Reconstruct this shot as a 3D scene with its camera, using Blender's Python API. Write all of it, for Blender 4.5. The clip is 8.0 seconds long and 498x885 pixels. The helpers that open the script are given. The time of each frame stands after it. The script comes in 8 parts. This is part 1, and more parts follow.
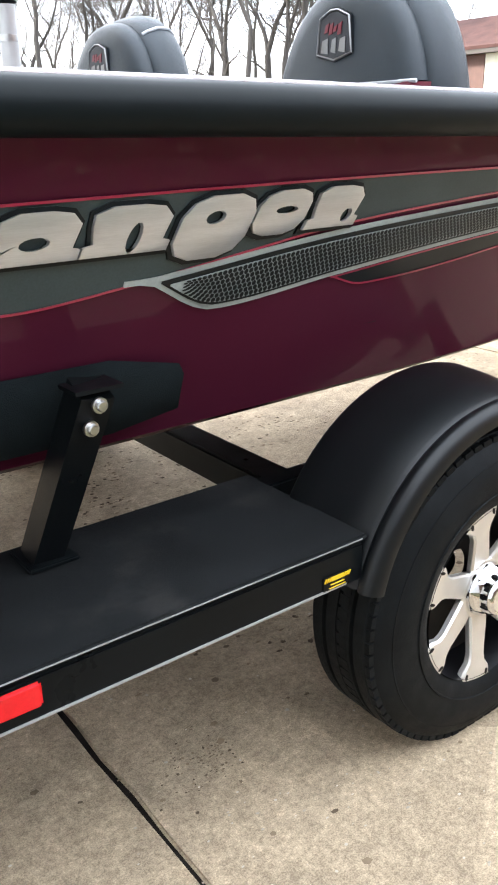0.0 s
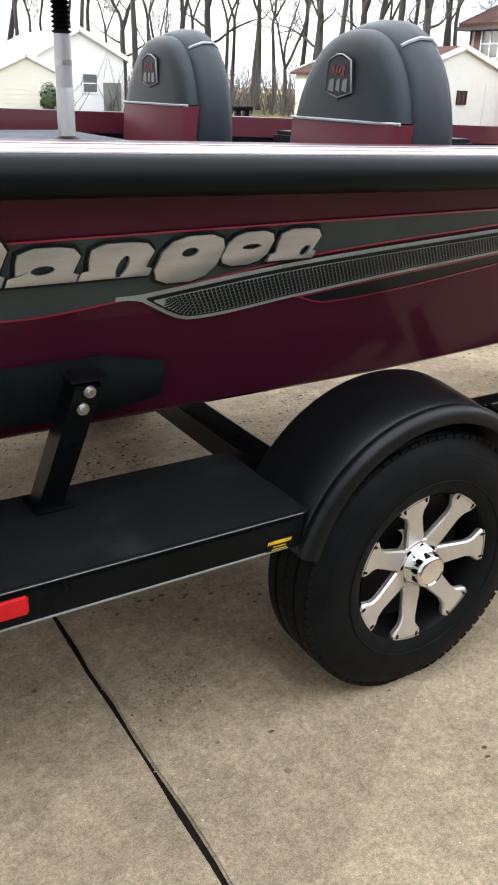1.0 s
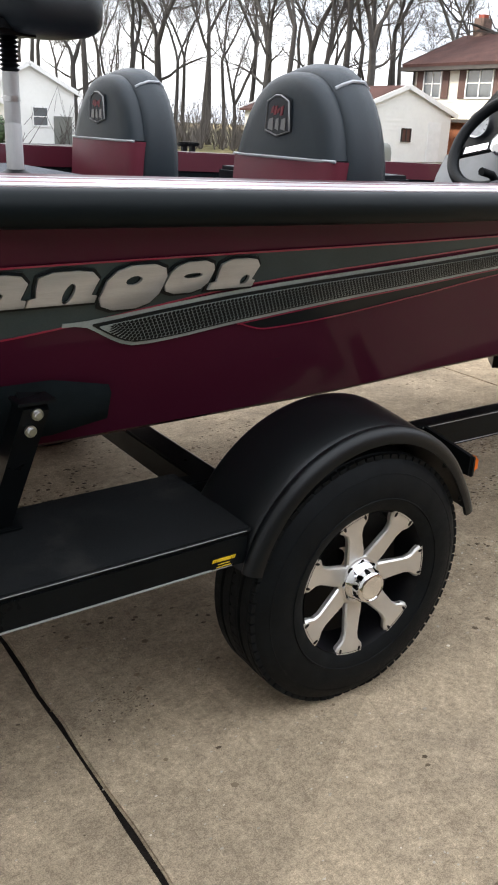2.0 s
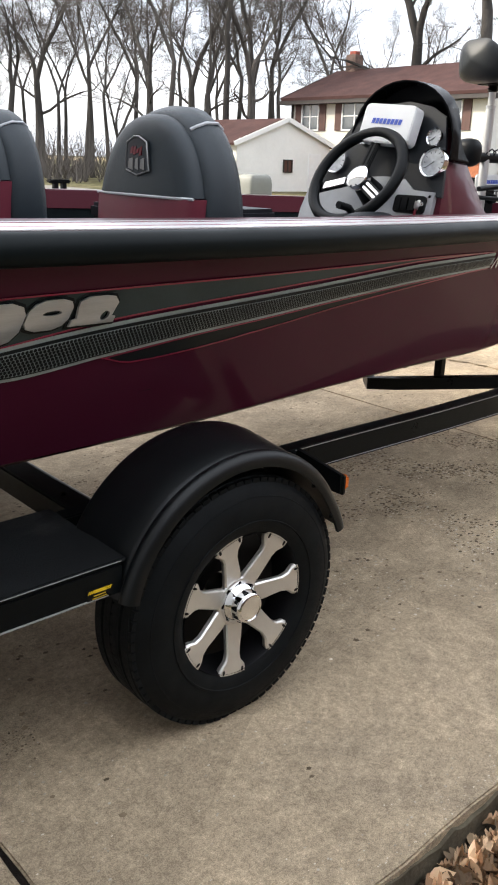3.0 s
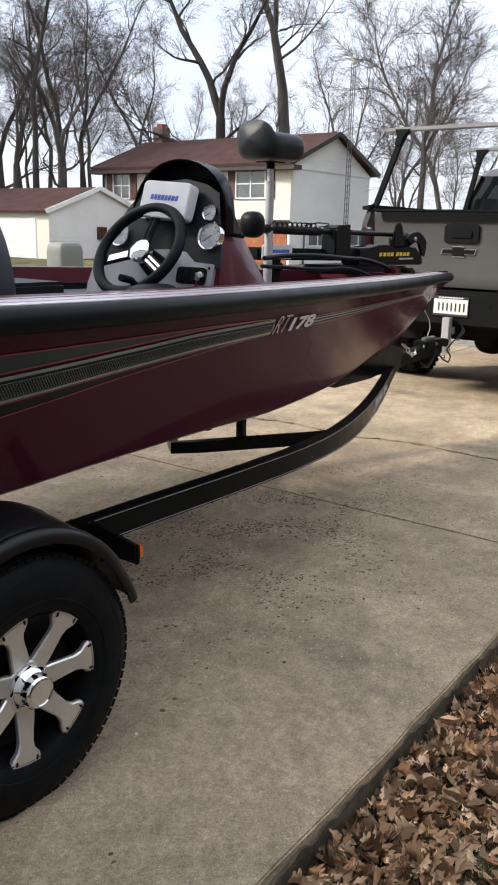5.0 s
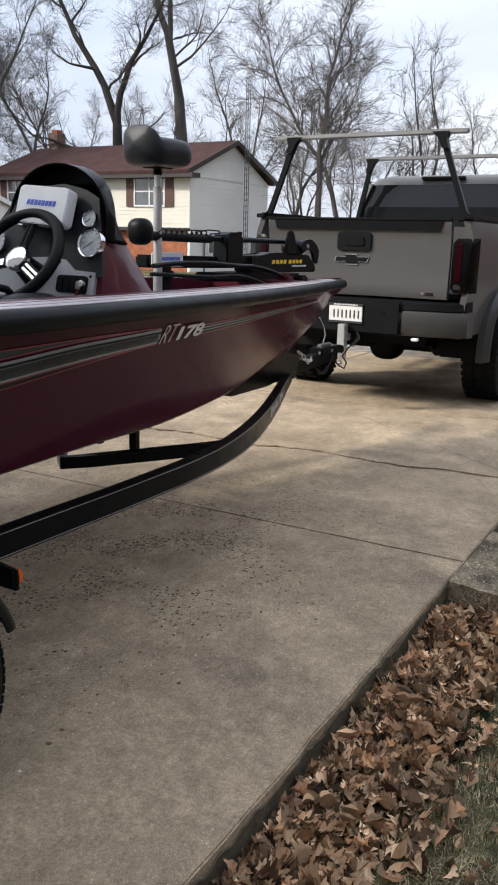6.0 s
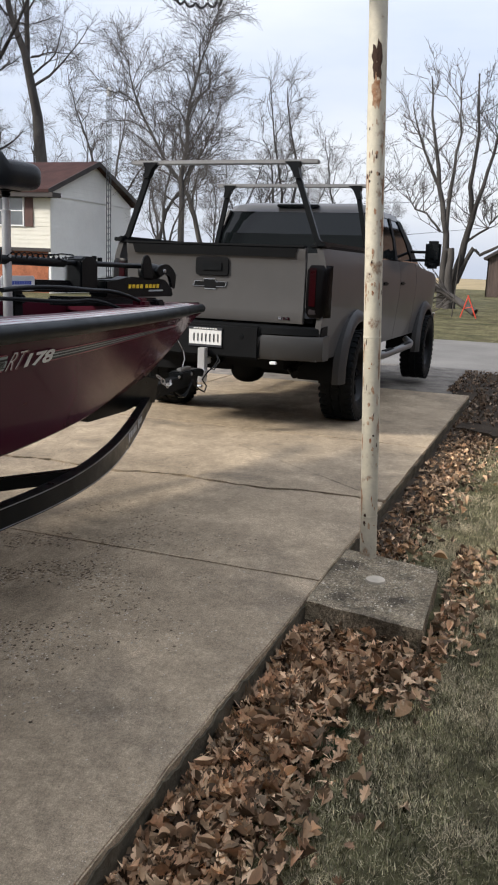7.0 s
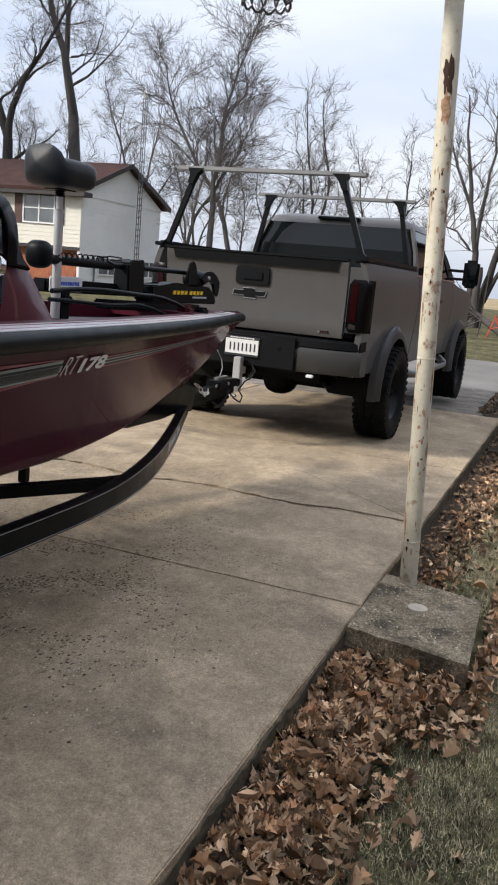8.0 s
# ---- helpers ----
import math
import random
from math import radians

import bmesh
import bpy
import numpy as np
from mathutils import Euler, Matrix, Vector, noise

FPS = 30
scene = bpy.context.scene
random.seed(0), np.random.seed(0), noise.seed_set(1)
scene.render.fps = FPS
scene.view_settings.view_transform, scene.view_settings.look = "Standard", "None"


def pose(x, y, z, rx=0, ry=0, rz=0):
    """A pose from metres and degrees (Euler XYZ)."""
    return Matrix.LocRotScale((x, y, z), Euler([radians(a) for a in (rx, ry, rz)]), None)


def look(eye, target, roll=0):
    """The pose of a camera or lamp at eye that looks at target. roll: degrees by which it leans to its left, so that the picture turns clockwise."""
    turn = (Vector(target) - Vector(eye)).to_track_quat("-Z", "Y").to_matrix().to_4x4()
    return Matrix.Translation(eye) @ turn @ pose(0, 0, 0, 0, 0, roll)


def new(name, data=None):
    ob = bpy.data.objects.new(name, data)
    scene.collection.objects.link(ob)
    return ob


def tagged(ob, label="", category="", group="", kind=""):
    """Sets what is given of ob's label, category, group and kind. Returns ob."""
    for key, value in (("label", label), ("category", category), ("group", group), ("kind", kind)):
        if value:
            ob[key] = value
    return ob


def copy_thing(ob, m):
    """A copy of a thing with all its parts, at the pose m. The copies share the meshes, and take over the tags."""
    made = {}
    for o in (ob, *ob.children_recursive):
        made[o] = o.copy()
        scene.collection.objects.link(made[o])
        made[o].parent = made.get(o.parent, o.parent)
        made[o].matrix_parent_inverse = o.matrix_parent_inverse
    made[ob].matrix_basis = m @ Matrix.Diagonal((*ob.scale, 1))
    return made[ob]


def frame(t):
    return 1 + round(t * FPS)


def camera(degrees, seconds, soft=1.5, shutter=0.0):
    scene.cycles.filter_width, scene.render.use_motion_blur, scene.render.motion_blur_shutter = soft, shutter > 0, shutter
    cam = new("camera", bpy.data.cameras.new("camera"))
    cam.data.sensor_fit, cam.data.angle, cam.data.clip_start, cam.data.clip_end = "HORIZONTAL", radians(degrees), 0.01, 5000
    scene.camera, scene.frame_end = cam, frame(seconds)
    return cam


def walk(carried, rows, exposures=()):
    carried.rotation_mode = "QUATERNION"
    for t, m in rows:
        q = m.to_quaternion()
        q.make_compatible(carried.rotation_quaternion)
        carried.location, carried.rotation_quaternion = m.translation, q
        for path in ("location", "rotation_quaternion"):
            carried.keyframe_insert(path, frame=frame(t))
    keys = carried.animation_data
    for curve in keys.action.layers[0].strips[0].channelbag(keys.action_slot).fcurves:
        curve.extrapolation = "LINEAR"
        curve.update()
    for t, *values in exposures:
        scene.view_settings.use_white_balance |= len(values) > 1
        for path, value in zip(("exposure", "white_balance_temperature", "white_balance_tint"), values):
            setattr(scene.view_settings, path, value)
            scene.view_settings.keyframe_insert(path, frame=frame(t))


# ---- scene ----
cam = camera(33.5, 8.0, 2.0)
PATH = [
    (0, (-1.241, -0.832, 1.183), (-0.129, 0.673, 0.476), -1.4),
    (0.5, (-1.208, -1.023, 1.287), (-0.127, 0.5, 0.572), -0.3),
    (1, (-1.248, -1.166, 1.34), (-0.281, 0.396, 0.549), 1.7),
    (1.2, (-1.267, -1.184, 1.344), (-0.316, 0.395, 0.568), 2.2),
    (2.3, (-1.266, -1.26, 1.351), (-0.123, 0.225, 0.653), 2.2),
    (2.5, (-1.262, -1.281, 1.356), (-0.079, 0.178, 0.67), 1.9),
    (3, (-1.242, -1.317, 1.368), (0.032, 0.082, 0.721), 1.8),
    (3.5, (-1.214, -1.351, 1.376), (0.147, -0.017, 0.77), 1.6),
    (4, (-1.201, -1.381, 1.387), (0.24, -0.116, 0.819), 1.4),
    (4.5, (-1.193, -1.416, 1.4), (0.33, -0.229, 0.879), 1.5),
    (5.8, (-1.088, -1.409, 1.392), (0.572, -0.401, 0.915), 1.4),
    (6, (-1.064, -1.419, 1.396), (0.634, -0.473, 0.924), 1.5),
    (6.5, (-1.017, -1.442, 1.403), (0.784, -0.695, 0.953), 1.9),
    (7, (-1.038, -1.468, 1.416), (0.802, -0.802, 1.004), 2.3),
    (7.5, (-1.045, -1.452, 1.423), (0.811, -0.816, 1.037), 3.4),
    (8, (-0.993, -1.295, 1.423), (0.837, -0.594, 1.027), 5.2),
]
walk(cam, [(t, look(eye, target, roll)) for t, eye, target, roll in PATH],
     exposures=[(0, 2.44, 6450, 8), (0.5, 2.04, 6550, 8), (1, 1.64, 6700, 8), (2.5, 1.24, 6700, 9), (3.5, 0.96, 6700, 9), (4.5, 0.62, 6550, 10),
                (6, 0.25, 6300, 11), (6.5, 0.13, 6280, 11), (7, 0.11, 6250, 11), (8, 0.10, 6250, 11)])

# ---------------------------------------------------------------- world and sun
SUN_AZ, SUN_EL = 130.0, 33.0
world = bpy.data.worlds.new("sky")
scene.world = world
world.use_nodes = True
wn, wl = world.node_tree.nodes, world.node_tree.links
wn.clear()
w_out, w_bg = wn.new("ShaderNodeOutputWorld"), wn.new("ShaderNodeBackground")
w_sky = wn.new("ShaderNodeTexSky")
w_sky.sky_type, w_sky.sun_disc = "NISHITA", False
w_sky.sun_elevation, w_sky.sun_rotation = radians(SUN_EL), radians(90 - SUN_AZ)
w_sky.air_density, w_sky.dust_density = 1.0, 3.0
w_gain = wn.new("ShaderNodeVectorMath")
w_gain.operation = "SCALE"
w_gain.inputs["Scale"].default_value = 0.10
w_geo, w_map, w_noise = wn.new("ShaderNodeTexCoord"), wn.new("ShaderNodeMapping"), wn.new("ShaderNodeTexNoise")
w_map.inputs["Scale"].default_value = (1.0, 1.0, 3.5)
w_noise.inputs["Scale"].default_value, w_noise.inputs["Detail"].default_value = 2.2, 5.0
w_ramp = wn.new("ShaderNodeValToRGB")
w_ramp.color_ramp.elements[0].position, w_ramp.color_ramp.elements[0].color = 0.35, (0.62, 0.68, 0.80, 1)
w_ramp.color_ramp.elements[1].position, w_ramp.color_ramp.elements[1].color = 0.68, (0.86, 0.87, 0.90, 1)
w_mix = wn.new("ShaderNodeMix")
w_mix.data_type = "RGBA"
w_mix.inputs["Factor"].default_value = 0.80
wl.new(w_sky.outputs[0], w_gain.inputs[0])
wl.new(w_geo.outputs["Generated"], w_map.inputs["Vector"])
wl.new(w_map.outputs[0], w_noise.inputs["Vector"])
wl.new(w_noise.outputs["Fac"], w_ramp.inputs[0])
wl.new(w_gain.outputs[0], w_mix.inputs[6])
wl.new(w_ramp.outputs[0], w_mix.inputs[7])
# an overcast sky is brighter overhead than at the horizon
w_sep, w_rise, w_lift = wn.new("ShaderNodeSeparateXYZ"), wn.new("ShaderNodeMapRange"), wn.new("ShaderNodeVectorMath")
for k, v in enumerate((0.0, 1.0, 0.88, 1.50)):
    w_rise.inputs[k + 1].default_value = v
w_lift.operation = "SCALE"
wl.new(w_geo.outputs["Generated"], w_sep.inputs[0])
wl.new(w_sep.outputs["Z"], w_rise.inputs[0])
wl.new(w_mix.outputs[2], w_lift.inputs[0])
wl.new(w_rise.outputs[0], w_lift.inputs["Scale"])
wl.new(w_lift.outputs[0], w_bg.inputs["Color"])
w_bg.inputs["Strength"].default_value = 1.22
wl.new(w_bg.outputs[0], w_out.inputs[0])

sun_data = bpy.data.lights.new("sun", "SUN")
sun_data.energy, sun_data.angle, sun_data.color = 3.9, radians(9), (1.0, 0.93, 0.82)
sun = new("sun", sun_data)
_a, _e = radians(SUN_AZ), radians(SUN_EL)
sun.matrix_world = look((math.cos(_a) * math.cos(_e) * 50, math.sin(_a) * math.cos(_e) * 50, math.sin(_e) * 50), (0, 0, 0))

# ---------------------------------------------------------------- materials


def mat(name, color, rough=0.5, metal=0.0, vary=0.25, scale=6.0, fine=60.0, bump=0.0, bump_scale=None, color2=None, coat=0.0,
        rough_vary=0.0, island=0.0, tint=None, obj=0.0, spec=0.5, stain=None, stain_scale=1.0, stain_at=(0.5, 0.65), transmission=0.0, stretch=(1, 1, 1)):
    """A surface with broad patches, fine grain, optional stains and relief, in metres."""
    m = bpy.data.materials.new(name)
    m.use_nodes = True
    n, l = m.node_tree.nodes, m.node_tree.links
    b = n["Principled BSDF"]
    co, mp = n.new("ShaderNodeTexCoord"), n.new("ShaderNodeMapping")
    mp.inputs["Scale"].default_value = stretch
    l.new(co.outputs["Object"], mp.inputs["Vector"])

    def noise_tex(s, detail=4.0, rough_=0.6):
        t = n.new("ShaderNodeTexNoise")
        t.inputs["Scale"].default_value, t.inputs["Detail"].default_value, t.inputs["Roughness"].default_value = s, detail, rough_
        l.new(mp.outputs[0], t.inputs["Vector"])
        return t.outputs["Fac"]

    def mix(fac, a, c, blend="MIX"):
        x = n.new("ShaderNodeMix")
        x.data_type, x.blend_type = "RGBA", blend
        for sock, v in ((x.inputs[0], fac), (x.inputs[6], a), (x.inputs[7], c)):
            if isinstance(v, (int, float)):
                sock.default_value = v
            elif isinstance(v, tuple):
                sock.default_value = (*v[:3], 1)
            else:
                l.new(v, sock)
        return x.outputs[2]

    def remap(v, a, c, lo=0.0, hi=1.0):
        r = n.new("ShaderNodeMapRange")
        for k, u in enumerate((a, c, lo, hi)):
            r.inputs[k + 1].default_value = u
        l.new(v, r.inputs[0])
        return r.outputs[0]

    dark = tuple(c * (1 - vary) for c in color)
    other = color2 or tuple(min(1, c * (1 + vary)) for c in color)
    col = mix(remap(noise_tex(scale), 0.3, 0.7), dark, other)
    if fine:
        col = mix(1.0, col, mix(remap(noise_tex(fine, 3.0, 0.7), 0.25, 0.75), (1 - vary * 0.7,) * 3, (1 + vary * 0.4,) * 3), "MULTIPLY")
    if stain:
        col = mix(remap(noise_tex(stain_scale, 5.0, 0.65), *stain_at), col, stain)
    if island or obj:
        src = n.new("ShaderNodeNewGeometry").outputs["Random Per Island"] if island else n.new("ShaderNodeObjectInfo").outputs["Random"]
        amp = island or obj
        if tint:
            mm, ff = n.new("ShaderNodeMath"), n.new("ShaderNodeMath")
            mm.operation, ff.operation = "MULTIPLY", "FRACT"
            mm.inputs[1].default_value = 7.31
            l.new(src, mm.inputs[0])
            l.new(mm.outputs[0], ff.inputs[0])
            col = mix(ff.outputs[0], col, tint)
        col = mix(1.0, col, mix(src, (1 - amp,) * 3, (1 + amp,) * 3), "MULTIPLY")
    l.new(col, b.inputs["Base Color"])
    b.inputs["Metallic"].default_value = metal
    b.inputs["Roughness"].default_value = rough
    b.inputs["Specular IOR Level"].default_value = spec
    b.inputs["Coat Weight"].default_value = coat
    b.inputs["Coat Roughness"].default_value = 0.03
    b.inputs["Transmission Weight"].default_value = transmission
    if rough_vary:
        l.new(remap(noise_tex(scale * 2.3), 0.3, 0.7, max(0.02, rough - rough_vary), min(1, rough + rough_vary)), b.inputs["Roughness"])
    if bump:
        bp = n.new("ShaderNodeBump")
        bp.inputs["Strength"].default_value, bp.inputs["Distance"].default_value = min(1.0, bump), 0.01 * max(1.0, bump)
        l.new(noise_tex(bump_scale or fine or 50.0, 5.0), bp.inputs["Height"])
        l.new(bp.outputs[0], b.inputs["Normal"])
    return m


M = {}
M["concrete"] = mat("concrete", (0.455, 0.357, 0.243), 0.9, vary=0.22, scale=1.1, fine=38, bump=0.6, bump_scale=150, stain=(0.12, 0.100, 0.078), stain_scale=1.25, stain_at=(0.53, 0.84), spec=0.25)


def weather(m, layers):
    """Lays more noise over a material's colour: (scale, low, high, darken to, lighten to)."""
    n, l = m.node_tree.nodes, m.node_tree.links
    sock = n["Principled BSDF"].inputs["Base Color"]
    src = sock.links[0].from_socket
    co = n.new("ShaderNodeTexCoord")
    for scale, lo, hi, a, b in layers:
        t, r, x = n.new("ShaderNodeTexNoise"), n.new("ShaderNodeMapRange"), n.new("ShaderNodeMix")
        t.inputs["Scale"].default_value, t.inputs["Detail"].default_value, t.inputs["Roughness"].default_value = scale, 3.0, 0.65
        for k, v in enumerate((lo, hi, a, b)):
            r.inputs[k + 1].default_value = v
        x.data_type, x.blend_type = "RGBA", "MULTIPLY"
        x.inputs[0].default_value = 1.0
        l.new(co.outputs["Object"], t.inputs["Vector"])
        l.new(t.outputs["Fac"], r.inputs[0])
        l.new(src, x.inputs[6])
        l.new(r.outputs[0], x.inputs[7])
        src = x.outputs[2]
    l.new(src, sock)


weather(M["concrete"], [(7.0, 0.32, 0.68, 0.87, 1.12), (28.0, 0.35, 0.65, 0.91, 1.07), (2.6, 0.40, 0.66, 0.84, 1.08), (90.0, 0.35, 0.65, 0.78, 1.17), (300.0, 0.38, 0.62, 0.74, 1.22), (420.0, 0.62, 0.70, 1.0, 1.5)])
M["old_concrete"] = mat("old_concrete", (0.30, 0.245, 0.168), 0.95, vary=0.5, scale=5, fine=80, bump=0.9, bump_scale=90, stain=(0.10, 0.082, 0.058), stain_scale=4, spec=0.2)
weather(M["old_concrete"], [(45.0, 0.35, 0.62, 0.62, 1.2), (160.0, 0.38, 0.62, 0.7, 1.3), (110.0, 0.60, 0.65, 1.0, 2.0)])
M["soil"] = mat("soil", (0.055, 0.042, 0.03), 0.95, vary=0.4, scale=3, fine=40, bump=1.0, bump_scale=30, spec=0.1)
M["lawn"] = mat("lawn", (0.085, 0.088, 0.040), 0.95, vary=0.35, scale=0.7, fine=30, bump=1.0, bump_scale=60, color2=(0.20, 0.175, 0.092), stain=(0.06, 0.045, 0.03), stain_scale=0.9, stain_at=(0.55, 0.7), spec=0.1)
weather(M["lawn"], [(5.0, 0.35, 0.65, 0.60, 1.25), (17.0, 0.38, 0.62, 0.65, 1.3)])
M["grass_blade"] = mat("grass_blade", (0.060, 0.090, 0.030), 0.7, vary=0.3, scale=2.6, fine=0, color2=(0.22, 0.20, 0.10), tint=(0.52, 0.45, 0.30), island=0.9, spec=0.2)
weather(M["grass_blade"], [(3.2, 0.36, 0.64, 0.55, 1.35), (13.0, 0.38, 0.62, 0.60, 1.35)])
M["dry_leaf"] = mat("dry_leaf", (0.205, 0.098, 0.052), 0.7, vary=0.45, scale=9, fine=60, color2=(0.43, 0.25, 0.14), tint=(0.64, 0.46, 0.29), island=0.9, bump=0.3, spec=0.2)
M["joint_dirt"] = mat("joint_dirt", (0.014, 0.011, 0.009), 0.95, vary=0.4, scale=20, fine=90, bump=0.8, bump_scale=80, spec=0.1)
# darker leaf colour for the far slab edge and the apron
M["dark_leaf"] = mat("dark_brown_leaf", (0.060, 0.036, 0.024), 0.8, vary=0.45, scale=9, fine=60, color2=(0.15, 0.095, 0.06), tint=(0.30, 0.22, 0.15), island=0.9, bump=0.3, spec=0.2)
M["straw"] = mat("dry_straw", (0.48, 0.40, 0.26), 0.8, vary=0.3, scale=3, fine=0, island=0.65, spec=0.2)
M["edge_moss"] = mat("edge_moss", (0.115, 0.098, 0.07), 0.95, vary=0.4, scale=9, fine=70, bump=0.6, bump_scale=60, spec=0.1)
M["asphalt"] = mat("asphalt", (0.19, 0.18, 0.165), 0.9, vary=0.2, scale=0.6, fine=60, bump=0.5, spec=0.2)
M["gravel"] = mat("gravel", (0.22, 0.195, 0.165), 0.95, vary=0.4, scale=4, fine=35, bump=1.0, bump_scale=40, spec=0.2)
M["field"] = mat("field", (0.33, 0.26, 0.15), 0.95, vary=0.25, scale=0.05, fine=0.6, spec=0.1)
M["maroon"] = mat("maroon_metal_flake", (0.074, 0.0120, 0.0285), 0.25, metal=0.0, vary=0.10, scale=0.8, fine=900, coat=0.20, spec=0.03)
M["maroon_deck"] = mat("maroon_deck", (0.075, 0.008, 0.018), 0.35, metal=0.2, vary=0.1, scale=2, fine=400, coat=0.2, spec=0.25)
M["rail"] = mat("rub_rail_vinyl", (0.0055, 0.0085, 0.0095), 0.42, vary=0.12, scale=3, fine=120, rough_vary=0.05, spec=0.12)
M["white_paint"] = mat("white_paint", (0.72, 0.70, 0.71), 0.3, vary=0.05, scale=3, fine=90, coat=0.4)
M["pink_stripe"] = mat("red_pinstripe", (0.33, 0.008, 0.05), 0.3, vary=0.1, scale=5, fine=80, coat=0.5)
M["decal_grey"] = mat("decal_grey", (0.058, 0.078, 0.078), 0.34, metal=0.0, vary=0.2, scale=2.2, fine=300, coat=0.03, spec=0.12)
M["decal_dark"] = mat("decal_dark", (0.012, 0.015, 0.016), 0.3, vary=0.2, scale=4, fine=300, coat=0.0, spec=0.15)
M["decal_silver"] = mat("decal_silver", (0.36, 0.41, 0.405), 0.3, metal=0.0, vary=0.2, scale=6, fine=200, coat=0.0, spec=0.15)
M["emblem_silver"] = mat("emblem_silver", (0.58, 0.59, 0.59), 0.30, metal=0.55, vary=0.14, scale=9, fine=200, stretch=(0.3, 1, 4))
M["chrome"] = mat("chrome", (0.80, 0.80, 0.81), 0.09, metal=1.0, vary=0.05, scale=12, fine=200)
M["black_trailer"] = mat("black_trailer_paint", (0.005, 0.0062, 0.007), 0.34, spec=0.12, vary=0.3, scale=4, fine=220, rough_vary=0.08, bump=0.04, bump_scale=500)
M["step_tread"] = mat("black_step_tread", (0.007, 0.0083, 0.0092), 0.66, spec=0.22, vary=0.35, scale=6, fine=500, bump=0.5, bump_scale=700, stain=(0.035, 0.034, 0.032), stain_scale=5, stain_at=(0.58, 0.8))
M["fender_plastic"] = mat("fender_plastic", (0.0055, 0.0066, 0.0074), 0.36, spec=0.30, vary=0.2, scale=5, fine=400, bump=0.06, bump_scale=600)
M["rubber"] = mat("tyre_rubber", (0.0050, 0.0062, 0.0070), 0.62, spec=0.13, vary=0.3, scale=12, fine=150, rough_vary=0.08, bump=0.15, bump_scale=300)
M["rim_alloy"] = mat("machined_alloy", (0.7, 0.68, 0.64), 0.36, metal=0.75, vary=0.06, scale=14, fine=400, rough_vary=0.06)
M["rim_black"] = mat("rim_black", (0.006, 0.006, 0.007), 0.35, vary=0.2, scale=10, fine=150, coat=0.0, spec=0.15)
M["carpet"] = mat("dark_carpet", (0.009, 0.013, 0.0145), 0.95, vary=0.3, scale=8, fine=400, bump=0.6, bump_scale=600, spec=0.1)
M["silver_line"] = mat("silver_line", (0.34, 0.34, 0.34), 0.4, metal=0.3, vary=0.1, scale=6, fine=0)
M["red_lens"] = mat("red_lens", (0.65, 0.012, 0.018), 0.15, vary=0.1, scale=12, fine=300, coat=0.6)
M["amber_lens"] = mat("amber_lens", (0.75, 0.16, 0.02), 0.15, vary=0.1, scale=12, fine=300, coat=0.6)
M["yellow"] = mat("warning_yellow", (0.75, 0.50, 0.02), 0.45, vary=0.06, scale=20, fine=0)
M["bolt"] = mat("zinc_bolt", (0.62, 0.62, 0.62), 0.28, metal=1.0, vary=0.15, scale=30, fine=200)
M["seat_grey"] = mat("seat_vinyl_grey", (0.0135, 0.0215, 0.0285), 0.42, vary=0.12, scale=7, fine=260, bump=0.15, bump_scale=500, spec=0.36)
M["seat_black"] = mat("seat_vinyl_black", (0.011, 0.0135, 0.016), 0.42, spec=0.32, vary=0.12, scale=7, fine=260, bump=0.15, bump_scale=500)
M["seat_red"] = mat("seat_vinyl_red", (0.14, 0.012, 0.03), 0.45, vary=0.12, scale=7, fine=260, bump=0.15, bump_scale=500)
M["piping"] = mat("piping_grey", (0.45, 0.47, 0.50), 0.4, vary=0.06, scale=20, fine=0)
M["aluminium"] = mat("brushed_aluminium", (0.55, 0.55, 0.55), 0.38, metal=0.6, vary=0.1, scale=10, fine=200, rough_vary=0.06, stretch=(1, 1, 0.2))
M["mill_aluminium"] = mat("mill_aluminium", (0.25, 0.25, 0.25), 0.45, metal=0.8, vary=0.1, scale=8, fine=150)
M["black_plastic"] = mat("black_plastic", (0.0045, 0.0055, 0.0064), 0.42, spec=0.14, vary=0.2, scale=9, fine=250, bump=0.06, bump_scale=600)
M["dash"] = mat("dash_charcoal", (0.01, 0.0125, 0.0165), 0.45, vary=0.2, scale=12, fine=300, bump=0.1, bump_scale=600, spec=0.35)
M["dash_silver"] = mat("dash_silver", (0.46, 0.47, 0.49), 0.34, metal=0.3, vary=0.08, scale=14, fine=300)
M["white_plastic"] = mat("white_plastic", (0.78, 0.79, 0.80), 0.35, vary=0.04, scale=10, fine=0)
M["blue_mark"] = mat("blue_mark", (0.045, 0.10, 0.50), 0.4, vary=0.05, scale=20, fine=0)
M["smoked_hood"] = mat("smoked_acrylic", (0.003, 0.0033, 0.004), 0.22, vary=0.1, scale=4, fine=0, spec=0.05)
M["gauge_face"] = mat("gauge_face", (0.50, 0.52, 0.54), 0.22, vary=0.3, scale=30, fine=0, coat=0.6)
M["truck_paint"] = mat("truck_grey_paint", (0.088, 0.085, 0.083), 0.4, metal=0.15, vary=0.1, scale=1.5, fine=900, coat=0.22, spec=0.15)
# truck paint copied darker, to mute highlight and sky light on bumper and flares
M["truck_paint_dimmed"] = mat("truck_grey_paint_dimmed", (0.052, 0.051, 0.050), 0.45, metal=0.15, vary=0.1, scale=2, fine=300, coat=0.15, spec=0.15)
M["truck_dark"] = mat("truck_dark_trim", (0.0048, 0.0053, 0.006), 0.6, vary=0.2, scale=6, fine=200, spec=0.12)
M["tail_red"] = mat("tail_lens", (0.016, 0.0016, 0.0025), 0.16, vary=0.2, scale=8, fine=0, coat=0.05, spec=0.2)
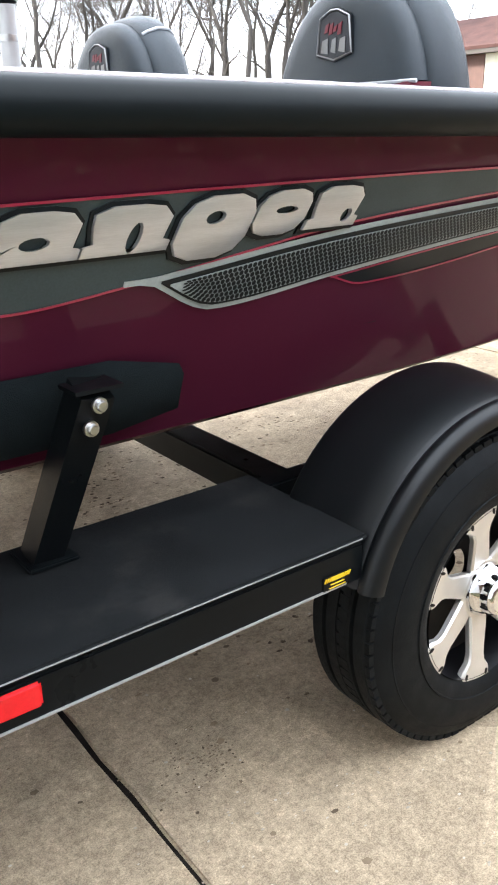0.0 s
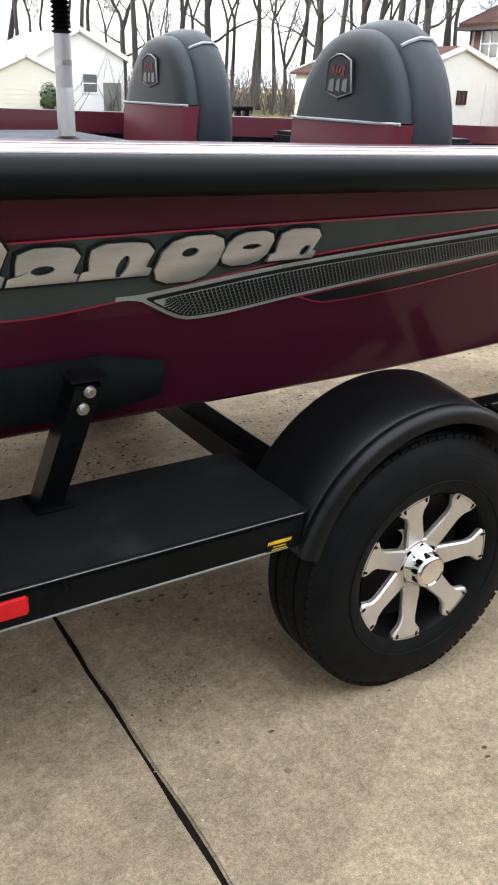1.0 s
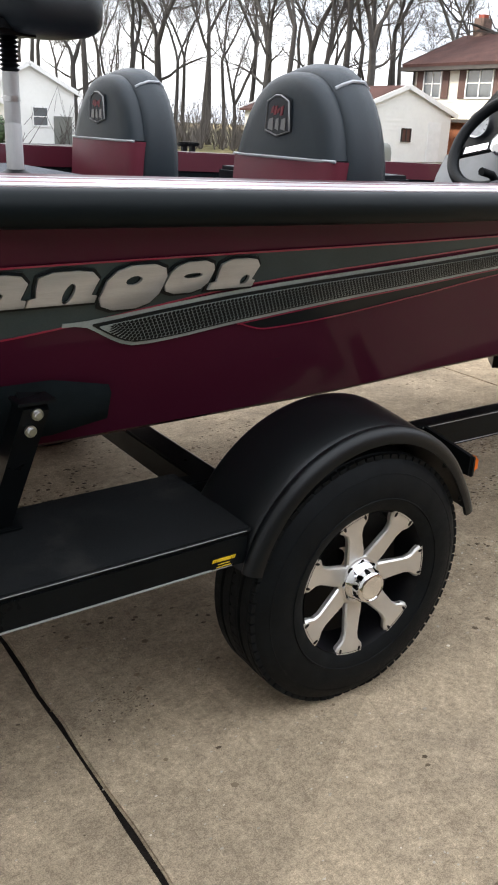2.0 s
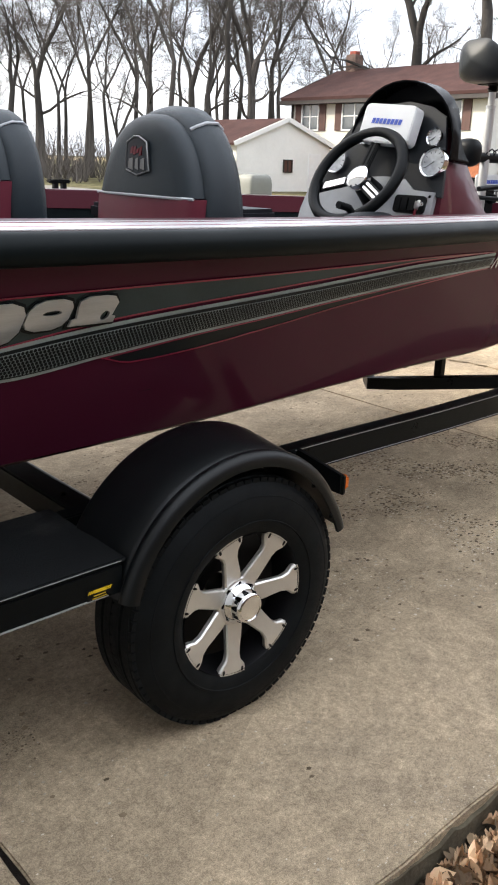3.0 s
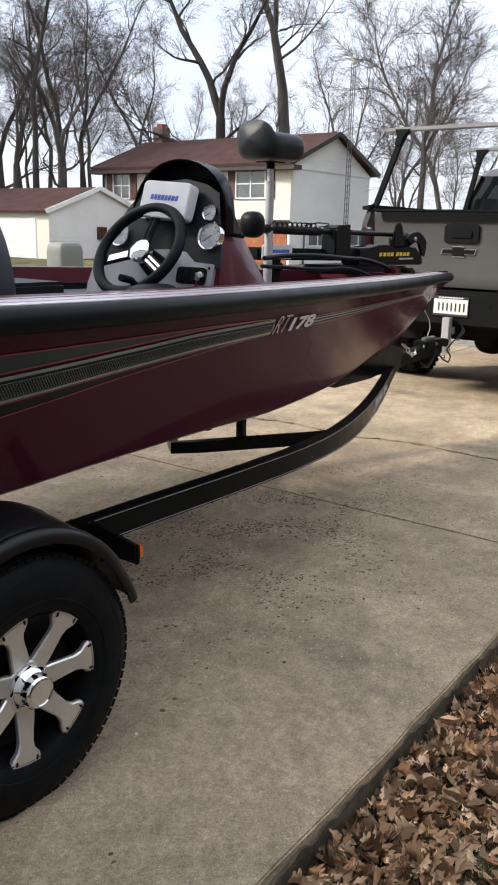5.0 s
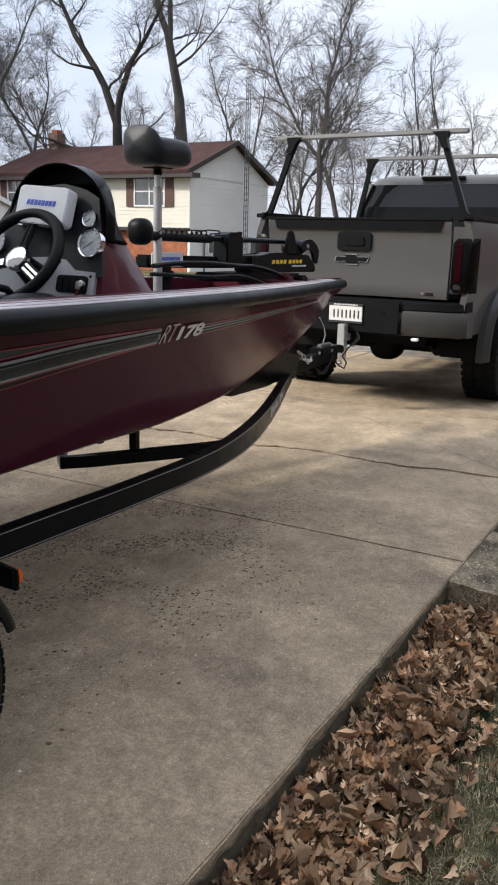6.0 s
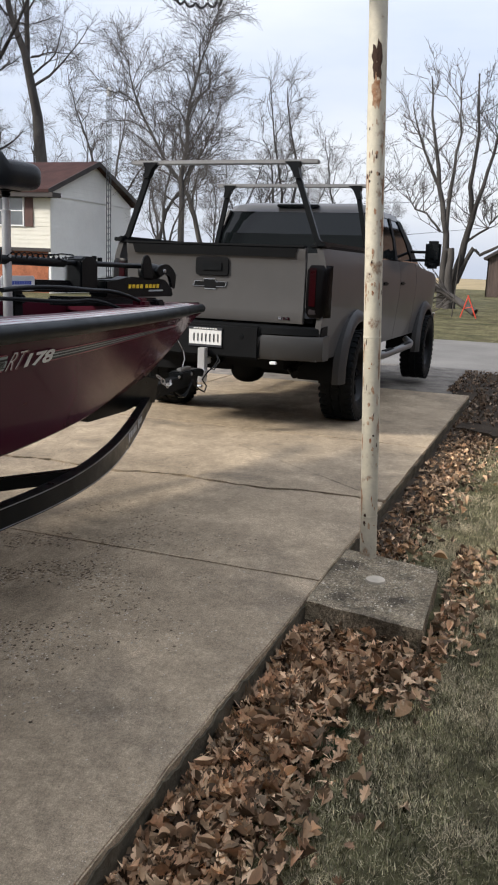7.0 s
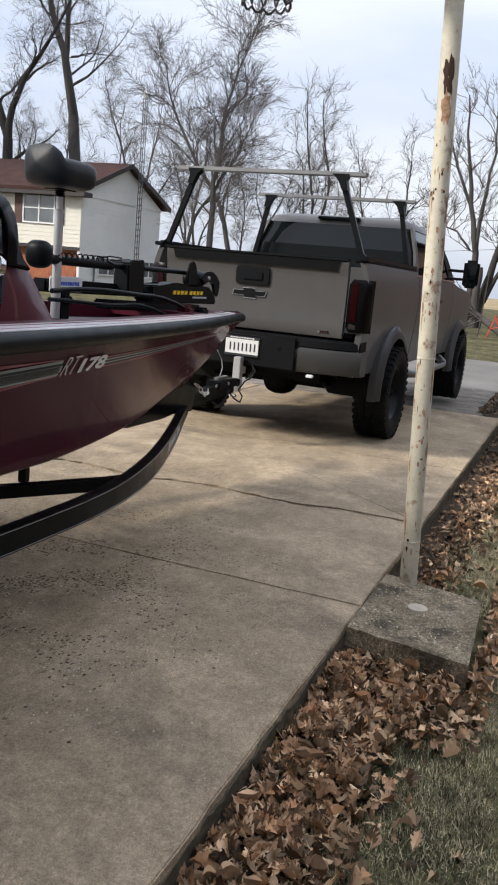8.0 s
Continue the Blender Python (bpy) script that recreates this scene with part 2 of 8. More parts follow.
M["tail_smoke"] = mat("tail_smoked", (0.0045, 0.004, 0.0042), 0.22, vary=0.2, scale=8, fine=0, coat=0.0, spec=0.10)
M["glass_dark"] = mat("tinted_glass", (0.006, 0.0075, 0.008), 0.04, vary=0.1, scale=3, fine=0, coat=0.0, spec=0.28)
M["pipe_paint"] = mat("flaking_cream_paint", (0.60, 0.55, 0.43), 0.6, vary=0.16, scale=3, fine=50, stain=(0.19, 0.085, 0.035), stain_scale=9, stain_at=(0.57, 0.68), bump=0.25, bump_scale=60)
M["orange_rust"] = mat("orange_rust", (0.36, 0.13, 0.04), 0.9, vary=0.35, scale=25, fine=90, color2=(0.55, 0.40, 0.27), bump=0.3, bump_scale=80)
M["rust"] = mat("rust", (0.085, 0.040, 0.020), 0.9, vary=0.4, scale=20, fine=90, color2=(0.045, 0.022, 0.013), bump=0.5, bump_scale=80)
M["siding"] = mat("white_siding", (0.74, 0.735, 0.71), 0.6, vary=0.05, scale=0.7, fine=6, spec=0.3)
M["siding_cream"] = mat("cream_siding", (0.68, 0.65, 0.56), 0.6, vary=0.05, scale=0.7, fine=6, spec=0.3)
M["roof_red"] = mat("red_brown_shingle", (0.056, 0.027, 0.024), 0.9, vary=0.25, scale=1.2, fine=12, bump=0.6, bump_scale=14, spec=0.2)
M["trim_brown"] = mat("brown_trim", (0.028, 0.021, 0.019), 0.6, vary=0.2, scale=2, fine=20)
M["shutter"] = mat("rust_brown_shutter", (0.075, 0.030, 0.022), 0.6, vary=0.15, scale=3, fine=20)
M["brick_wall"] = mat("brick_band", (0.33, 0.115, 0.055), 0.9, vary=0.3, scale=3, fine=12)
M["dark_brick"] = mat("dark_brick", (0.13, 0.085, 0.065), 0.9, vary=0.3, scale=3, fine=12, spec=0.2)
M["window_glass"] = mat("window_glass", (0.10, 0.115, 0.125), 0.06, vary=0.3, scale=0.9, fine=0, coat=1.0)
M["window_frame"] = mat("window_frame_white", (0.74, 0.74, 0.73), 0.5, vary=0.05, scale=3, fine=0)
M["barn_wood"] = mat("weathered_barn_wood", (0.095, 0.070, 0.057), 0.95, vary=0.4, scale=1.5, fine=9, stretch=(1, 1, 0.12))
M["barn_roof"] = mat("grey_roof", (0.30, 0.29, 0.28), 0.7, vary=0.15, scale=0.8, fine=8)
M["bark"] = mat("bark", (0.072, 0.066, 0.061), 0.95, vary=0.35, scale=1.5, fine=9, bump=0.8, bump_scale=12, obj=0.35, spec=0.1, stretch=(1, 1, 0.25))
M["twig"] = mat("twig", (0.105, 0.094, 0.086), 0.95, vary=0.2, scale=0.6, fine=0, obj=0.3, spec=0.1)
M["roof_pot"] = mat("clay_pot", (0.30, 0.06, 0.035), 0.8, vary=0.2, scale=5, fine=20)
M["chimney_brick"] = mat("chimney_brick", (0.16, 0.105, 0.085), 0.95, vary=0.35, scale=4, fine=14)
M["lens_clear"] = mat("smoked_clear_lens", (0.03, 0.026, 0.027), 0.15, vary=0.2, scale=12, fine=0)
M["net"] = mat("net_cord", (0.045, 0.045, 0.05), 0.8, vary=0.2, scale=20, fine=0)
M["tower"] = mat("galvanised_steel", (0.15, 0.155, 0.16), 0.5, metal=0.4, vary=0.1, scale=3, fine=0)
M["debris"] = mat("leaf_crumbs", (0.17, 0.128, 0.085), 0.95, vary=0.3, scale=5, fine=0, island=0.5, spec=0.1)
M["chips"] = mat("pale_chips", (0.5, 0.44, 0.35), 0.9, vary=0.3, scale=5, fine=0, island=0.35, spec=0.2)
M["plate_white"] = mat("plate_white", (0.70, 0.70, 0.68), 0.4, vary=0.05, scale=9, fine=0)
M["ink"] = mat("dark_ink", (0.02, 0.022, 0.028), 0.5, vary=0.1, scale=20, fine=0)
M["badge_red"] = mat("badge_red", (0.14, 0.01, 0.02), 0.35, vary=0.15, scale=30, fine=0)
M["orange_red"] = mat("orange_red_paint", (0.55, 0.06, 0.03), 0.5, vary=0.15, scale=8, fine=0)
M["box_grey"] = mat("grey_green_box", (0.17, 0.175, 0.155), 0.6, vary=0.08, scale=2, fine=20)
M["shrub"] = mat("shrub_leaf", (0.045, 0.075, 0.03), 0.7, vary=0.3, scale=2, fine=0, island=0.4)

# ---------------------------------------------------------------- building helpers


def thing(name, m, label, category, group="", kind=""):
    ob = new(name)
    ob.empty_display_size = 0.1
    ob.matrix_world = m if isinstance(m, Matrix) else Matrix.Translation(m)
    return tagged(ob, label, category, group, kind)


def shade(me, angle=35.0):
    me.shade_smooth()
    me.set_sharp_from_angle(angle=radians(angle))


def part(name, bm, material, parent=None, label="", local=False, smooth=35.0, kind="", bevel=0.0):
    """Links a bmesh (or a mesh) as ONE mesh object under a thing or a part; vertices in the world's metres unless local."""
    if isinstance(bm, bmesh.types.BMesh):
        if bevel:
            bmesh.ops.bevel(bm, geom=list(bm.edges), offset=bevel, segments=2, affect="EDGES", clamp_overlap=True)
        bmesh.ops.recalc_face_normals(bm, faces=bm.faces)
        me = bpy.data.meshes.new(name)
        bm.to_mesh(me)
        bm.free()
    else:
        me = bm
    me.materials.clear()
    me.materials.append(M[material] if isinstance(material, str) else material)
    if smooth:
        shade(me, smooth)
    ob = new(name, me)
    if parent is not None:
        ob.parent = parent
        if not local and parent.parent is None and parent.data is None:
            ob.matrix_parent_inverse = parent.matrix_world.inverted()
    return tagged(ob, label, kind=kind)


def mesh_of(name, verts, faces):
    me = bpy.data.meshes.new(name)
    me.from_pydata([tuple(v) for v in verts], [], faces)
    me.update()
    return me


def box(bm, x0, x1, y0, y1, z0, z1, m=None, bevel=0.0):
    made = bmesh.ops.create_cube(bm, size=1.0)["verts"]
    t = Matrix.Translation(((x0 + x1) / 2, (y0 + y1) / 2, (z0 + z1) / 2)) @ Matrix.Diagonal((x1 - x0, y1 - y0, z1 - z0, 1))
    bmesh.ops.transform(bm, matrix=(m @ t) if m else t, verts=made)
    if bevel:
        edges = list({e for v in made for e in v.link_edges})
        bmesh.ops.bevel(bm, geom=edges, offset=bevel, segments=2, affect="EDGES", clamp_overlap=True)
    return bm


def one_box(*a, **k):
    return box(bmesh.new(), *a, **k)


def loft(bm, rings, closed=True, caps=True):
    """Skins rows of points, ring after ring."""
    rows = [[bm.verts.new(p) for p in r] for r in rings]
    for a, b in zip(rows, rows[1:]):
        n = len(a)
        for i in range(n if closed else n - 1):
            j = (i + 1) % n
            bm.faces.new((a[i], a[j], b[j], b[i]))
    if caps and closed:
        bm.faces.new(rows[0][::-1])
        bm.faces.new(rows[-1])
    return bm


def tube(bm, pts, radius, segs=8, caps=True):
    """A round bar along points; radius is a number or one for each point."""
    pts = [Vector(p) for p in pts]
    rad = radius if isinstance(radius, (list, tuple)) else [radius] * len(pts)
    rings = []
    side = None
    for i, p in enumerate(pts):
        d = (pts[min(i + 1, len(pts) - 1)] - pts[max(i - 1, 0)]).normalized()
        if side is None:
            side = d.orthogonal().normalized()
        side = (side - d * side.dot(d)).normalized()
        up = d.cross(side)
        rings.append([p + rad[i] * (math.cos(a) * side + math.sin(a) * up) for a in (2 * math.pi * k / segs for k in range(segs))])
    return loft(bm, rings, True, caps)


def bar(bm, pts, w, h, up=(0, 0, 1)):
    """A flat-sided bar along points, w across and h high."""
    pts = [Vector(p) for p in pts]
    rings = []
    for i, p in enumerate(pts):
        d = (pts[min(i + 1, len(pts) - 1)] - pts[max(i - 1, 0)]).normalized()
        s = d.cross(Vector(up)).normalized()
        u = s.cross(d).normalized()
        rings.append([p + s * a * w / 2 + u * b * h / 2 for a, b in ((-1, -1), (1, -1), (1, 1), (-1, 1))])
    return loft(bm, rings)


def lathe(bm, profile, m=None, segs=48, closed=False):
    """Turns a profile of (radius, height) about z; m places it."""
    m = m or Matrix.Identity(4)
    rings = [[m @ Vector((r * math.cos(a), r * math.sin(a), h)) for r, h in profile] for a in (2 * math.pi * k / segs for k in range(segs))]
    rows = [[bm.verts.new(p) for p in r] for r in rings]
    n = len(profile)
    for k in range(segs):
        a, b = rows[k], rows[(k + 1) % segs]
        for i in range(n if closed else n - 1):
            j = (i + 1) % n
            bm.faces.new((a[i], a[j], b[j], b[i]))
    bmesh.ops.remove_doubles(bm, verts=bm.verts, dist=1e-5)
    return bm


def prism(bm, outline, depth, m=None):
    """A plate from an outline in x, y, depth thick along z."""
    m = m or Matrix.Identity(4)
    return loft(bm, [[m @ Vector((x, y, z)) for x, y in outline] for z in (0, depth)])


def curve(xs, ys):
    """A smooth line through points, as a function of x (monotone cubic)."""
    xs, ys = np.array(xs, float), np.array(ys, float)
    d = np.diff(ys) / np.diff(xs)
    s = np.r_[d[0], np.where(d[1:] * d[:-1] > 0, 2 * d[1:] * d[:-1] / np.where(d[1:] + d[:-1] == 0, 1, d[1:] + d[:-1]), 0), d[-1]]

    def f(x):
        x = min(max(x, xs[0]), xs[-1])
        i = min(int(np.searchsorted(xs, x, "right")) - 1, len(xs) - 2)
        h = xs[i + 1] - xs[i]
        t = (x - xs[i]) / h
        return float((2 * t**3 - 3 * t**2 + 1) * ys[i] + (t**3 - 2 * t**2 + t) * h * s[i] + (3 * t**2 - 2 * t**3) * ys[i + 1] + (t**3 - t**2) * h * s[i + 1])

    return f


def rounded(w, h, r, n=4):
    """A rectangle's outline with round corners, about the origin."""
    out = []
    for cx, cy, a0 in ((w / 2 - r, h / 2 - r, 0), (-w / 2 + r, h / 2 - r, 90), (-w / 2 + r, -h / 2 + r, 180), (w / 2 - r, -h / 2 + r, 270)):
        out += [(cx + r * math.cos(radians(a0 + 90 * k / n)), cy + r * math.sin(radians(a0 + 90 * k / n))) for k in range(n + 1)]
    return out


rng = random.Random(7)

# ---------------------------------------------------------------- ground, road, driveway
EDGE_Y = -0.56          # the lawn side of the driveway
LAWN_Z = -0.13


def ground_sheet():
    xs = [-600, -200, -60, -20, -8, -4] + [-3 + 0.25 * k for k in range(65)] + [14, 18, 24, 40, 80, 200, 700]
    ys = [-600, -200, -60, -20, -10, -6] + [-4 + 0.25 * k for k in range(14)] + [0, 2, 4, 6, 7, 10, 20, 40, 100, 300, 700]
    verts, faces = [], []
    for x in xs:
        for y in ys:
            near = -4.2 < y < -0.7 and -3 < x < 13
            z = LAWN_Z + (0.035 * noise.noise((x * 0.9, y * 0.9, 0)) + 0.015 * noise.noise((x * 3, y * 3, 4)) if near else 0)
            verts.append((x, y, z))
    n = len(ys)
    for i in range(len(xs) - 1):
        for j in range(n - 1):
            faces.append((i * n + j, (i + 1) * n + j, (i + 1) * n + j + 1, i * n + j + 1))
    ob = part("ground", mesh_of("ground", verts, faces), "lawn")
    return tagged(ob, "patchy winter lawn of dull green and straw", "lawn", kind="structure")


ground_sheet()


def sheet(name, outline, z, material, label, category, depth=0.03):
    bm = prism(bmesh.new(), outline, depth, Matrix.Translation((0, 0, z - depth)))
    return tagged(part(name, bm, material), label, category, kind="structure")


sheet("road", [(13.2, -220), (20.0, -220), (19.2, 220), (12.4, 220)], LAWN_Z + 0.03, "asphalt", "pale grey asphalt road crossing behind the truck", "road")
sheet("gravel_apron", [(9.2, -0.6), (10.2, -1.5), (13.1, -3.4), (12.7, 6.5), (9.2, 6.2)], LAWN_Z + 0.055, "gravel", "grey gravel apron between driveway and road", "gravel", 0.05)
sheet("field", [(95, -400), (640, -400), (640, 400), (120, 400)], LAWN_Z + 0.02, "field", "tan stubble field on the horizon", "field", 0.02)
sheet("soil_strip", [(-3.0, -0.68), (-3.0, -0.50), (11.0, -0.50), (11.0, -0.72)], LAWN_Z + 0.045, "soil", "dark soil strip beside the driveway slab", "soil", 0.04)

soil_r = random.Random(21)
soil_line = [(9.32, -0.585), (9.9, -0.28), (10.6, -0.14), (11.6, -0.30), (12.3, -0.25), (12.55, -1.2), (12.7, -3.0), (11.0, -4.0), (9.6, -3.0), (8.6, -2.1), (7.8, -1.45), (7.1, -1.05), (7.4, -0.62)]
soil_edge = []
for (xa, ya), (xb, yb) in zip(soil_line, soil_line[1:] + soil_line[:1]):
    soil_edge += [(xa + (xb - xa) * k / 6 + soil_r.uniform(-0.05, 0.05), ya + (yb - ya) * k / 6 - soil_r.uniform(0, 0.06)) for k in range(6)]
sheet("soil_patch", soil_edge, LAWN_Z + 0.062, "soil", "dark bare soil beside the gravel apron", "soil", 0.05)

driveway = thing("driveway", (2.5, 2.6, -0.15), "tan concrete driveway of jointed slabs with a raised edge", "driveway", kind="structure")


def jag(a, b, step=0.12, amp=0.004, r=rng):
    """Points from a towards b, slightly uneven, without b."""
    a, b = Vector(a), Vector(b)
    n = max(2, int((b - a).length / step))
    side = Vector((-(b - a).y, (b - a).x)).normalized()
    return [tuple(a + (b - a) * k / n + (side * r.uniform(-amp, amp) if 0 < k else Vector((0, 0)))) for k in range(n)]


def slab(outline, label=""):
    bm = bmesh.new()
    top = [bm.verts.new((x, y, 0.0)) for x, y in outline]
    f = bm.faces.new(top)
    made = bmesh.ops.extrude_face_region(bm, geom=[f])["geom"]
    low = [v for v in made if isinstance(v, bmesh.types.BMVert)]
    bmesh.ops.translate(bm, verts=low, vec=(0, 0, -0.17))
    rim = [e for e in bm.edges if all(v.co.z > -0.01 for v in e.verts)]
    bmesh.ops.bevel(bm, geom=rim, offset=0.005, segments=2, affect="EDGES", clamp_overlap=True)
    return part("slab", bm, "concrete", driveway, label, smooth=12)


def frange(a, b, n):
    return [a + (b - a) * k / (n - 1) for k in range(n)]


GAP = 0.006
crack_r = random.Random(3)
crack, cx = [], 4.0
for k in range(66):
    y = EDGE_Y + k * 0.048
    cx += crack_r.uniform(-0.017, 0.017) + 0.012 * math.sin(k * 0.31)
    cx += (3.99 - cx) * 0.10
    crack.append((cx - 0.055 * (y - 0.4), y))
Y1 = crack[-1][1]
Y2 = 5.9
JX = [-4.4, -0.70, 2.52]
for k, (x0, x1) in enumerate(zip(JX, JX[1:])):
    for y0, y1 in ((EDGE_Y, Y1), (Y1, Y2)):
        p = [(x0 + GAP, y0 + (GAP if y0 > 0 else 0)), (x1 - GAP, y0 + (GAP if y0 > 0 else 0)), (x1 - GAP, y1 - GAP), (x0 + GAP, y1 - GAP)]
        slab(jag(p[0], p[1]) + jag(p[1], p[2]) + jag(p[2], p[3]) + jag(p[3], p[0]))
a, b = (2.52 + 0.003, EDGE_Y), (2.52 + 0.003, Y1 - GAP)
slab(jag(a, crack[0]) + [(x - 0.021 * crack_r.uniform(0.25, 1.7), y) for x, y in crack[:-1]] + [(crack[-1][0] - GAP, Y1 - GAP)] + jag(b, a)[:], "tan concrete slab with a ragged crack at its end")
a, b = (5.87 - 0.011, EDGE_Y), (5.87 - 0.011, Y1 - GAP)
slab([(x + 0.021 * crack_r.uniform(0.25, 1.7), y) for x, y in crack[:-1]][::-1] + jag((crack[0][0] + 0.01, EDGE_Y), a) + jag(a, b, 0.06, 0.009) + [b, (crack[-1][0] + GAP, Y1 - GAP)])
slab(jag((2.52 + GAP, Y1 + GAP), (5.87 - GAP, Y1 + GAP)) + jag((5.87 - GAP, Y1 + GAP), (5.87 - GAP, Y2)) + jag((5.87 - GAP, Y2), (2.52 + GAP, Y2)) + jag((2.52 + GAP, Y2), (2.52 + GAP, Y1 + GAP)))
for y0, y1 in ((EDGE_Y, Y1 - GAP), (Y1 + GAP, Y2)):
    p = [(5.87 + 0.011, y0), (9.3, y0), (9.3, y1), (5.87 + 0.011, y1)]
    slab(jag(p[0], p[1]) + jag(p[1], p[2]) + jag(p[2], p[3]) + jag(p[3], p[0], 0.06, 0.009))

# joint filler, dark and sunk
tagged(part("joint_filler", one_box(3.80, 4.20, EDGE_Y + 0.012, Y1, -0.1, -0.022), "joint_dirt", driveway), "dark dirt in the ragged crack")
for x in JX[1:] + [5.87]:
    tagged(part("joint_filler", one_box(x - 0.02, x + 0.02, EDGE_Y + 0.012, Y2, -0.1, -0.007 if x < 5 else -0.02), "joint_dirt", driveway), "dark dirt packed in a slab joint")

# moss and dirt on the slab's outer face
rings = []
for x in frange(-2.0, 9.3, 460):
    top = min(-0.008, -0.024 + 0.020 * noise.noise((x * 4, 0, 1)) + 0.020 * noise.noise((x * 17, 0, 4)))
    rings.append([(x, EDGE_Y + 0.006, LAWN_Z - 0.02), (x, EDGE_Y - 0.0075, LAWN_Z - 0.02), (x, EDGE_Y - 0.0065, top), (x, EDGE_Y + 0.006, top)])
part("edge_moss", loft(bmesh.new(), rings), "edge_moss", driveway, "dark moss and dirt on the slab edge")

# ---------------------------------------------------------------- the boat's lines
MID = 1.10
SX = [-1.9, -0.5, 0, 0.5, 1, 1.73, 2.32, 3, 3.6, 4.2, 4.6, 4.88]
gun_y = curve(SX, [0.06, 0.05, 0.06, 0.10, 0.175, 0.30, 0.42, 0.58, 0.74, 0.91, 1.03, 1.098])
chine_y = curve(SX, [0.34, 0.33, 0.335, 0.37, 0.41, 0.50, 0.60, 0.76, 0.90, 1.02, 1.08, 1.098])
chine_z = curve(SX, [0.70, 0.70, 0.70, 0.70, 0.695, 0.668, 0.674, 0.72, 0.78, 0.88, 0.99, 1.09])
keel_z = curve([-1.9, 0, 2.2, 3.0, 3.5, 3.89, 4.31, 4.74, 4.88], [0.50, 0.50, 0.47, 0.50, 0.55, 0.65, 0.82, 1.03, 1.07])


def gun_z(x):
    return 1.243 - 0.0195 * (x + 0.5)


def side_y(x, z):
    """The starboard side's y at a length and a height."""
    f = (gun_z(x) - z) / (gun_z(x) - chine_z(x))
    return gun_y(x) + f * (chine_y(x) - gun_y(x))


boat = thing("bass_boat", (1.5, MID, 0.45), "maroon metal-flake bass boat with grey graphics resting on a trailer", "boat")


def hull():
    rings = []
    for x in frange(-1.9, 4.875, 96):
        yc, zc, zk = chine_y(x), chine_z(x), min(keel_z(x), chine_z(x) - 0.002)
        zt = gun_z(x) - 0.05
        half = [(side_y(x, zt), zt)] + [(side_y(x, zt + (zc - zt) * f), zt + (zc - zt) * f) for f in (0.25, 0.5, 0.75, 0.985)] + [(yc + 0.012, zc - 0.004)]
        half += [(yc + (MID - yc) * f, zc + (zk - zc) * (f ** 0.9)) for f in (0.3, 0.6, 0.9)]
        ring = [(x, y, z) for y, z in half] + [(x, MID, zk)] + [(x, 2 * MID - y, z) for y, z in half[::-1]]
        rings.append(ring)
    bm = loft(bmesh.new(), rings, closed=False)
    bm.faces.new([v for v in bm.verts if abs(v.co.x + 1.9) < 1e-4])
    return part("hull", bm, "maroon", boat, "glossy maroon metal-flake hull", smooth=16)


hull()


def sweep(name, section, x0, x1, material, side=1, n=110, label="", closed=True, follow=None):
    """A moulding along the gunwale: section gives points (inwards, up) from the gunwale line."""
    rings = []
    for x in frange(x0, x1, n):
        dy = (gun_y(x + 0.01) - gun_y(x - 0.01)) / 0.02
        nrm = Vector((-dy, 1, 0)).normalized()
        ring = []
        for u, w in section:
            p = Vector((x, gun_y(x), gun_z(x) + w)) + nrm * u
            p.y = min(p.y, MID)
            if side < 0:
                p.y = 2 * MID - p.y
            ring.append(p)
        rings.append(ring)
    return part(name, loft(bmesh.new(), rings, closed=closed), material, boat, label, smooth=50)


def arc_section(cx, cz, rx, rz, a0, a1, n):
    return [(cx + rx * math.cos(radians(a)), cz + rz * math.sin(radians(a))) for a in frange(a0, a1, n)]


for s in (1, -1):
    sweep("rub_rail", arc_section(0.004, -0.038, 0.03, 0.032, 90, 270, 12) + [(0.02, -0.07), (0.02, -0.006)], -1.9, 4.86, "rail", s, label="dark grey rounded vinyl rub rail")
    sweep("gunwale_cap", [(0.004, -0.006), (0.05, 0.001), (0.17, 0.004), (0.175, -0.02), (0.01, -0.03)], -1.9, 4.80, "maroon_deck", s)
    # white and pink stripes paint the sky's pinkish-white sheen along the cap
    for u0, u1, m_ in ((0.006, 0.026, "white_paint"), (0.032, 0.062, "white_paint"), (0.0265, 0.0315, "pink_stripe"), (0.070, 0.074, "pink_stripe"), (0.082, 0.098, "white_paint")):
        f = lambda u: -0.006 + (u - 0.004) / 0.046 * 0.007 if u < 0.05 else 0.001 + (u - 0.05) / 0.12 * 0.003
        sweep("cap_stripe", [(u0, f(u0) - 0.004), (u0, f(u0) + 0.0022), (u1, f(u1) + 0.0022), (u1, f(u1) - 0.004)], -1.9, 4.55, m_, s)
    sweep("cockpit_liner", [(0.165, 0.0), (0.175, 0.0), (0.205, -0.16), (0.195, -0.16)], -1.9, 3.9, "carpet", s, label="dark grey cockpit side liner")
    sweep("inner_band", [(0.170, 0.0), (0.180, 0.0), (0.194, -0.070), (0.184, -0.070)], -1.9, 3.9, "maroon_deck", s)


def deck(name, x0, x1, z, material, label, inset=0.17, thick=0.03):
    bm = bmesh.new()
    pts = [(x, max(gun_y(x) + inset, side_y(x, z - thick) + 0.03)) for x in frange(x0, x1, 30)]
    outline = [(x, min(y, MID)) for x, y in pts] + [(x, 2 * MID - min(y, MID)) for x, y in pts[::-1]]
    prism(bm, outline, thick, Matrix.Translation((0, 0, z - thick)))
    return part(name, bm, material, boat, label)


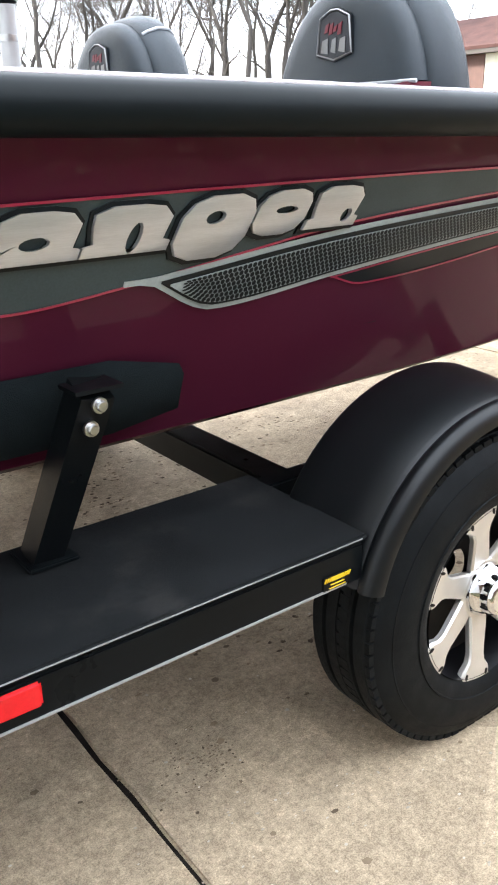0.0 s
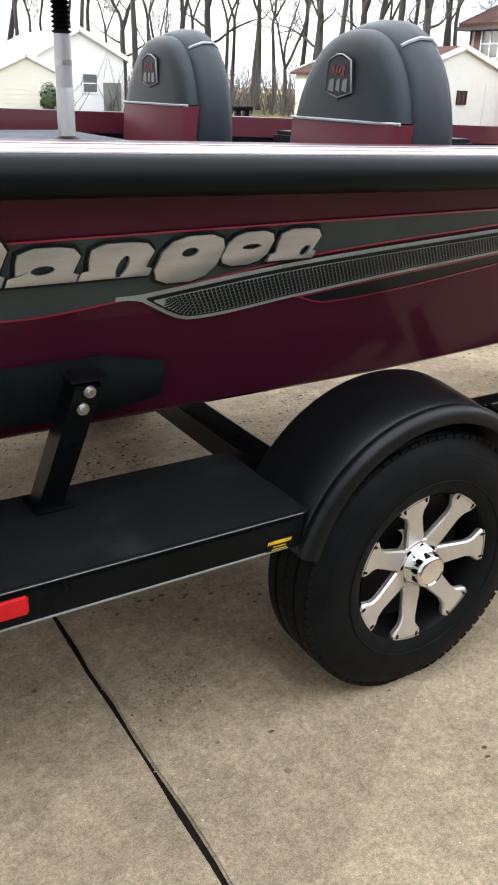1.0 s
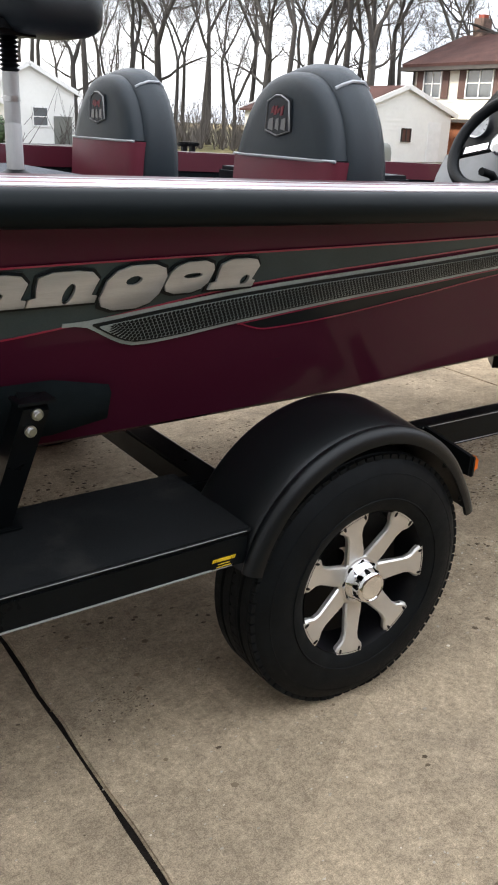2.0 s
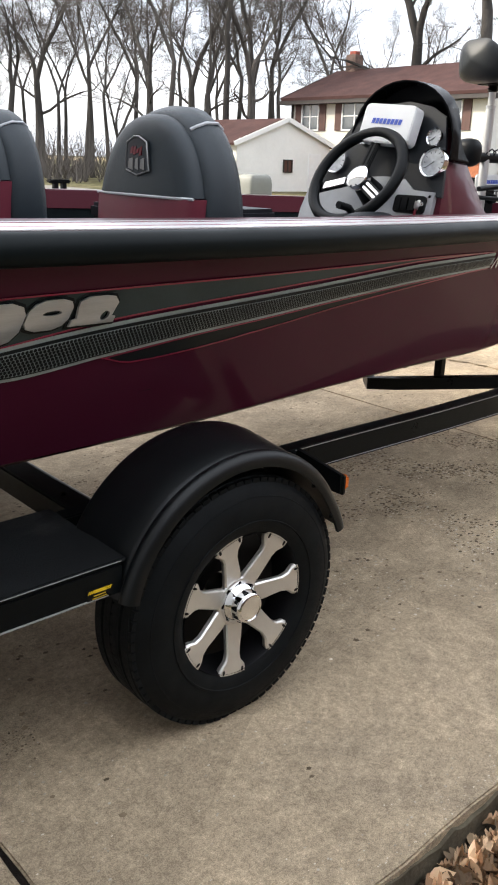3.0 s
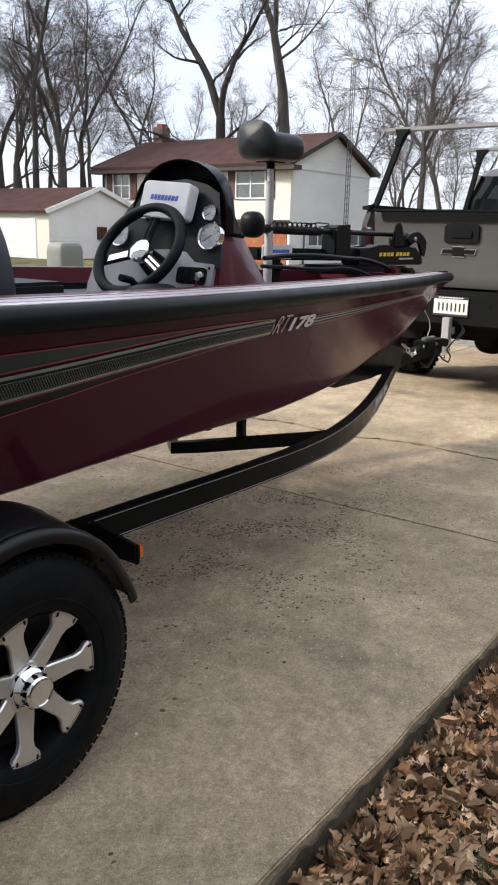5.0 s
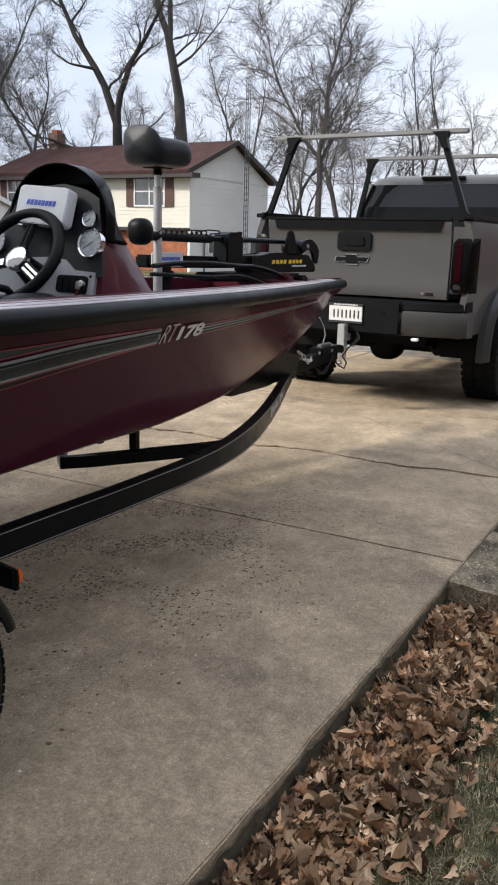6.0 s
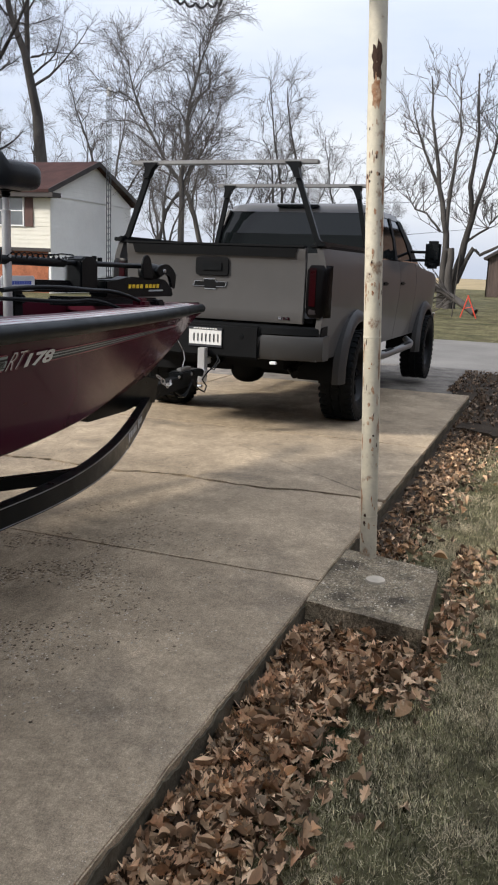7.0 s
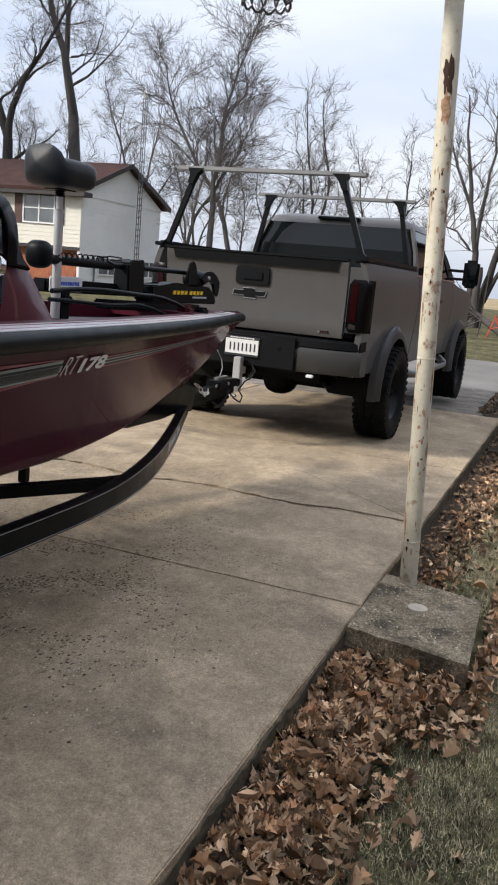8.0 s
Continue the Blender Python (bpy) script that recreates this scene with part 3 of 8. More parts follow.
M["deck_carpet"] = mat("deck_carpet", (0.10, 0.11, 0.125), 0.85, vary=0.25, scale=5, fine=300, bump=0.4, bump_scale=400)
deck("rear_deck", -1.88, -0.15, 1.175, "deck_carpet", "grey carpeted rear deck")
deck("cockpit_floor", -0.17, 1.32, 0.86, "deck_carpet", "grey carpeted cockpit floor")
deck("front_deck", 1.30, 3.9, 1.10, "deck_carpet", "grey carpeted front casting deck")
part("rear_deck_step", one_box(-0.17, -0.13, 0.26, 1.94, 0.84, 1.17), "carpet", boat)
part("front_deck_step", one_box(1.29, 1.33, 0.38, 1.82, 0.84, 1.095), "carpet", boat)
# maroon bow cap, solid forward of the casting deck
bm = bmesh.new()
pts = [(x, min(gun_y(x) + 0.10, MID)) for x in frange(3.35, 4.82, 24)]
prism(bm, pts + [(x, 2 * MID - y) for x, y in pts[::-1][1:]], 0.05, Matrix.Translation((0, 0, 0)))
for v in bm.verts:
    v.co.z += gun_z(v.co.x) - 0.043
part("bow_cap", bm, "maroon_deck", boat, "glossy maroon bow cap")
# low cockpit box lids beside the seats
part("storage_lid", one_box(0.62, 1.12, 1.15, 1.75, 1.12, 1.185, bevel=0.015), "dash", boat, "charcoal storage lid")
part("storage_box", one_box(0.62, 1.12, 1.15, 1.75, 0.86, 1.12), "carpet", boat)
part("mooring_cleat", box(box(one_box(0.60, 0.70, 2.02, 2.05, 1.245, 1.262, bevel=0.005), 0.62, 0.64, 2.025, 2.045, 1.22, 1.25), 0.66, 0.68, 2.025, 2.045, 1.22, 1.25), "black_plastic", boat)

# ---------------------------------------------------------------- hull graphics, laid on the starboard side
z_top = curve([-1.3, -0.9, -0.3, 0.15, 0.8, 1.35, 2.27, 3.9], [1.10, 1.108, 1.112, 1.111, 1.106, 1.092, 1.074, 1.02])
z_low = curve([-1.3, -0.86, -0.7, -0.54, -0.3, 0.05, 0.4, 0.83, 1.3], [0.998, 0.968, 0.984, 1.009, 1.043, 1.067, 1.083, 1.098, 1.0955])
z_mt = curve([-0.66, -0.32, 0.0, 0.17, 0.5, 0.84, 1.32, 1.37], [0.989, 1.029, 1.05, 1.058, 1.073, 1.085, 1.086, 1.0855])
z_mb = curve([-0.66, -0.534, -0.3, 0.0, 0.2, 0.5, 0.88, 1.37], [0.9885, 0.932, 0.957, 0.987, 1.001, 1.02, 1.036, 1.043])
z_sp = curve([-0.306, -0.217, 0.23, 0.5, 0.9, 1.2, 1.35], [0.953, 0.929, 0.966, 0.994, 1.02, 1.034, 1.041])


def on_side(x, z, off):
    return (x, side_y(x, z) - off, z)


def strip(name, x0, x1, low, top, material, off=0.002, label="", n=80, rows=3):
    rings = []
    for x in frange(x0, x1, n):
        a, b = low(x), top(x)
        rings.append([on_side(x, a + (b - a) * k / rows, off) for k in range(rows + 1)] + [on_side(x, b, off - 0.0018), on_side(x, a, off - 0.0018)])
    return part(name, loft(bmesh.new(), rings), material, boat, label, smooth=30)


def line(name, x0, x1, f, w, material, off=0.004, n=80):
    return strip(name, x0, x1, lambda x: f(x) - w / 2, lambda x: f(x) + w / 2, material, off, n=n, rows=1)


strip("grey_band", -1.3, 1.05, z_low, z_top, "decal_grey", 0.002, "smoke-grey graphic band on the hull side")
line("pinstripe", -1.3, 1.32, z_top, 0.0036, "pink_stripe")
line("pinstripe", -1.3, 1.25, z_low, 0.0036, "pink_stripe")
strip("grille_frame", -0.70, 1.325, lambda x: z_mb(x) - 0.004, lambda x: z_mt(x) + 0.004, "decal_silver", 0.0045, "silver frame of the printed grille graphic")
strip("grille_shadow", -0.64, 1.325, lambda x: z_mb(x) + 0.004, lambda x: max(z_mb(x) + 0.005, z_mt(x) - 0.005), "decal_dark", 0.0065, "black ground of the printed grille")
strip("grille_mesh", -0.625, 1.325, lambda x: z_mb(x) + 0.008, lambda x: max(z_mb(x) + 0.009, z_mt(x) - 0.013), "decal_silver", 0.0085, "silver honeycomb grille graphic")
# the honeycomb's dark cells
verts, faces = [], []
pitch = 0.0088
for j in range(int(2.0 / pitch)):
    for k in range(7):
        x = -0.605 + j * pitch + (k % 2) * pitch / 2
        lo, hi = z_mb(x) + 0.009, z_mt(x) - 0.014
        cell = (hi - lo) / 7
        if x > 1.31 or cell < 0.0022:
            continue
        z, i0 = lo + (k + 0.5) * cell, len(verts)
        verts += [on_side(x + 0.0042 * math.cos(radians(60 * q + 30)), z + 0.60 * cell * math.sin(radians(60 * q + 30)), 0.0095) for q in range(6)]
        faces.append(tuple(range(i0 + 5, i0 - 1, -1)))
part("grille_pattern", mesh_of("grille_pattern", verts, faces), "decal_dark", boat, smooth=0, kind="stuff")
strip("lower_spike", -0.306, 1.30, z_sp, lambda x: max(z_sp(x) + 0.001, z_mb(x) - 0.007) if x > -0.217 else z_sp(x) + 0.0015 + (x + 0.306) * 0.30, "decal_dark", 0.002, "dark grey graphic spike below the grille")
line("pinstripe", -0.306, 1.31, z_sp, 0.0032, "pink_stripe")
line("pinstripe", -0.30, 1.32, lambda x: z_mb(x) - 0.0075, 0.0028, "pink_stripe")
f_top = curve([1.69, 2.5, 3.3, 3.85, 4.02], [1.074, 1.066, 1.050, 1.034, 1.024])
f_bot = curve([1.69, 2.5, 3.3, 3.85, 4.02], [1.036, 1.035, 1.026, 1.020, 1.021])
strip("forward_band", 1.70, 4.0, f_bot, f_top, "decal_dark", 0.002, "dark grey graphic band towards the bow")
for f in (0.02, 0.36, 0.68, 0.98):
    line("pinstripe" if f in (0.02, 0.98) else "silver_stripe", 1.70, 3.98, lambda x, f=f: f_bot(x) + (f_top(x) - f_bot(x)) * f, 0.0034, "pink_stripe" if f in (0.02, 0.98) else "decal_silver")


STEP_PLATE = [(-0.5, -0.5), (0.5, -0.5), (0.5, -0.30), (0.40, -0.26), (0.42, 0.22), (0.28, 0.44), (0.06, 0.5), (-0.30, 0.5), (-0.48, 0.36), (-0.46, 0.10), (-0.40, -0.24), (-0.5, -0.28)]
ROUND_PLATE = [(0.5 * math.copysign(abs(math.cos(a)) ** 0.72, math.cos(a)), 0.5 * math.copysign(abs(math.sin(a)) ** 0.72, math.sin(a))) for a in (radians(225 + 30 * k) for k in range(12))]


def glyph(x, z, w, h, hole, outline, flip=1, lean=0.25):
    """A leaning plain silver plate with a small slot, over a dark edge plate, on the hull side; hole: width, height, shift across and up."""
    def ring(pts, gw, gh, cx, cz, off, grow=0.0):
        return [on_side(x + cx + (gw + 2 * grow) * u * flip + lean * (cz + (gh + 2 * grow) * v), z + cz + (gh + 2 * grow) * v, off) for u, v in pts]

    slot = [(0.5 * math.cos(a), 0.5 * math.sin(a)) for a in (radians(225 + 30 * k) for k in range(12))]
    out = []
    for mat_, off, grow, thick in (("decal_dark", 0.0062, 0.006, 0.004), ("emblem_silver", 0.0125, 0.0, 0.0065)):
        bm = bmesh.new()
        raised = 0.0018 if mat_ == "emblem_silver" else 0.0
        o1, o0 = ring(outline, w, h, 0, 0, off, grow), ring(outline, w, h, 0, 0, off - thick, grow)
        e1 = ring(outline, w, h, 0, 0, off + raised, grow - 0.004 if raised else grow)
        hw, hh, hx, hz = w * hole[0], h * hole[1], w * hole[2], h * hole[3]
        i1, i0 = ring(slot, hw, hh, hx, hz, off + raised), ring(slot, hw, hh, hx, hz, off - thick)
        loft(bm, [i0, o0, o1, e1, i1, i0], closed=True, caps=False)
        bmesh.ops.remove_doubles(bm, verts=bm.verts, dist=1e-6)
        out.append((bm, mat_))
    return out


for x, z, w, h, hole, outline, flip in (
        (-0.955, 1.078, 0.122, 0.086, (0.26, 0.20, 0.02, 0.18), STEP_PLATE, 1), (-0.832, 1.066, 0.118, 0.064, (0.34, 0.26, -0.06, -0.10), STEP_PLATE, 1),
        (-0.706, 1.066, 0.128, 0.064, (0.16, 0.62, 0.04, -0.16), STEP_PLATE, 1), (-0.576, 1.058, 0.124, 0.090, (0.26, 0.20, -0.06, 0.16), ROUND_PLATE, 1),
        (-0.461, 1.070, 0.098, 0.066, (0.42, 0.16, 0.04, 0.06), ROUND_PLATE, 1), (-0.352, 1.071, 0.104, 0.062, (0.20, 0.34, 0.22, -0.22), STEP_PLATE, 1)):
    for bm, m_ in glyph(x, z, w, h, hole, outline, flip):
        silver = m_ == "emblem_silver"
        part("emblem_shape" if silver else "emblem_edge", bm, m_, boat, "raised silver emblem shape" if silver else "")


def lettering(text, x, z, size, material, off, lean=0.0, parent=boat, name="lettering", squash=1.0, bold=0.0):
    """Built-in font letters laid on the hull side."""
    cu = bpy.data.curves.new("letters", "FONT")
    cu.body, cu.size, cu.shear, cu.offset = text, size, lean, bold
    tmp = bpy.data.objects.new("letters", cu)
    scene.collection.objects.link(tmp)
    me = bpy.data.meshes.new_from_object(tmp.evaluated_get(bpy.context.evaluated_depsgraph_get()))
    bpy.data.objects.remove(tmp)
    bm = bmesh.new()
    bm.from_mesh(me)
    bpy.data.meshes.remove(me)
    bmesh.ops.triangulate(bm, faces=bm.faces)
    for v in bm.verts:
        v.co = on_side(x + v.co.x * squash, z + v.co.y, off)
    return part(name, bm, material, parent, smooth=0)


lettering("RT", 1.325, 1.034, 0.098, "white_paint", 0.0065, 0.45, squash=0.95, name="model_lettering", bold=-0.0016)
lettering("178", 1.440, 1.037, 0.066, "white_paint", 0.0085, 0.12, squash=2.55, name="model_lettering", bold=0.0026)
lettering("RT", 1.334, 1.031, 0.098, "badge_red", 0.0045, 0.45, squash=1.0, name="model_lettering_edge")

# ---------------------------------------------------------------- trailer
trailer = thing("boat_trailer", (1.0, MID, 0.0), "black painted boat trailer with silver pinstripes under the boat", "trailer")
FZ0, FZ1 = 0.463, 0.546
tongue_y = curve([0.30, 0.7, 1.25, 1.5, 1.76, 2.0, 2.35, 2.7, 3.05, 3.4, 3.7, 3.98], [0.335, 0.328, 0.315, 0.315, 0.330, 0.368, 0.455, 0.568, 0.697, 0.835, 0.955, 1.065])
for s in (1, -1):
    fl = lambda y: y if s > 0 else 2 * MID - y
    beam_low = curve([0.3, 1.7, 2.4, 3.2, 3.98], [FZ0, FZ0 - 0.004, FZ0 - 0.018, FZ0 - 0.012, FZ0 + 0.015])
    rings = []
    for x in frange(0.30, 3.98, 60):
        dy = (tongue_y(x + 0.02) - tongue_y(x - 0.02)) / 0.04
        nrm = Vector((-dy, 1, 0)).normalized() * 0.05
        o = Vector((x, tongue_y(x), 0))
        rings.append([(p.x, fl(p.y), z) for p, z in ((o, beam_low(x)), (o + nrm, beam_low(x)), (o + nrm, FZ1), (o, FZ1))])
    bm = loft(bmesh.new(), rings)
    part("frame_beam", bm, "black_trailer", trailer)
    for zz in (FZ0 + 0.006, FZ1 - 0.005):
        part("pinstripe", bar(bmesh.new(), [(x, fl(tongue_y(x)) - 0.0012 * s, zz) for x in frange(0.45, 3.7, 60)] if zz > 0.5 else [(x, fl(tongue_y(x)) - 0.0012 * s, beam_low(x) + 0.006) for x in frange(0.45, 3.7, 60)], 0.002, 0.0019), "silver_line", trailer)
    # wide step deck behind the wheel
    y0, y1 = sorted((fl(0.05), fl(0.385)))
    part("step_deck", one_box(-1.95, -0.345, y0, y1, FZ1 - 0.012, FZ1, bevel=0.004), "step_tread", trailer, "black textured step tread with dusty scuffs")
    y0, y1 = sorted((fl(0.05), fl(0.10)))
    part("side_rail", one_box(-1.95, -0.355, y0, y1, FZ0, FZ1 - 0.013, bevel=0.004), "black_trailer", trailer)
    y0, y1 = sorted((fl(0.335), fl(0.385)))
    part("inner_rail", one_box(-1.95, 0.40, y0, y1, FZ0, FZ1 - 0.013, bevel=0.004), "black_trailer", trailer)
    y0, y1 = sorted((fl(0.0475), fl(0.0498)))
    part("pinstripe", one_box(-1.94, -0.395, y0, y1, FZ0 + 0.005, FZ0 + 0.0085), "silver_line", trailer)
    part("pinstripe", one_box(-1.94, -0.36, y0, y1, FZ1 - 0.0055, FZ1 - 0.0042), "silver_line", trailer)

part("cross_beam", one_box(-0.21, -0.125, 0.36, 1.84, 0.375, 0.455, bevel=0.006), "black_trailer", trailer)
part("cross_beam", one_box(-1.5, -1.42, 0.36, 1.84, 0.375, 0.455, bevel=0.006), "black_trailer", trailer)
part("axle", tube(bmesh.new(), [(0, 0.16, 0.318), (0, 2.04, 0.318)], 0.03, 12), "black_trailer", trailer)
part("cross_beam", bar(bmesh.new(), [(2.30, 0.545, 0.435), (2.22, 0.62, 0.425), (1.80, 1.02, 0.395), (1.72, 1.10, 0.392), (1.80, 1.18, 0.395), (2.22, 1.58, 0.425), (2.30, 1.655, 0.435)], 0.05, 0.055), "black_trailer", trailer)
part("safety_cable", tube(bmesh.new(), [(4.46, MID, 0.875), (4.53, MID - 0.01, 0.80), (4.555, MID - 0.01, 0.74), (4.54, MID, 0.68)], 0.0035, 6), "piping", trailer, "thin pale safety cable")
part("keel_post", one_box(2.085, 2.125, 0.97, 1.01, 0.39, 0.56, bevel=0.004), "black_trailer", trailer)
part("keel_post", one_box(2.085, 2.125, 1.19, 1.23, 0.39, 0.56, bevel=0.004), "black_trailer", trailer)

# red side reflector, warning label
part("reflector", one_box(-1.06, -0.935, 0.040, 0.048, 0.491, 0.530, bevel=0.006), "red_lens", trailer, "bright red side marker reflector")
LX, LZ = -0.447, 0.470
sticker = part("warning_label", one_box(LX, LX + 0.060, 0.0475, 0.0495, LZ, LZ + 0.026), "black_trailer", trailer, "black and yellow warning label")
part("label_bar", one_box(LX + 0.016, LX + 0.044, 0.0458, 0.0476, LZ + 0.017, LZ + 0.024), "yellow", sticker)
for k in range(3):
    for x in (LX + 0.001 + 0.005 * k, LX + 0.044 + 0.005 * k):
        bm = bmesh.new()
        prism(bm, [(x, LZ + 0.017), (x + 0.0025, LZ + 0.017), (x + 0.0055, LZ + 0.024), (x + 0.003, LZ + 0.024)], 0.0018, Matrix(((1, 0, 0, 0), (0, 0, 1, 0.0458), (0, 1, 0, 0), (0, 0, 0, 1))))
        part("label_slash", bm, "yellow", sticker)
for z, w in ((LZ + 0.0105, 0.030), (LZ + 0.0045, 0.036)):
    part("label_line", one_box(LX + 0.030 - w / 2, LX + 0.030 + w / 2, 0.0458, 0.0476, z - 0.0006, z + 0.0006), "yellow", sticker)

# pale lettering on the curved tongue, unreadable, as bars
for k in range(9):
    x = 2.80 + 0.062 * k
    if k == 5:
        continue
    bm = bar(bmesh.new(), [(x + d, tongue_y(x + d) - 0.0015, 0.505 + 0.003 * (k % 2)) for d in (0, 0.016, 0.038)], 0.002, 0.050 if k in (0, 6) else 0.032)
    part("lettering_bar", bm, "piping", trailer)

# carpeted side bunk on its bracket
for s in (1, -1):
    fl = lambda y: y if s > 0 else 2 * MID - y
    rings = []
    for x in frange(-1.9, -0.585, 12):
        t = 1.0 if x < -0.66 else 1 - 0.35 * (x + 0.66) / 0.075
        c = [(side_y(x, 0.865) - 0.012, 0.80 + 0.072 * t), (side_y(x, 0.80) - 0.058, 0.80 + 0.05 * t), (side_y(x, 0.76) - 0.055, 0.80 - 0.045 * t), (side_y(x, 0.735) - 0.012, 0.80 - 0.065 * t), (side_y(x, 0.80) - 0.006, 0.80)]
        rings.append([(x, fl(y), z) for y, z in c])
    part("bunk_pad", loft(bmesh.new(), rings), "carpet", trailer, "dark carpeted bunk pad against the hull", smooth=60)
    base, top = Vector((-0.812, fl(0.318), 0.548)), Vector((-0.766, fl(0.172), 0.857))
    part("bunk_post", bar(bmesh.new(), [base, top], 0.05, 0.05, up=(0, 1, 0)), "black_trailer", trailer)
    part("foot_plate", one_box(-0.848, -0.765, fl(0.318) - 0.045, fl(0.318) + 0.045, 0.5485, 0.556, bevel=0.002), "black_trailer", trailer)
    part("bracket_plate", one_box(-0.802, -0.730, min(fl(0.145), fl(0.20)), max(fl(0.145), fl(0.20)), 0.857, 0.863), "black_trailer", trailer)
    for c in (Vector((-0.767, fl(0.148), 0.838)), Vector((-0.777, fl(0.160), 0.803))):
        bm = bmesh.new()
        turn = Matrix.Translation(c) @ Euler((radians(90), 0, 0)).to_matrix().to_4x4()
        lathe(bm, [(0, 0.010), (0.0065, 0.010), (0.008, 0.008), (0.008, 0.002), (0.0115, 0.002), (0.0115, -0.004), (0, -0.004)], turn if s > 0 else turn @ Matrix.Diagonal((1, 1, -1, 1)), 12)
        part("bolt", bm, "bolt", trailer)

# bow stop and coupler
bm = bmesh.new()
loft(bm, [[(x, MID + y, z) for y, z in ((-0.07, lo), (0.07, lo), (0.10, hi), (-0.10, hi))] for x, lo, hi in ((3.02, 0.60, 0.63), (3.10, 0.50, 0.64), (3.55, 0.50, 0.66), (3.75, 0.52, 0.70), (3.95, 0.50, 0.66))])
part("bow_stop", bm, "black_trailer", trailer, "black bow stop under the stem")
part("coupler_tube", bar(bmesh.new(), [(3.85, MID, 0.55), (4.74, MID, 0.585)], 0.08, 0.09), "black_trailer", trailer, bevel=0.006)
part("coupler", bar(bmesh.new(), [(4.42, MID, 0.625), (4.74, MID, 0.625), (4.82, MID, 0.61)], 0.11, 0.06), "black_trailer", trailer, bevel=0.008)
part("coupler_latch", one_box(4.48, 4.66, MID - 0.02, MID + 0.02, 0.655, 0.675, bevel=0.005), "bolt", trailer)
def chain_link(c, along, turn, size=0.021):
    """One oval link of round wire at c, lying along a direction."""
    m = Matrix.Translation(c) @ Vector(along).to_track_quat("X", "Z").to_matrix().to_4x4() @ Euler((radians(turn), 0, 0)).to_matrix().to_4x4()
    pts = [m @ Vector((size * math.cos(a), size * 0.62 * math.sin(a), 0)) for a in frange(0, 2 * math.pi, 13)]
    return tube(bmesh.new(), pts, 0.0042, 6)


hang = [(3.98, MID - 0.07, 0.685), (4.02, MID - 0.085, 0.650), (4.06, MID - 0.09, 0.620), (4.095, MID - 0.09, 0.602), (4.13, MID - 0.085, 0.598), (4.165, MID - 0.08, 0.605), (4.20, MID - 0.07, 0.618)]
for k, (a, b) in enumerate(zip(hang, hang[1:])):
    part("chain_link", chain_link((Vector(a) + Vector(b)) / 2, Vector(b) - Vector(a), 90 * (k % 2), 0.026), "bolt", trailer)
for k, x in enumerate((4.36, 4.58)):
    part("coupler_bolt", lathe(bmesh.new(), [(0, 0.008), (0.011, 0.008), (0.012, 0.0), (0, 0)], Matrix.Translation((x, MID - 0.0555, 0.628)) @ Euler((radians(90), 0, 0)).to_matrix().to_4x4(), 8), "bolt", trailer)
part("wiring", tube(bmesh.new(), [(4.62, MID - 0.05, 0.56), (4.70, MID - 0.07, 0.50), (4.78, MID - 0.08, 0.47), (4.84, MID - 0.07, 0.51), (4.80, MID - 0.05, 0.56), (4.86, MID - 0.07, 0.62), (4.95, MID - 0.10, 0.66)], 0.006, 6), "black_plastic", trailer)
for k in range(3):
    pts = [(4.3 + 0.06 * a + 0.05 * k, MID - 0.06 - 0.02 * math.sin(a), 0.53 - 0.05 * math.sin(a * 0.8 + k)) for a in frange(0, 3.5, 10)]
    part("safety_cable", tube(bmesh.new(), pts, 0.007, 6), "black_plastic", trailer)

# fender
FC = (-0.024, 0.359)


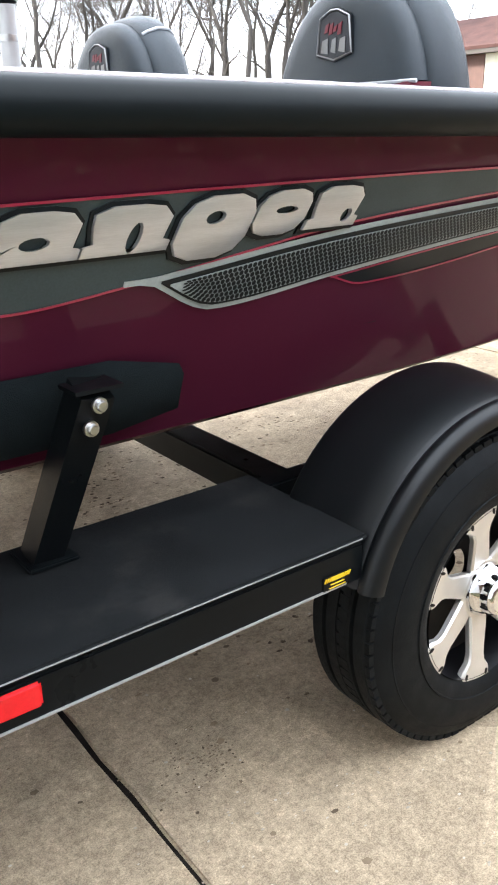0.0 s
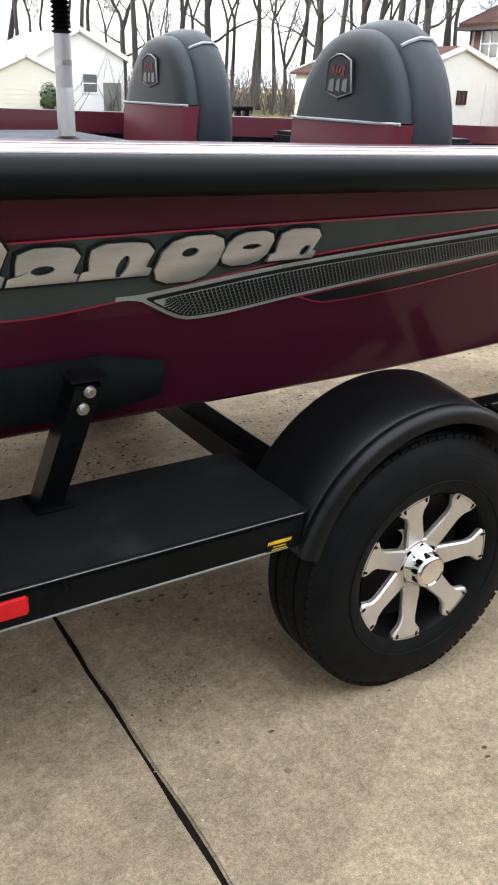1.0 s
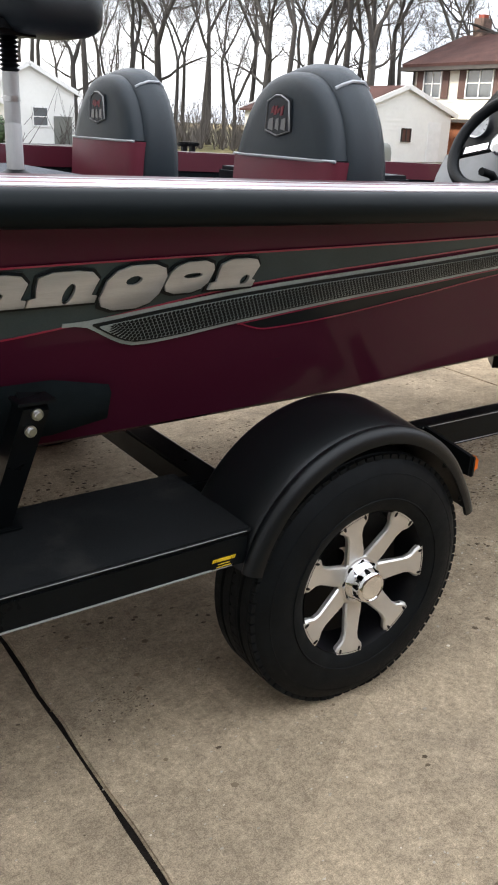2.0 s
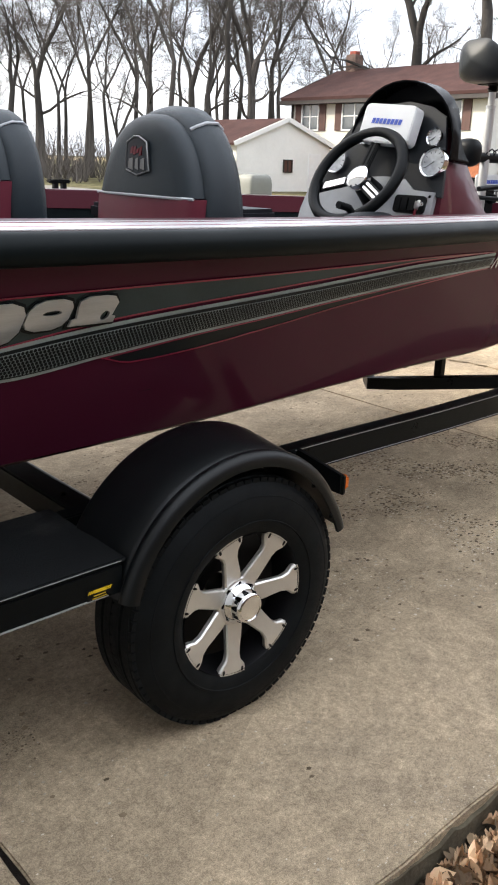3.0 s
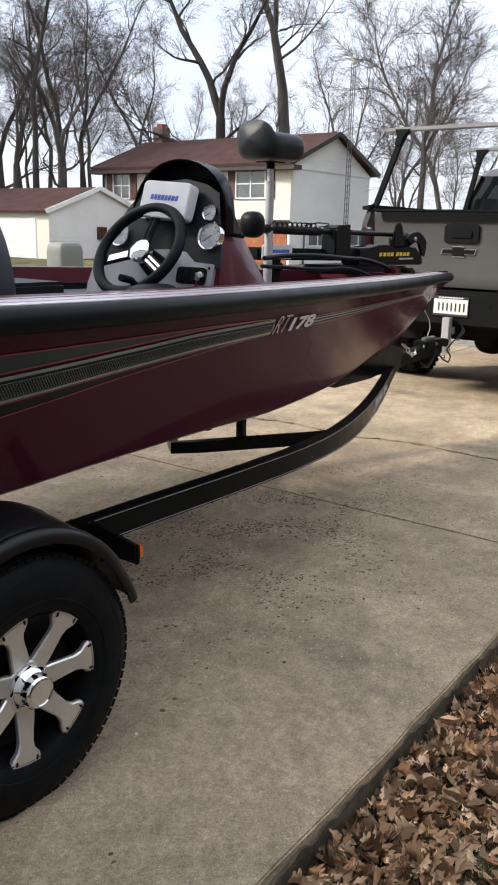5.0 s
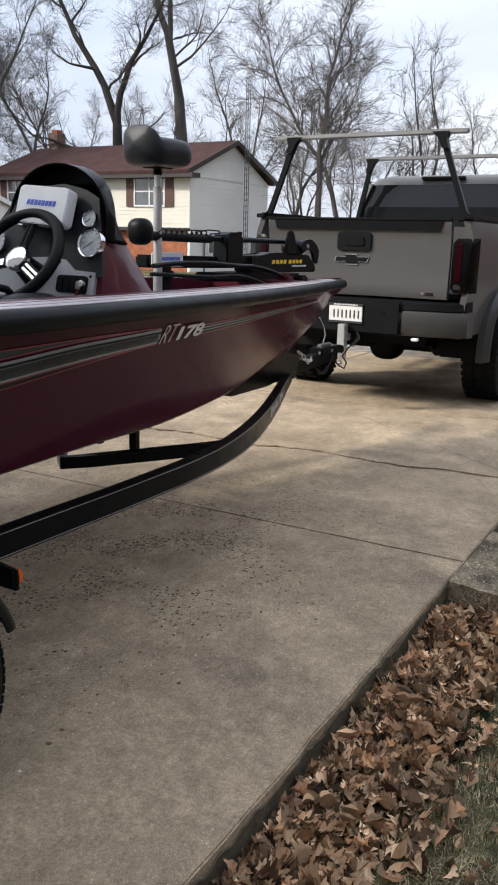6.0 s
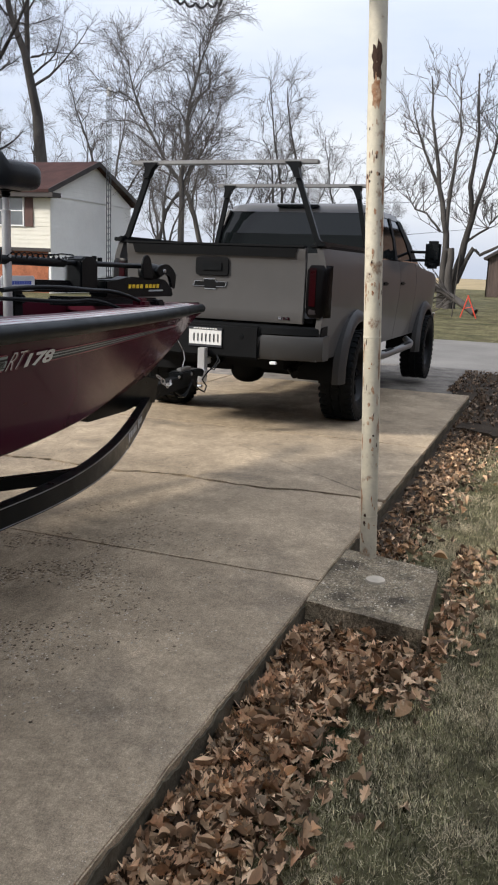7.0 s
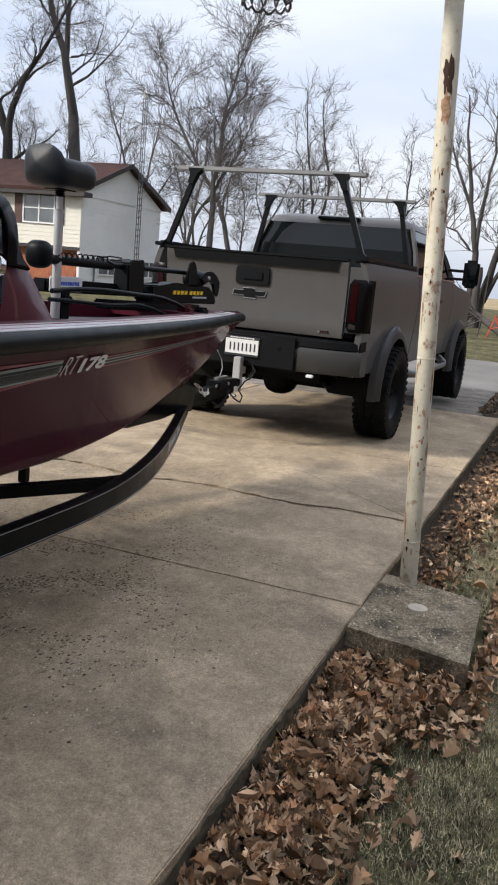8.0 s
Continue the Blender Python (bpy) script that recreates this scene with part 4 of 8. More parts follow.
def fender(s):
    fl = lambda y: y if s > 0 else 2 * MID - y
    R = 0.358
    sec = [(R + 0.012, 0.250), (R + 0.018, 0.252), (R + 0.022, 0.244), (R + 0.019, 0.20), (R + 0.010, 0.12), (R + 0.001, 0.060), (R - 0.005, 0.052), (R - 0.001, 0.047), (R + 0.004, 0.040), (R + 0.002, 0.028), (R - 0.008, 0.018), (R - 0.022, 0.014), (R - 0.034, 0.015), (R - 0.034, 0.024), (R - 0.014, 0.032), (R - 0.008, 0.07)]
    rings = []
    for a in frange(166, 12, 44):
        k = max(0.0, (28 - a) / 16)
        rings.append([(FC[0] + (r + 0.012 * k) * math.cos(radians(a)), fl(y), FC[1] + (r + 0.012 * k) * math.sin(radians(a))) for r, y in sec])
    f = part("fender", loft(bmesh.new(), rings), "fender_plastic", trailer, "black rounded moulded fender", smooth=50)
    # the raised inner arch between fender and hull
    rings = []
    for a in frange(170, 12, 30):
        rr = R + 0.012
        rings.append([(FC[0] + 0.02 + r * math.cos(radians(a)), fl(y), FC[1] + 0.005 + r * math.sin(radians(a))) for r, y in ((rr - 0.06, 0.245), (rr - 0.003, 0.245), (rr - 0.003, 0.253), (rr - 0.06, 0.253))])
    part("fender_skirt", loft(bmesh.new(), rings), "black_trailer", trailer, smooth=50)
    bm = bmesh.new()
    loft(bm, [[(x, fl(y), z) for x, z in ((0.455, zt), (0.468, zt), (0.468, 0.458), (0.455, 0.458))] for y, zt in ((0.15, 0.515), (0.335, 0.546))])
    part("fender_bracket", bm, "black_trailer", trailer)
    lamp = part("marker_lamp", one_box(0.472, 0.500, min(fl(0.150), fl(0.205)), max(fl(0.150), fl(0.205)), 0.462, 0.505, bevel=0.008), "amber_lens", trailer, "amber side marker lamp")
    part("lamp_base", one_box(0.462, 0.476, min(fl(0.145), fl(0.21)), max(fl(0.145), fl(0.21)), 0.452, 0.512, bevel=0.003), "black_plastic", lamp)
    for c in ((0.285, 0.48), (0.21, 0.585), (-0.33, 0.47)):
        bm = bmesh.new()
        lathe(bm, [(0, 0.006), (0.006, 0.005), (0.009, 0.0), (0, 0)], Matrix.Translation((c[0], fl(0.026), c[1])) @ Euler((radians(90 * s), 0, 0)).to_matrix().to_4x4(), 10)
        part("fender_screw", bm, "black_trailer", f)


fender(1)
fender(-1)

# wheel
TR, TZ = 0.3295, 0.321


def wheel(s):
    """A trailer wheel whose outer face looks to -y for s = 1."""
    base = Matrix.Translation((-0.02, 0.024 if s > 0 else 2 * MID - 0.024, TZ)) @ Euler((radians(90 * s), 0, 0)).to_matrix().to_4x4()
    w = part("wheel", lathe(bmesh.new(), [(0.052, -0.10), (0.12, -0.10), (0.17, -0.08), (0.178, -0.03), (0.188, 0.0), (0.188, -0.012), (0.182, -0.176), (0.150, -0.176), (0.150, -0.11), (0.052, -0.115)], base, 56), "rim_black", trailer, "black steel-backed rim with bright spokes")
    prof = [(0.186, -0.006), (0.196, 0.002), (0.215, 0.009), (0.245, 0.012), (0.275, 0.008), (0.300, -0.002), (0.314, -0.011), (0.323, -0.022)]
    for y in (-0.027, -0.063, -0.099, -0.135):
        prof += [(TR, y), (TR, y - 0.026), (TR - 0.010, y - 0.028), (TR - 0.010, y - 0.034)]
    prof = prof[:-2] + [(0.320, -0.170), (0.298, -0.183), (0.245, -0.191), (0.196, -0.186), (0.186, -0.176)]
    bm = lathe(bmesh.new(), prof, base, 84)
    for v in bm.verts:
        v.co.z = max(v.co.z, 0.0006)
    part("tyre", bm, "rubber", w, "black radial trailer tyre", smooth=40)
    bm = bmesh.new()
    for k in range(78):
        m = base @ Euler((0, 0, 2 * math.pi * k / 78)).to_matrix().to_4x4()
        box(bm, TR - 0.030, TR - 0.0025, -0.0105, 0.010, -0.040, -0.0135, m)
        m2 = base @ Euler((0, 0, 2 * math.pi * (k + 0.5) / 78)).to_matrix().to_4x4()
        box(bm, TR - 0.006, TR + 0.0008, -0.011, 0.010, -0.095, -0.070, m2)
    for v in bm.verts:
        v.co.z = max(v.co.z, 0.0006)
    part("tread", bm, "rubber", w, smooth=0, kind="stuff")
    # raised ring marks on the sidewall
    bm = lathe(bmesh.new(), [(0.222, 0.0095), (0.223, 0.0125), (0.226, 0.0128), (0.227, 0.0105)], base, 64)
    lathe(bm, [(0.283, 0.0015), (0.284, 0.005), (0.287, 0.0045), (0.289, -0.002)], base, 64)
    part("sidewall_ring", bm, "rubber", w)
    base = base @ Matrix.Translation((0, 0, -0.010))
    for k in range(7):
        a = radians(SPOKE0 + 360 / 7 * k)
        m = base @ Euler((0, 0, a)).to_matrix().to_4x4()
        rows = []
        for r, hw, zt in ((0.045, 0.026, -0.016), (0.075, 0.0265, -0.008), (0.11, 0.0235, -0.002), (0.138, 0.0215, 0.003), (0.156, 0.0265, 0.006), (0.170, 0.0405, 0.008), (0.193, 0.0475, 0.009), (0.197, 0.046, 0.004)):
            c = r - math.sqrt(max(0, r * r - hw * hw)) if r > 0.17 else 0
            rows.append([m @ Vector(p) for p in ((r - c, -hw, zt - 0.014), (r, -hw * 0.3, zt - 0.014), (r, hw * 0.3, zt - 0.014), (r - c, hw, zt - 0.014), (r - c, hw, zt - 0.004), (r - c * 0.9, hw * 0.86, zt), (r, hw * 0.3, zt), (r, -hw * 0.3, zt), (r - c * 0.9, -hw * 0.86, zt), (r - c, -hw, zt - 0.004))])
        sp = part("spoke", loft(bmesh.new(), rows), "rim_alloy", w, "machined alloy spoke", smooth=30)
        for d in (-0.031, 0.031):
            part("rivet", lathe(bmesh.new(), [(0, 0.0018), (0.0042, 0.0018), (0.0042, -0.003), (0, -0.003)], m @ Matrix.Translation((0.1815, d, 0.0082)) @ Matrix.Diagonal((1.7, 0.8, 1, 1)), 8), "rim_black", sp)
    part("hub_disc", lathe(bmesh.new(), [(0.040, -0.010), (0.062, -0.0115), (0.066, -0.015), (0.064, -0.026), (0.040, -0.026)], base, 48, closed=True), "rim_alloy", w, "machined alloy hub disc")
    cap = part("centre_cap", lathe(bmesh.new(), [(0, 0.034), (0.030, 0.034), (0.0325, 0.036), (0.036, 0.035), (0.0395, 0.031), (0.0415, 0.026), (0.043, 0.010), (0.047, 0.006), (0.052, 0.0), (0.056, -0.006), (0.058, -0.02), (0, -0.02)], base, 40), "chrome", w, "chrome centre cap")
    for k in range(8):
        m = base @ Euler((0, 0, 2 * math.pi * k / 8 + 0.2)).to_matrix().to_4x4()
        part("cap_slot", one_box(0.0405, 0.0432, -0.004, 0.004, 0.014, 0.024, m), "rim_black", cap)


SPOKE0 = 3.3
wheel(1)
wheel(-1)

# ---------------------------------------------------------------- things in the boat
def lens_shape(w, d, h, m, power=3.0, nu=20, nv=10):
    """A soft cushion block (a rounded box) about the origin."""
    rows = []
    for j in range(nv + 1):
        b = -math.pi / 2 + math.pi * j / nv
        row = []
        for i in range(nu):
            a = 2 * math.pi * i / nu
            sp = lambda v: math.copysign(abs(v) ** (2 / power), v)
            row.append(m @ Vector((w / 2 * sp(math.cos(b)) * sp(math.cos(a)), d / 2 * sp(math.cos(b)) * sp(math.sin(a)), h / 2 * sp(math.sin(b)))))
        rows.append(row)
    bm = loft(bmesh.new(), rows)
    bmesh.ops.remove_doubles(bm, verts=bm.verts, dist=1e-5)
    return bm


def boat_seat(m, label):
    """A bucket seat that looks to +x; its origin is the middle of its back's foot at deck height."""
    seat = thing("boat_chair", m, label, "boat seat", "bucket seats in the cockpit")
    W, H = 0.238, 0.664

    def outline(w, top, z0, n=10):
        """Half-round back outline: up one side, over the crown and down the other."""
        zc = top - 0.34
        t0 = math.asin(min(1.0, ((z0 - zc) / 0.34) ** 1.12)) if z0 > zc else 0.0
        crown = []
        for k in range(2 * n + 1):
            t = math.pi - t0 - (math.pi - 2 * t0) * k / (2 * n)
            crown.append((w * math.copysign(abs(math.cos(t)) ** 0.86, math.cos(t)), zc + 0.34 * max(0.0, math.sin(t)) ** 0.89))
        if t0:
            return crown
        side = [(w * (0.93 + 0.07 * z / zc), z) for z in frange(z0, zc, 4)[:-1]]
        return [(-y, z) for y, z in side] + crown + side[::-1]

    off = lambda z: 0.05 * (z / H)
    spread = lambda z: 1 + 0.30 * (1 - z / H)

    def shell(name, rings, material, label_="", clip=None):
        rows = []
        for x, w, top, z0 in rings:
            o = outline(w, top, z0)
            if clip is not None:
                o = [(-w, z0), (-w, clip), (w, clip), (w, z0)]
            rows.append([(x * spread(z) + off(z), y, z) for y, z in o])
        return part(name, loft(bmesh.new(), rows), material, seat, label_, local=True, smooth=50)

    shell("upper_back", [(0.052, W - 0.010, H, 0.457), (0.030, W - 0.008, H, 0.457), (0.012, W - 0.014, H - 0.008, 0.457), (0.002, W - 0.028, H - 0.022, 0.458), (-0.004, W - 0.055, H - 0.05, 0.459)], "seat_grey", "charcoal vinyl upper back panel")
    shell("lower_back", [(0.052, W - 0.016, H, 0.0), (0.024, W - 0.014, H, 0.0), (0.008, W - 0.020, H, 0.0), (0.0, W - 0.034, H, 0.0)], "seat_red", "maroon vinyl lower back panel", 0.454)
    back = shell("backrest", [(0.046, W - 0.014, H - 0.004, 0.0), (0.052, W - 0.004, H + 0.006, 0.0), (0.068, W + 0.004, H + 0.014, 0.0), (0.100, W + 0.006, H + 0.024, 0.0), (0.140, W + 0.002, H + 0.024, 0.0), (0.166, W - 0.012, H + 0.010, 0.0), (0.178, W - 0.040, H - 0.018, 0.0)], "seat_grey", "charcoal vinyl padded backrest")
    pts = [(off(0.456) - 0.002 + 0.012 * abs(u) ** 6, u * (W - 0.014), 0.4555) for u in frange(-1, 1, 17)]
    part("piping", tube(bmesh.new(), pts, 0.0042, 6), "piping", seat, local=True)
    for s in (-1, 1):
        pts = []
        for x, w, top in ((0.053, W - 0.003, H + 0.007), (0.068, W + 0.005, H + 0.015), (0.100, W + 0.007, H + 0.025), (0.140, W + 0.003, H + 0.025), (0.164, W - 0.010, H + 0.011)):
            t = radians(58)
            z = top - 0.34 + 0.34 * math.sin(t) ** 0.89
            pts.append((x * spread(z) + off(z), s * w * math.cos(t) ** 0.86, z))
        part("piping", tube(bmesh.new(), pts, 0.0045, 6), "piping", seat, local=True, smooth=60)
    part("cushion", lens_shape(0.46, 0.52, 0.15, Matrix.Translation((0.42, 0, 0.10)), 4.0), "seat_grey", seat, local=True, smooth=60)
    part("seat_base", one_box(0.1, 0.62, -0.2, 0.2, -0.02, 0.03, bevel=0.01), "dash", seat, local=True)
    # badge: a shield with a red and grey field
    face = Matrix.Translation((off(0.558) - 0.004, 0.006, 0.556)) @ Matrix(((0, 0, -1, 0), (-1, 0, 0, 0), (0, 1, 0, 0), (0, 0, 0, 1))) @ Matrix.Diagonal((1.12, 0.98, 1.0, 1.0))
    shield = [(-0.048, -0.036), (0.0, -0.050), (0.048, -0.036), (0.040, 0.036), (0.010, 0.050), (-0.010, 0.050), (-0.040, 0.036)]
    b = part("badge", prism(bmesh.new(), [(x * 1.12, y * 1.12) for x, y in shield], 0.005, face), "seat_black", seat, "dark hexagonal badge with a silver rim", local=True, bevel=0.0018)
    rim = [face @ Vector((x, y, 0.006)) for x, y in shield + shield[:1]]
    part("badge_rim", tube(bmesh.new(), rim, 0.0030, 6), "mill_aluminium", b, local=True, smooth=60)
    part("badge_field", prism(bmesh.new(), [(x * 0.92, y * 0.92) for x, y in shield], 0.0015, face @ Matrix.Translation((0, 0, 0.0052))), "ink", b, local=True)
    for x0, z0, h in ((-0.026, 0.006, 0.020), (-0.014, 0.002, 0.024), (-0.003, 0.006, 0.015), (0.010, 0.000, 0.026)):
        part("badge_mark", prism(bmesh.new(), [(x0, z0), (x0 + 0.010, z0 + 0.002), (x0 + 0.014, z0 + h), (x0 + 0.004, z0 + h - 0.004)], 0.0015, face @ Matrix.Translation((0, 0, 0.0070))), "badge_red", b, local=True)
    for x0, x1 in ((-0.036, -0.016), (-0.008, 0.006), (0.014, 0.032)):
        part("badge_bar", prism(bmesh.new(), [(x0, -0.032), (x1, -0.036), (x1 + 0.001, -0.004), (x0 + 0.004, -0.008)], 0.0015, face @ Matrix.Translation((0, 0, 0.0070))), "mill_aluminium", b, local=True)
    return seat


boat_seat(pose(0.062, 0.625, 0.812, 0, 0, 0), "grey and maroon vinyl boat seat beside the console")
boat_seat(pose(-0.005, 1.585, 0.822, 0, 0, 3), "grey and maroon vinyl boat seat on the far side")


def pedestal_seat(m, post_top, label, bellows, seat_turn=0.0, shift=0.0, stepped=True):
    """A fishing seat on a pole; the origin is the pole's foot."""
    st = thing("pedestal_seat", m, label, "fishing seat", "pedestal fishing seats")
    part("foot_ring", lathe(bmesh.new(), [(0.024, 0.03), (0.05, 0.015), (0.085, 0.008), (0.09, 0.0), (0.024, 0.0)], None, 28), "black_plastic", st, local=True)
    mid = post_top * 0.52
    part("lower_post", lathe(bmesh.new(), [(0, 0.0), (0.0235, 0.0), (0.0225, mid), (0.0215, mid + 0.004), (0.0, mid + 0.004)], None, 24), "aluminium", st, local=True)
    part("upper_post", lathe(bmesh.new(), [(0, mid), (0.0215, mid), (0.0215, post_top - 0.06), (0.0165 if stepped else 0.0215, post_top - 0.056), (0.0165 if stepped else 0.0215, post_top), (0, post_top)], None, 24), "aluminium", st, local=True)
    part("post_collar", lathe(bmesh.new(), [(0.020, post_top - 0.075), (0.0228, post_top - 0.073), (0.0228, post_top - 0.060), (0.020, post_top - 0.058)], None, 24), "bolt", st, local=True)
    prof = [(0, post_top - 0.005)]
    for k in range(bellows):
        z = post_top + 0.011 * k
        prof += [(0.018, z), (0.027, z + 0.0055)]
    zt = post_top + 0.011 * bellows
    part("spring_cover", lathe(bmesh.new(), prof + [(0.018, zt), (0.0, zt)], None, 20), "black_plastic", st, local=True)
    t = Euler((0, 0, radians(seat_turn))).to_matrix().to_4x4()
    part("seat_mount", one_box(-0.07, 0.07, -0.06, 0.06, zt - 0.004, zt + 0.045, t, bevel=0.014), "black_plastic", st, local=True)
    zc = zt - 0.02
    # a saddle: broad pad with a raised back lip
    rows = []
    for k, u in enumerate(frange(-1, 1, 22)):
        e = math.sqrt(max(0.0, 1 - abs(u) ** 4.5))
        lip = max(0.0, (-u - 0.56) / 0.44)
        h = 0.140 + 0.070 * min(1, lip * 2.2) ** 1.5 * (1 - 0.25 * max(0, lip - 0.7))
        d = 0.28 * (0.74 + 0.26 * e)
        ring = []
        for q in range(20):
            a = 2 * math.pi * q / 20
            sp = lambda v: math.copysign(abs(v) ** 0.6, v)
            ring.append(t @ Vector((shift + 0.165 * u, 0.5 * d * max(e, 0.12) * sp(math.cos(a)), zc + 0.055 + (h * 0.5 - 0.035) * 1.0 + 0.5 * h * max(e, 0.12) * sp(math.sin(a)))))
        rows.append(ring)
    part("seat_pad", loft(bmesh.new(), rows), "seat_black", st, "black vinyl saddle pad", local=True, smooth=60)
    return st


pedestal_seat(pose(-0.445, MID, 1.175), 0.275, "black saddle fishing seat on a silver pole, rear deck", 8, 10, 0.095, False)
pedestal_seat(pose(2.455, MID, 1.10), 0.605, "black saddle fishing seat on a tall silver pole, front deck", 3, -8)

# ---------------------------------------------------------------- console
console = thing("steering_console", (1.3, 0.70, 0.86), "charcoal and silver steering console with a curved windscreen", "boat console")
DX, DZ = 1.165, 1.20                      # foot of the dash face
LEAN_D = 0.27                             # forward run for each metre of height


def dash_m(y, z, out=0.0):
    """A frame on the dash: x across to port, y up the face, z out of it towards the helm."""
    n = Vector((-1, 0, LEAN_D)).normalized()
    u = Vector((0, -1, 0))
    v = n.cross(u)
    return Matrix((( u.x, v.x, n.x, DX + LEAN_D * (z - DZ) + n.x * out), (u.y, v.y, n.y, y), (u.z, v.z, n.z, z + n.z * out), (0, 0, 0, 1)))


face = [(0.40, 1.10), (0.425, 1.34), (0.45, 1.44), (0.475, 1.53), (0.54, 1.565), (0.64, 1.585), (0.76, 1.575), (0.86, 1.53), (0.95, 1.42), (1.03, 1.28), (1.06, 1.10)]
rings = []
for dx, k in ((0.0, 0.90), (0.03, 0.90), (0.13, 0.72), (0.28, 0.42), (0.44, 0.10)):
    rings.append([(DX + LEAN_D * (1.10 + (z - 1.10) * k - DZ) + dx, 0.70 + (y - 0.70) * (1.0 if dx < 0.1 else 1.02), 1.10 + (z - 1.10) * k) for y, z in face])
part("console_shell", loft(bmesh.new(), rings), "maroon_deck", console, "glossy maroon console moulding", smooth=40)
part("console_base", one_box(1.17, 1.62, 0.40, 1.06, 0.86, 1.12, bevel=0.012), "maroon_deck", console)
part("dash_panel", prism(bmesh.new(), [(-(y - 0.70), z - 1.30) for y, z in [(0.412, 1.262), (0.424, 1.34), (0.449, 1.44), (0.474, 1.53), (0.54, 1.563), (0.64, 1.583), (0.76, 1.573), (0.858, 1.53), (0.945, 1.42), (1.01, 1.30), (1.01, 1.262)]][::-1], 0.012, dash_m(0.70, 1.30)), "dash", console, "charcoal stitched dash panel")
part("silver_panel", prism(bmesh.new(), [(-(y - 0.70), z - 1.30) for y, z in [(0.435, 1.13), (0.438, 1.275), (0.53, 1.28), (0.575, 1.315), (0.66, 1.322), (0.80, 1.315), (0.86, 1.275), (1.03, 1.262), (1.05, 1.18), (1.05, 1.13)]][::-1], 0.018, dash_m(0.70, 1.30)), "dash_silver", console, "silver lower dash panel")


def gauge(y, z, r):
    m = dash_m(y, z, 0.012)
    g = part("gauge", lathe(bmesh.new(), [(0, 0.006), (r * 0.84, 0.006), (r * 0.86, 0.014), (r * 0.95, 0.017), (r, 0.010), (r, -0.004), (0, -0.004)], m, 32), "chrome", console, "round white-faced gauge with chrome bezel")
    part("dial", lathe(bmesh.new(), [(0, 0.0085), (r * 0.82, 0.0085), (r * 0.82, 0.006), (0, 0.006)], m, 32), "gauge_face", g)
    for k in range(9):
        t = m @ Euler((0, 0, radians(-30 + 30 * k))).to_matrix().to_4x4()
        part("dial_mark", one_box(r * 0.60, r * 0.74, -0.0012, 0.0012, 0.0085, 0.0093, t), "ink", g)
    part("needle", one_box(-r * 0.1, r * 0.62, -0.0012, 0.0012, 0.0095, 0.0105, m @ Euler((0, 0, radians(215))).to_matrix().to_4x4()), "ink", g)


gauge(0.474, 1.372, 0.053)
gauge(0.492, 1.452, 0.031)
gauge(0.915, 1.370, 0.050)
gauge(0.80, 1.455, 0.032)
sw = part("switch_panel", prism(bmesh.new(), rounded(0.132, 0.060, 0.014), 0.010, dash_m(0.527, 1.232, 0.018)), "black_plastic", console, "black rocker switch panel with ignition key")
for k in range(3):
    part("rocker_switch", prism(bmesh.new(), rounded(0.026, 0.045, 0.004), 0.007, dash_m(0.574 - 0.031 * k, 1.232, 0.028)), "truck_dark", sw)
part("ignition", lathe(bmesh.new(), [(0, 0.010), (0.012, 0.010), (0.014, 0), (0, 0)], dash_m(0.478, 1.234, 0.028), 16), "chrome", sw)
part("key", one_box(-0.002, 0.002, -0.022, 0.004, 0.008, 0.030, dash_m(0.478, 1.234, 0.028)), "bolt", sw)
part("key_tag", one_box(-0.004, 0.004, -0.075, -0.022, 0.018, 0.022, dash_m(0.478, 1.234, 0.028)), "badge_red", sw)
# sonar display under its white cover
ROLL = Euler((0, 0, radians(-4))).to_matrix().to_4x4()
son = part("sonar_display", prism(bmesh.new(), rounded(0.228, 0.132, 0.018), 0.05, dash_m(0.668, 1.480, 0.030) @ ROLL), "white_plastic", console, "white sun cover over the sonar display", bevel=0.004)
part("display_mount", prism(bmesh.new(), rounded(0.10, 0.06, 0.01), 0.03, dash_m(0.672, 1.47, 0.008)), "black_plastic", son)
for k in range(8):
    part("cover_mark", prism(bmesh.new(), [(-0.067 + 0.017 * k, 0.008), (-0.067 + 0.017 * k + 0.0125, 0.008), (-0.064 + 0.017 * k + 0.0125, 0.026), (-0.064 + 0.017 * k, 0.026)], 0.0015, dash_m(0.668, 1.470, 0.0805) @ ROLL), "blue_mark", son)
for y, z in ((0.455, 1.262), (0.455, 1.15), (0.60, 1.305), (1.0, 1.25)):
    part("panel_screw", lathe(bmesh.new(), [(0, 0.003), (0.004, 0.0025), (0.0055, 0), (0, 0)], dash_m(y, z, 0.018), 10), "truck_dark", console)
# windscreen: a dark curved hood
rings = []
for k in range(17):
    a = radians(180 * k / 16)
    q = math.sin(a)
    y, z = 0.655 - 0.232 * math.cos(a), 1.388 + 0.257 * q ** 0.75
    x = DX + LEAN_D * (z - DZ)
    zb = z - 0.12 * q ** 0.6 - 0.012
    xb = max(x + 0.045, 1.165 + (1.55 - zb) * 0.95)
    ym = y + 0.012 * math.cos(a)
    rings.append([(x - 0.055 * q, y, z), (x + 0.03, y, z - 0.003), (xb, y, zb), (xb, ym, zb - 0.006), (x + 0.03, ym, z - 0.010), (x - 0.055 * q, y + 0.005 * math.cos(a), z - 0.006)])
part("windscreen", loft(bmesh.new(), rings), "smoked_hood", console, "smoked curved windscreen", smooth=60)

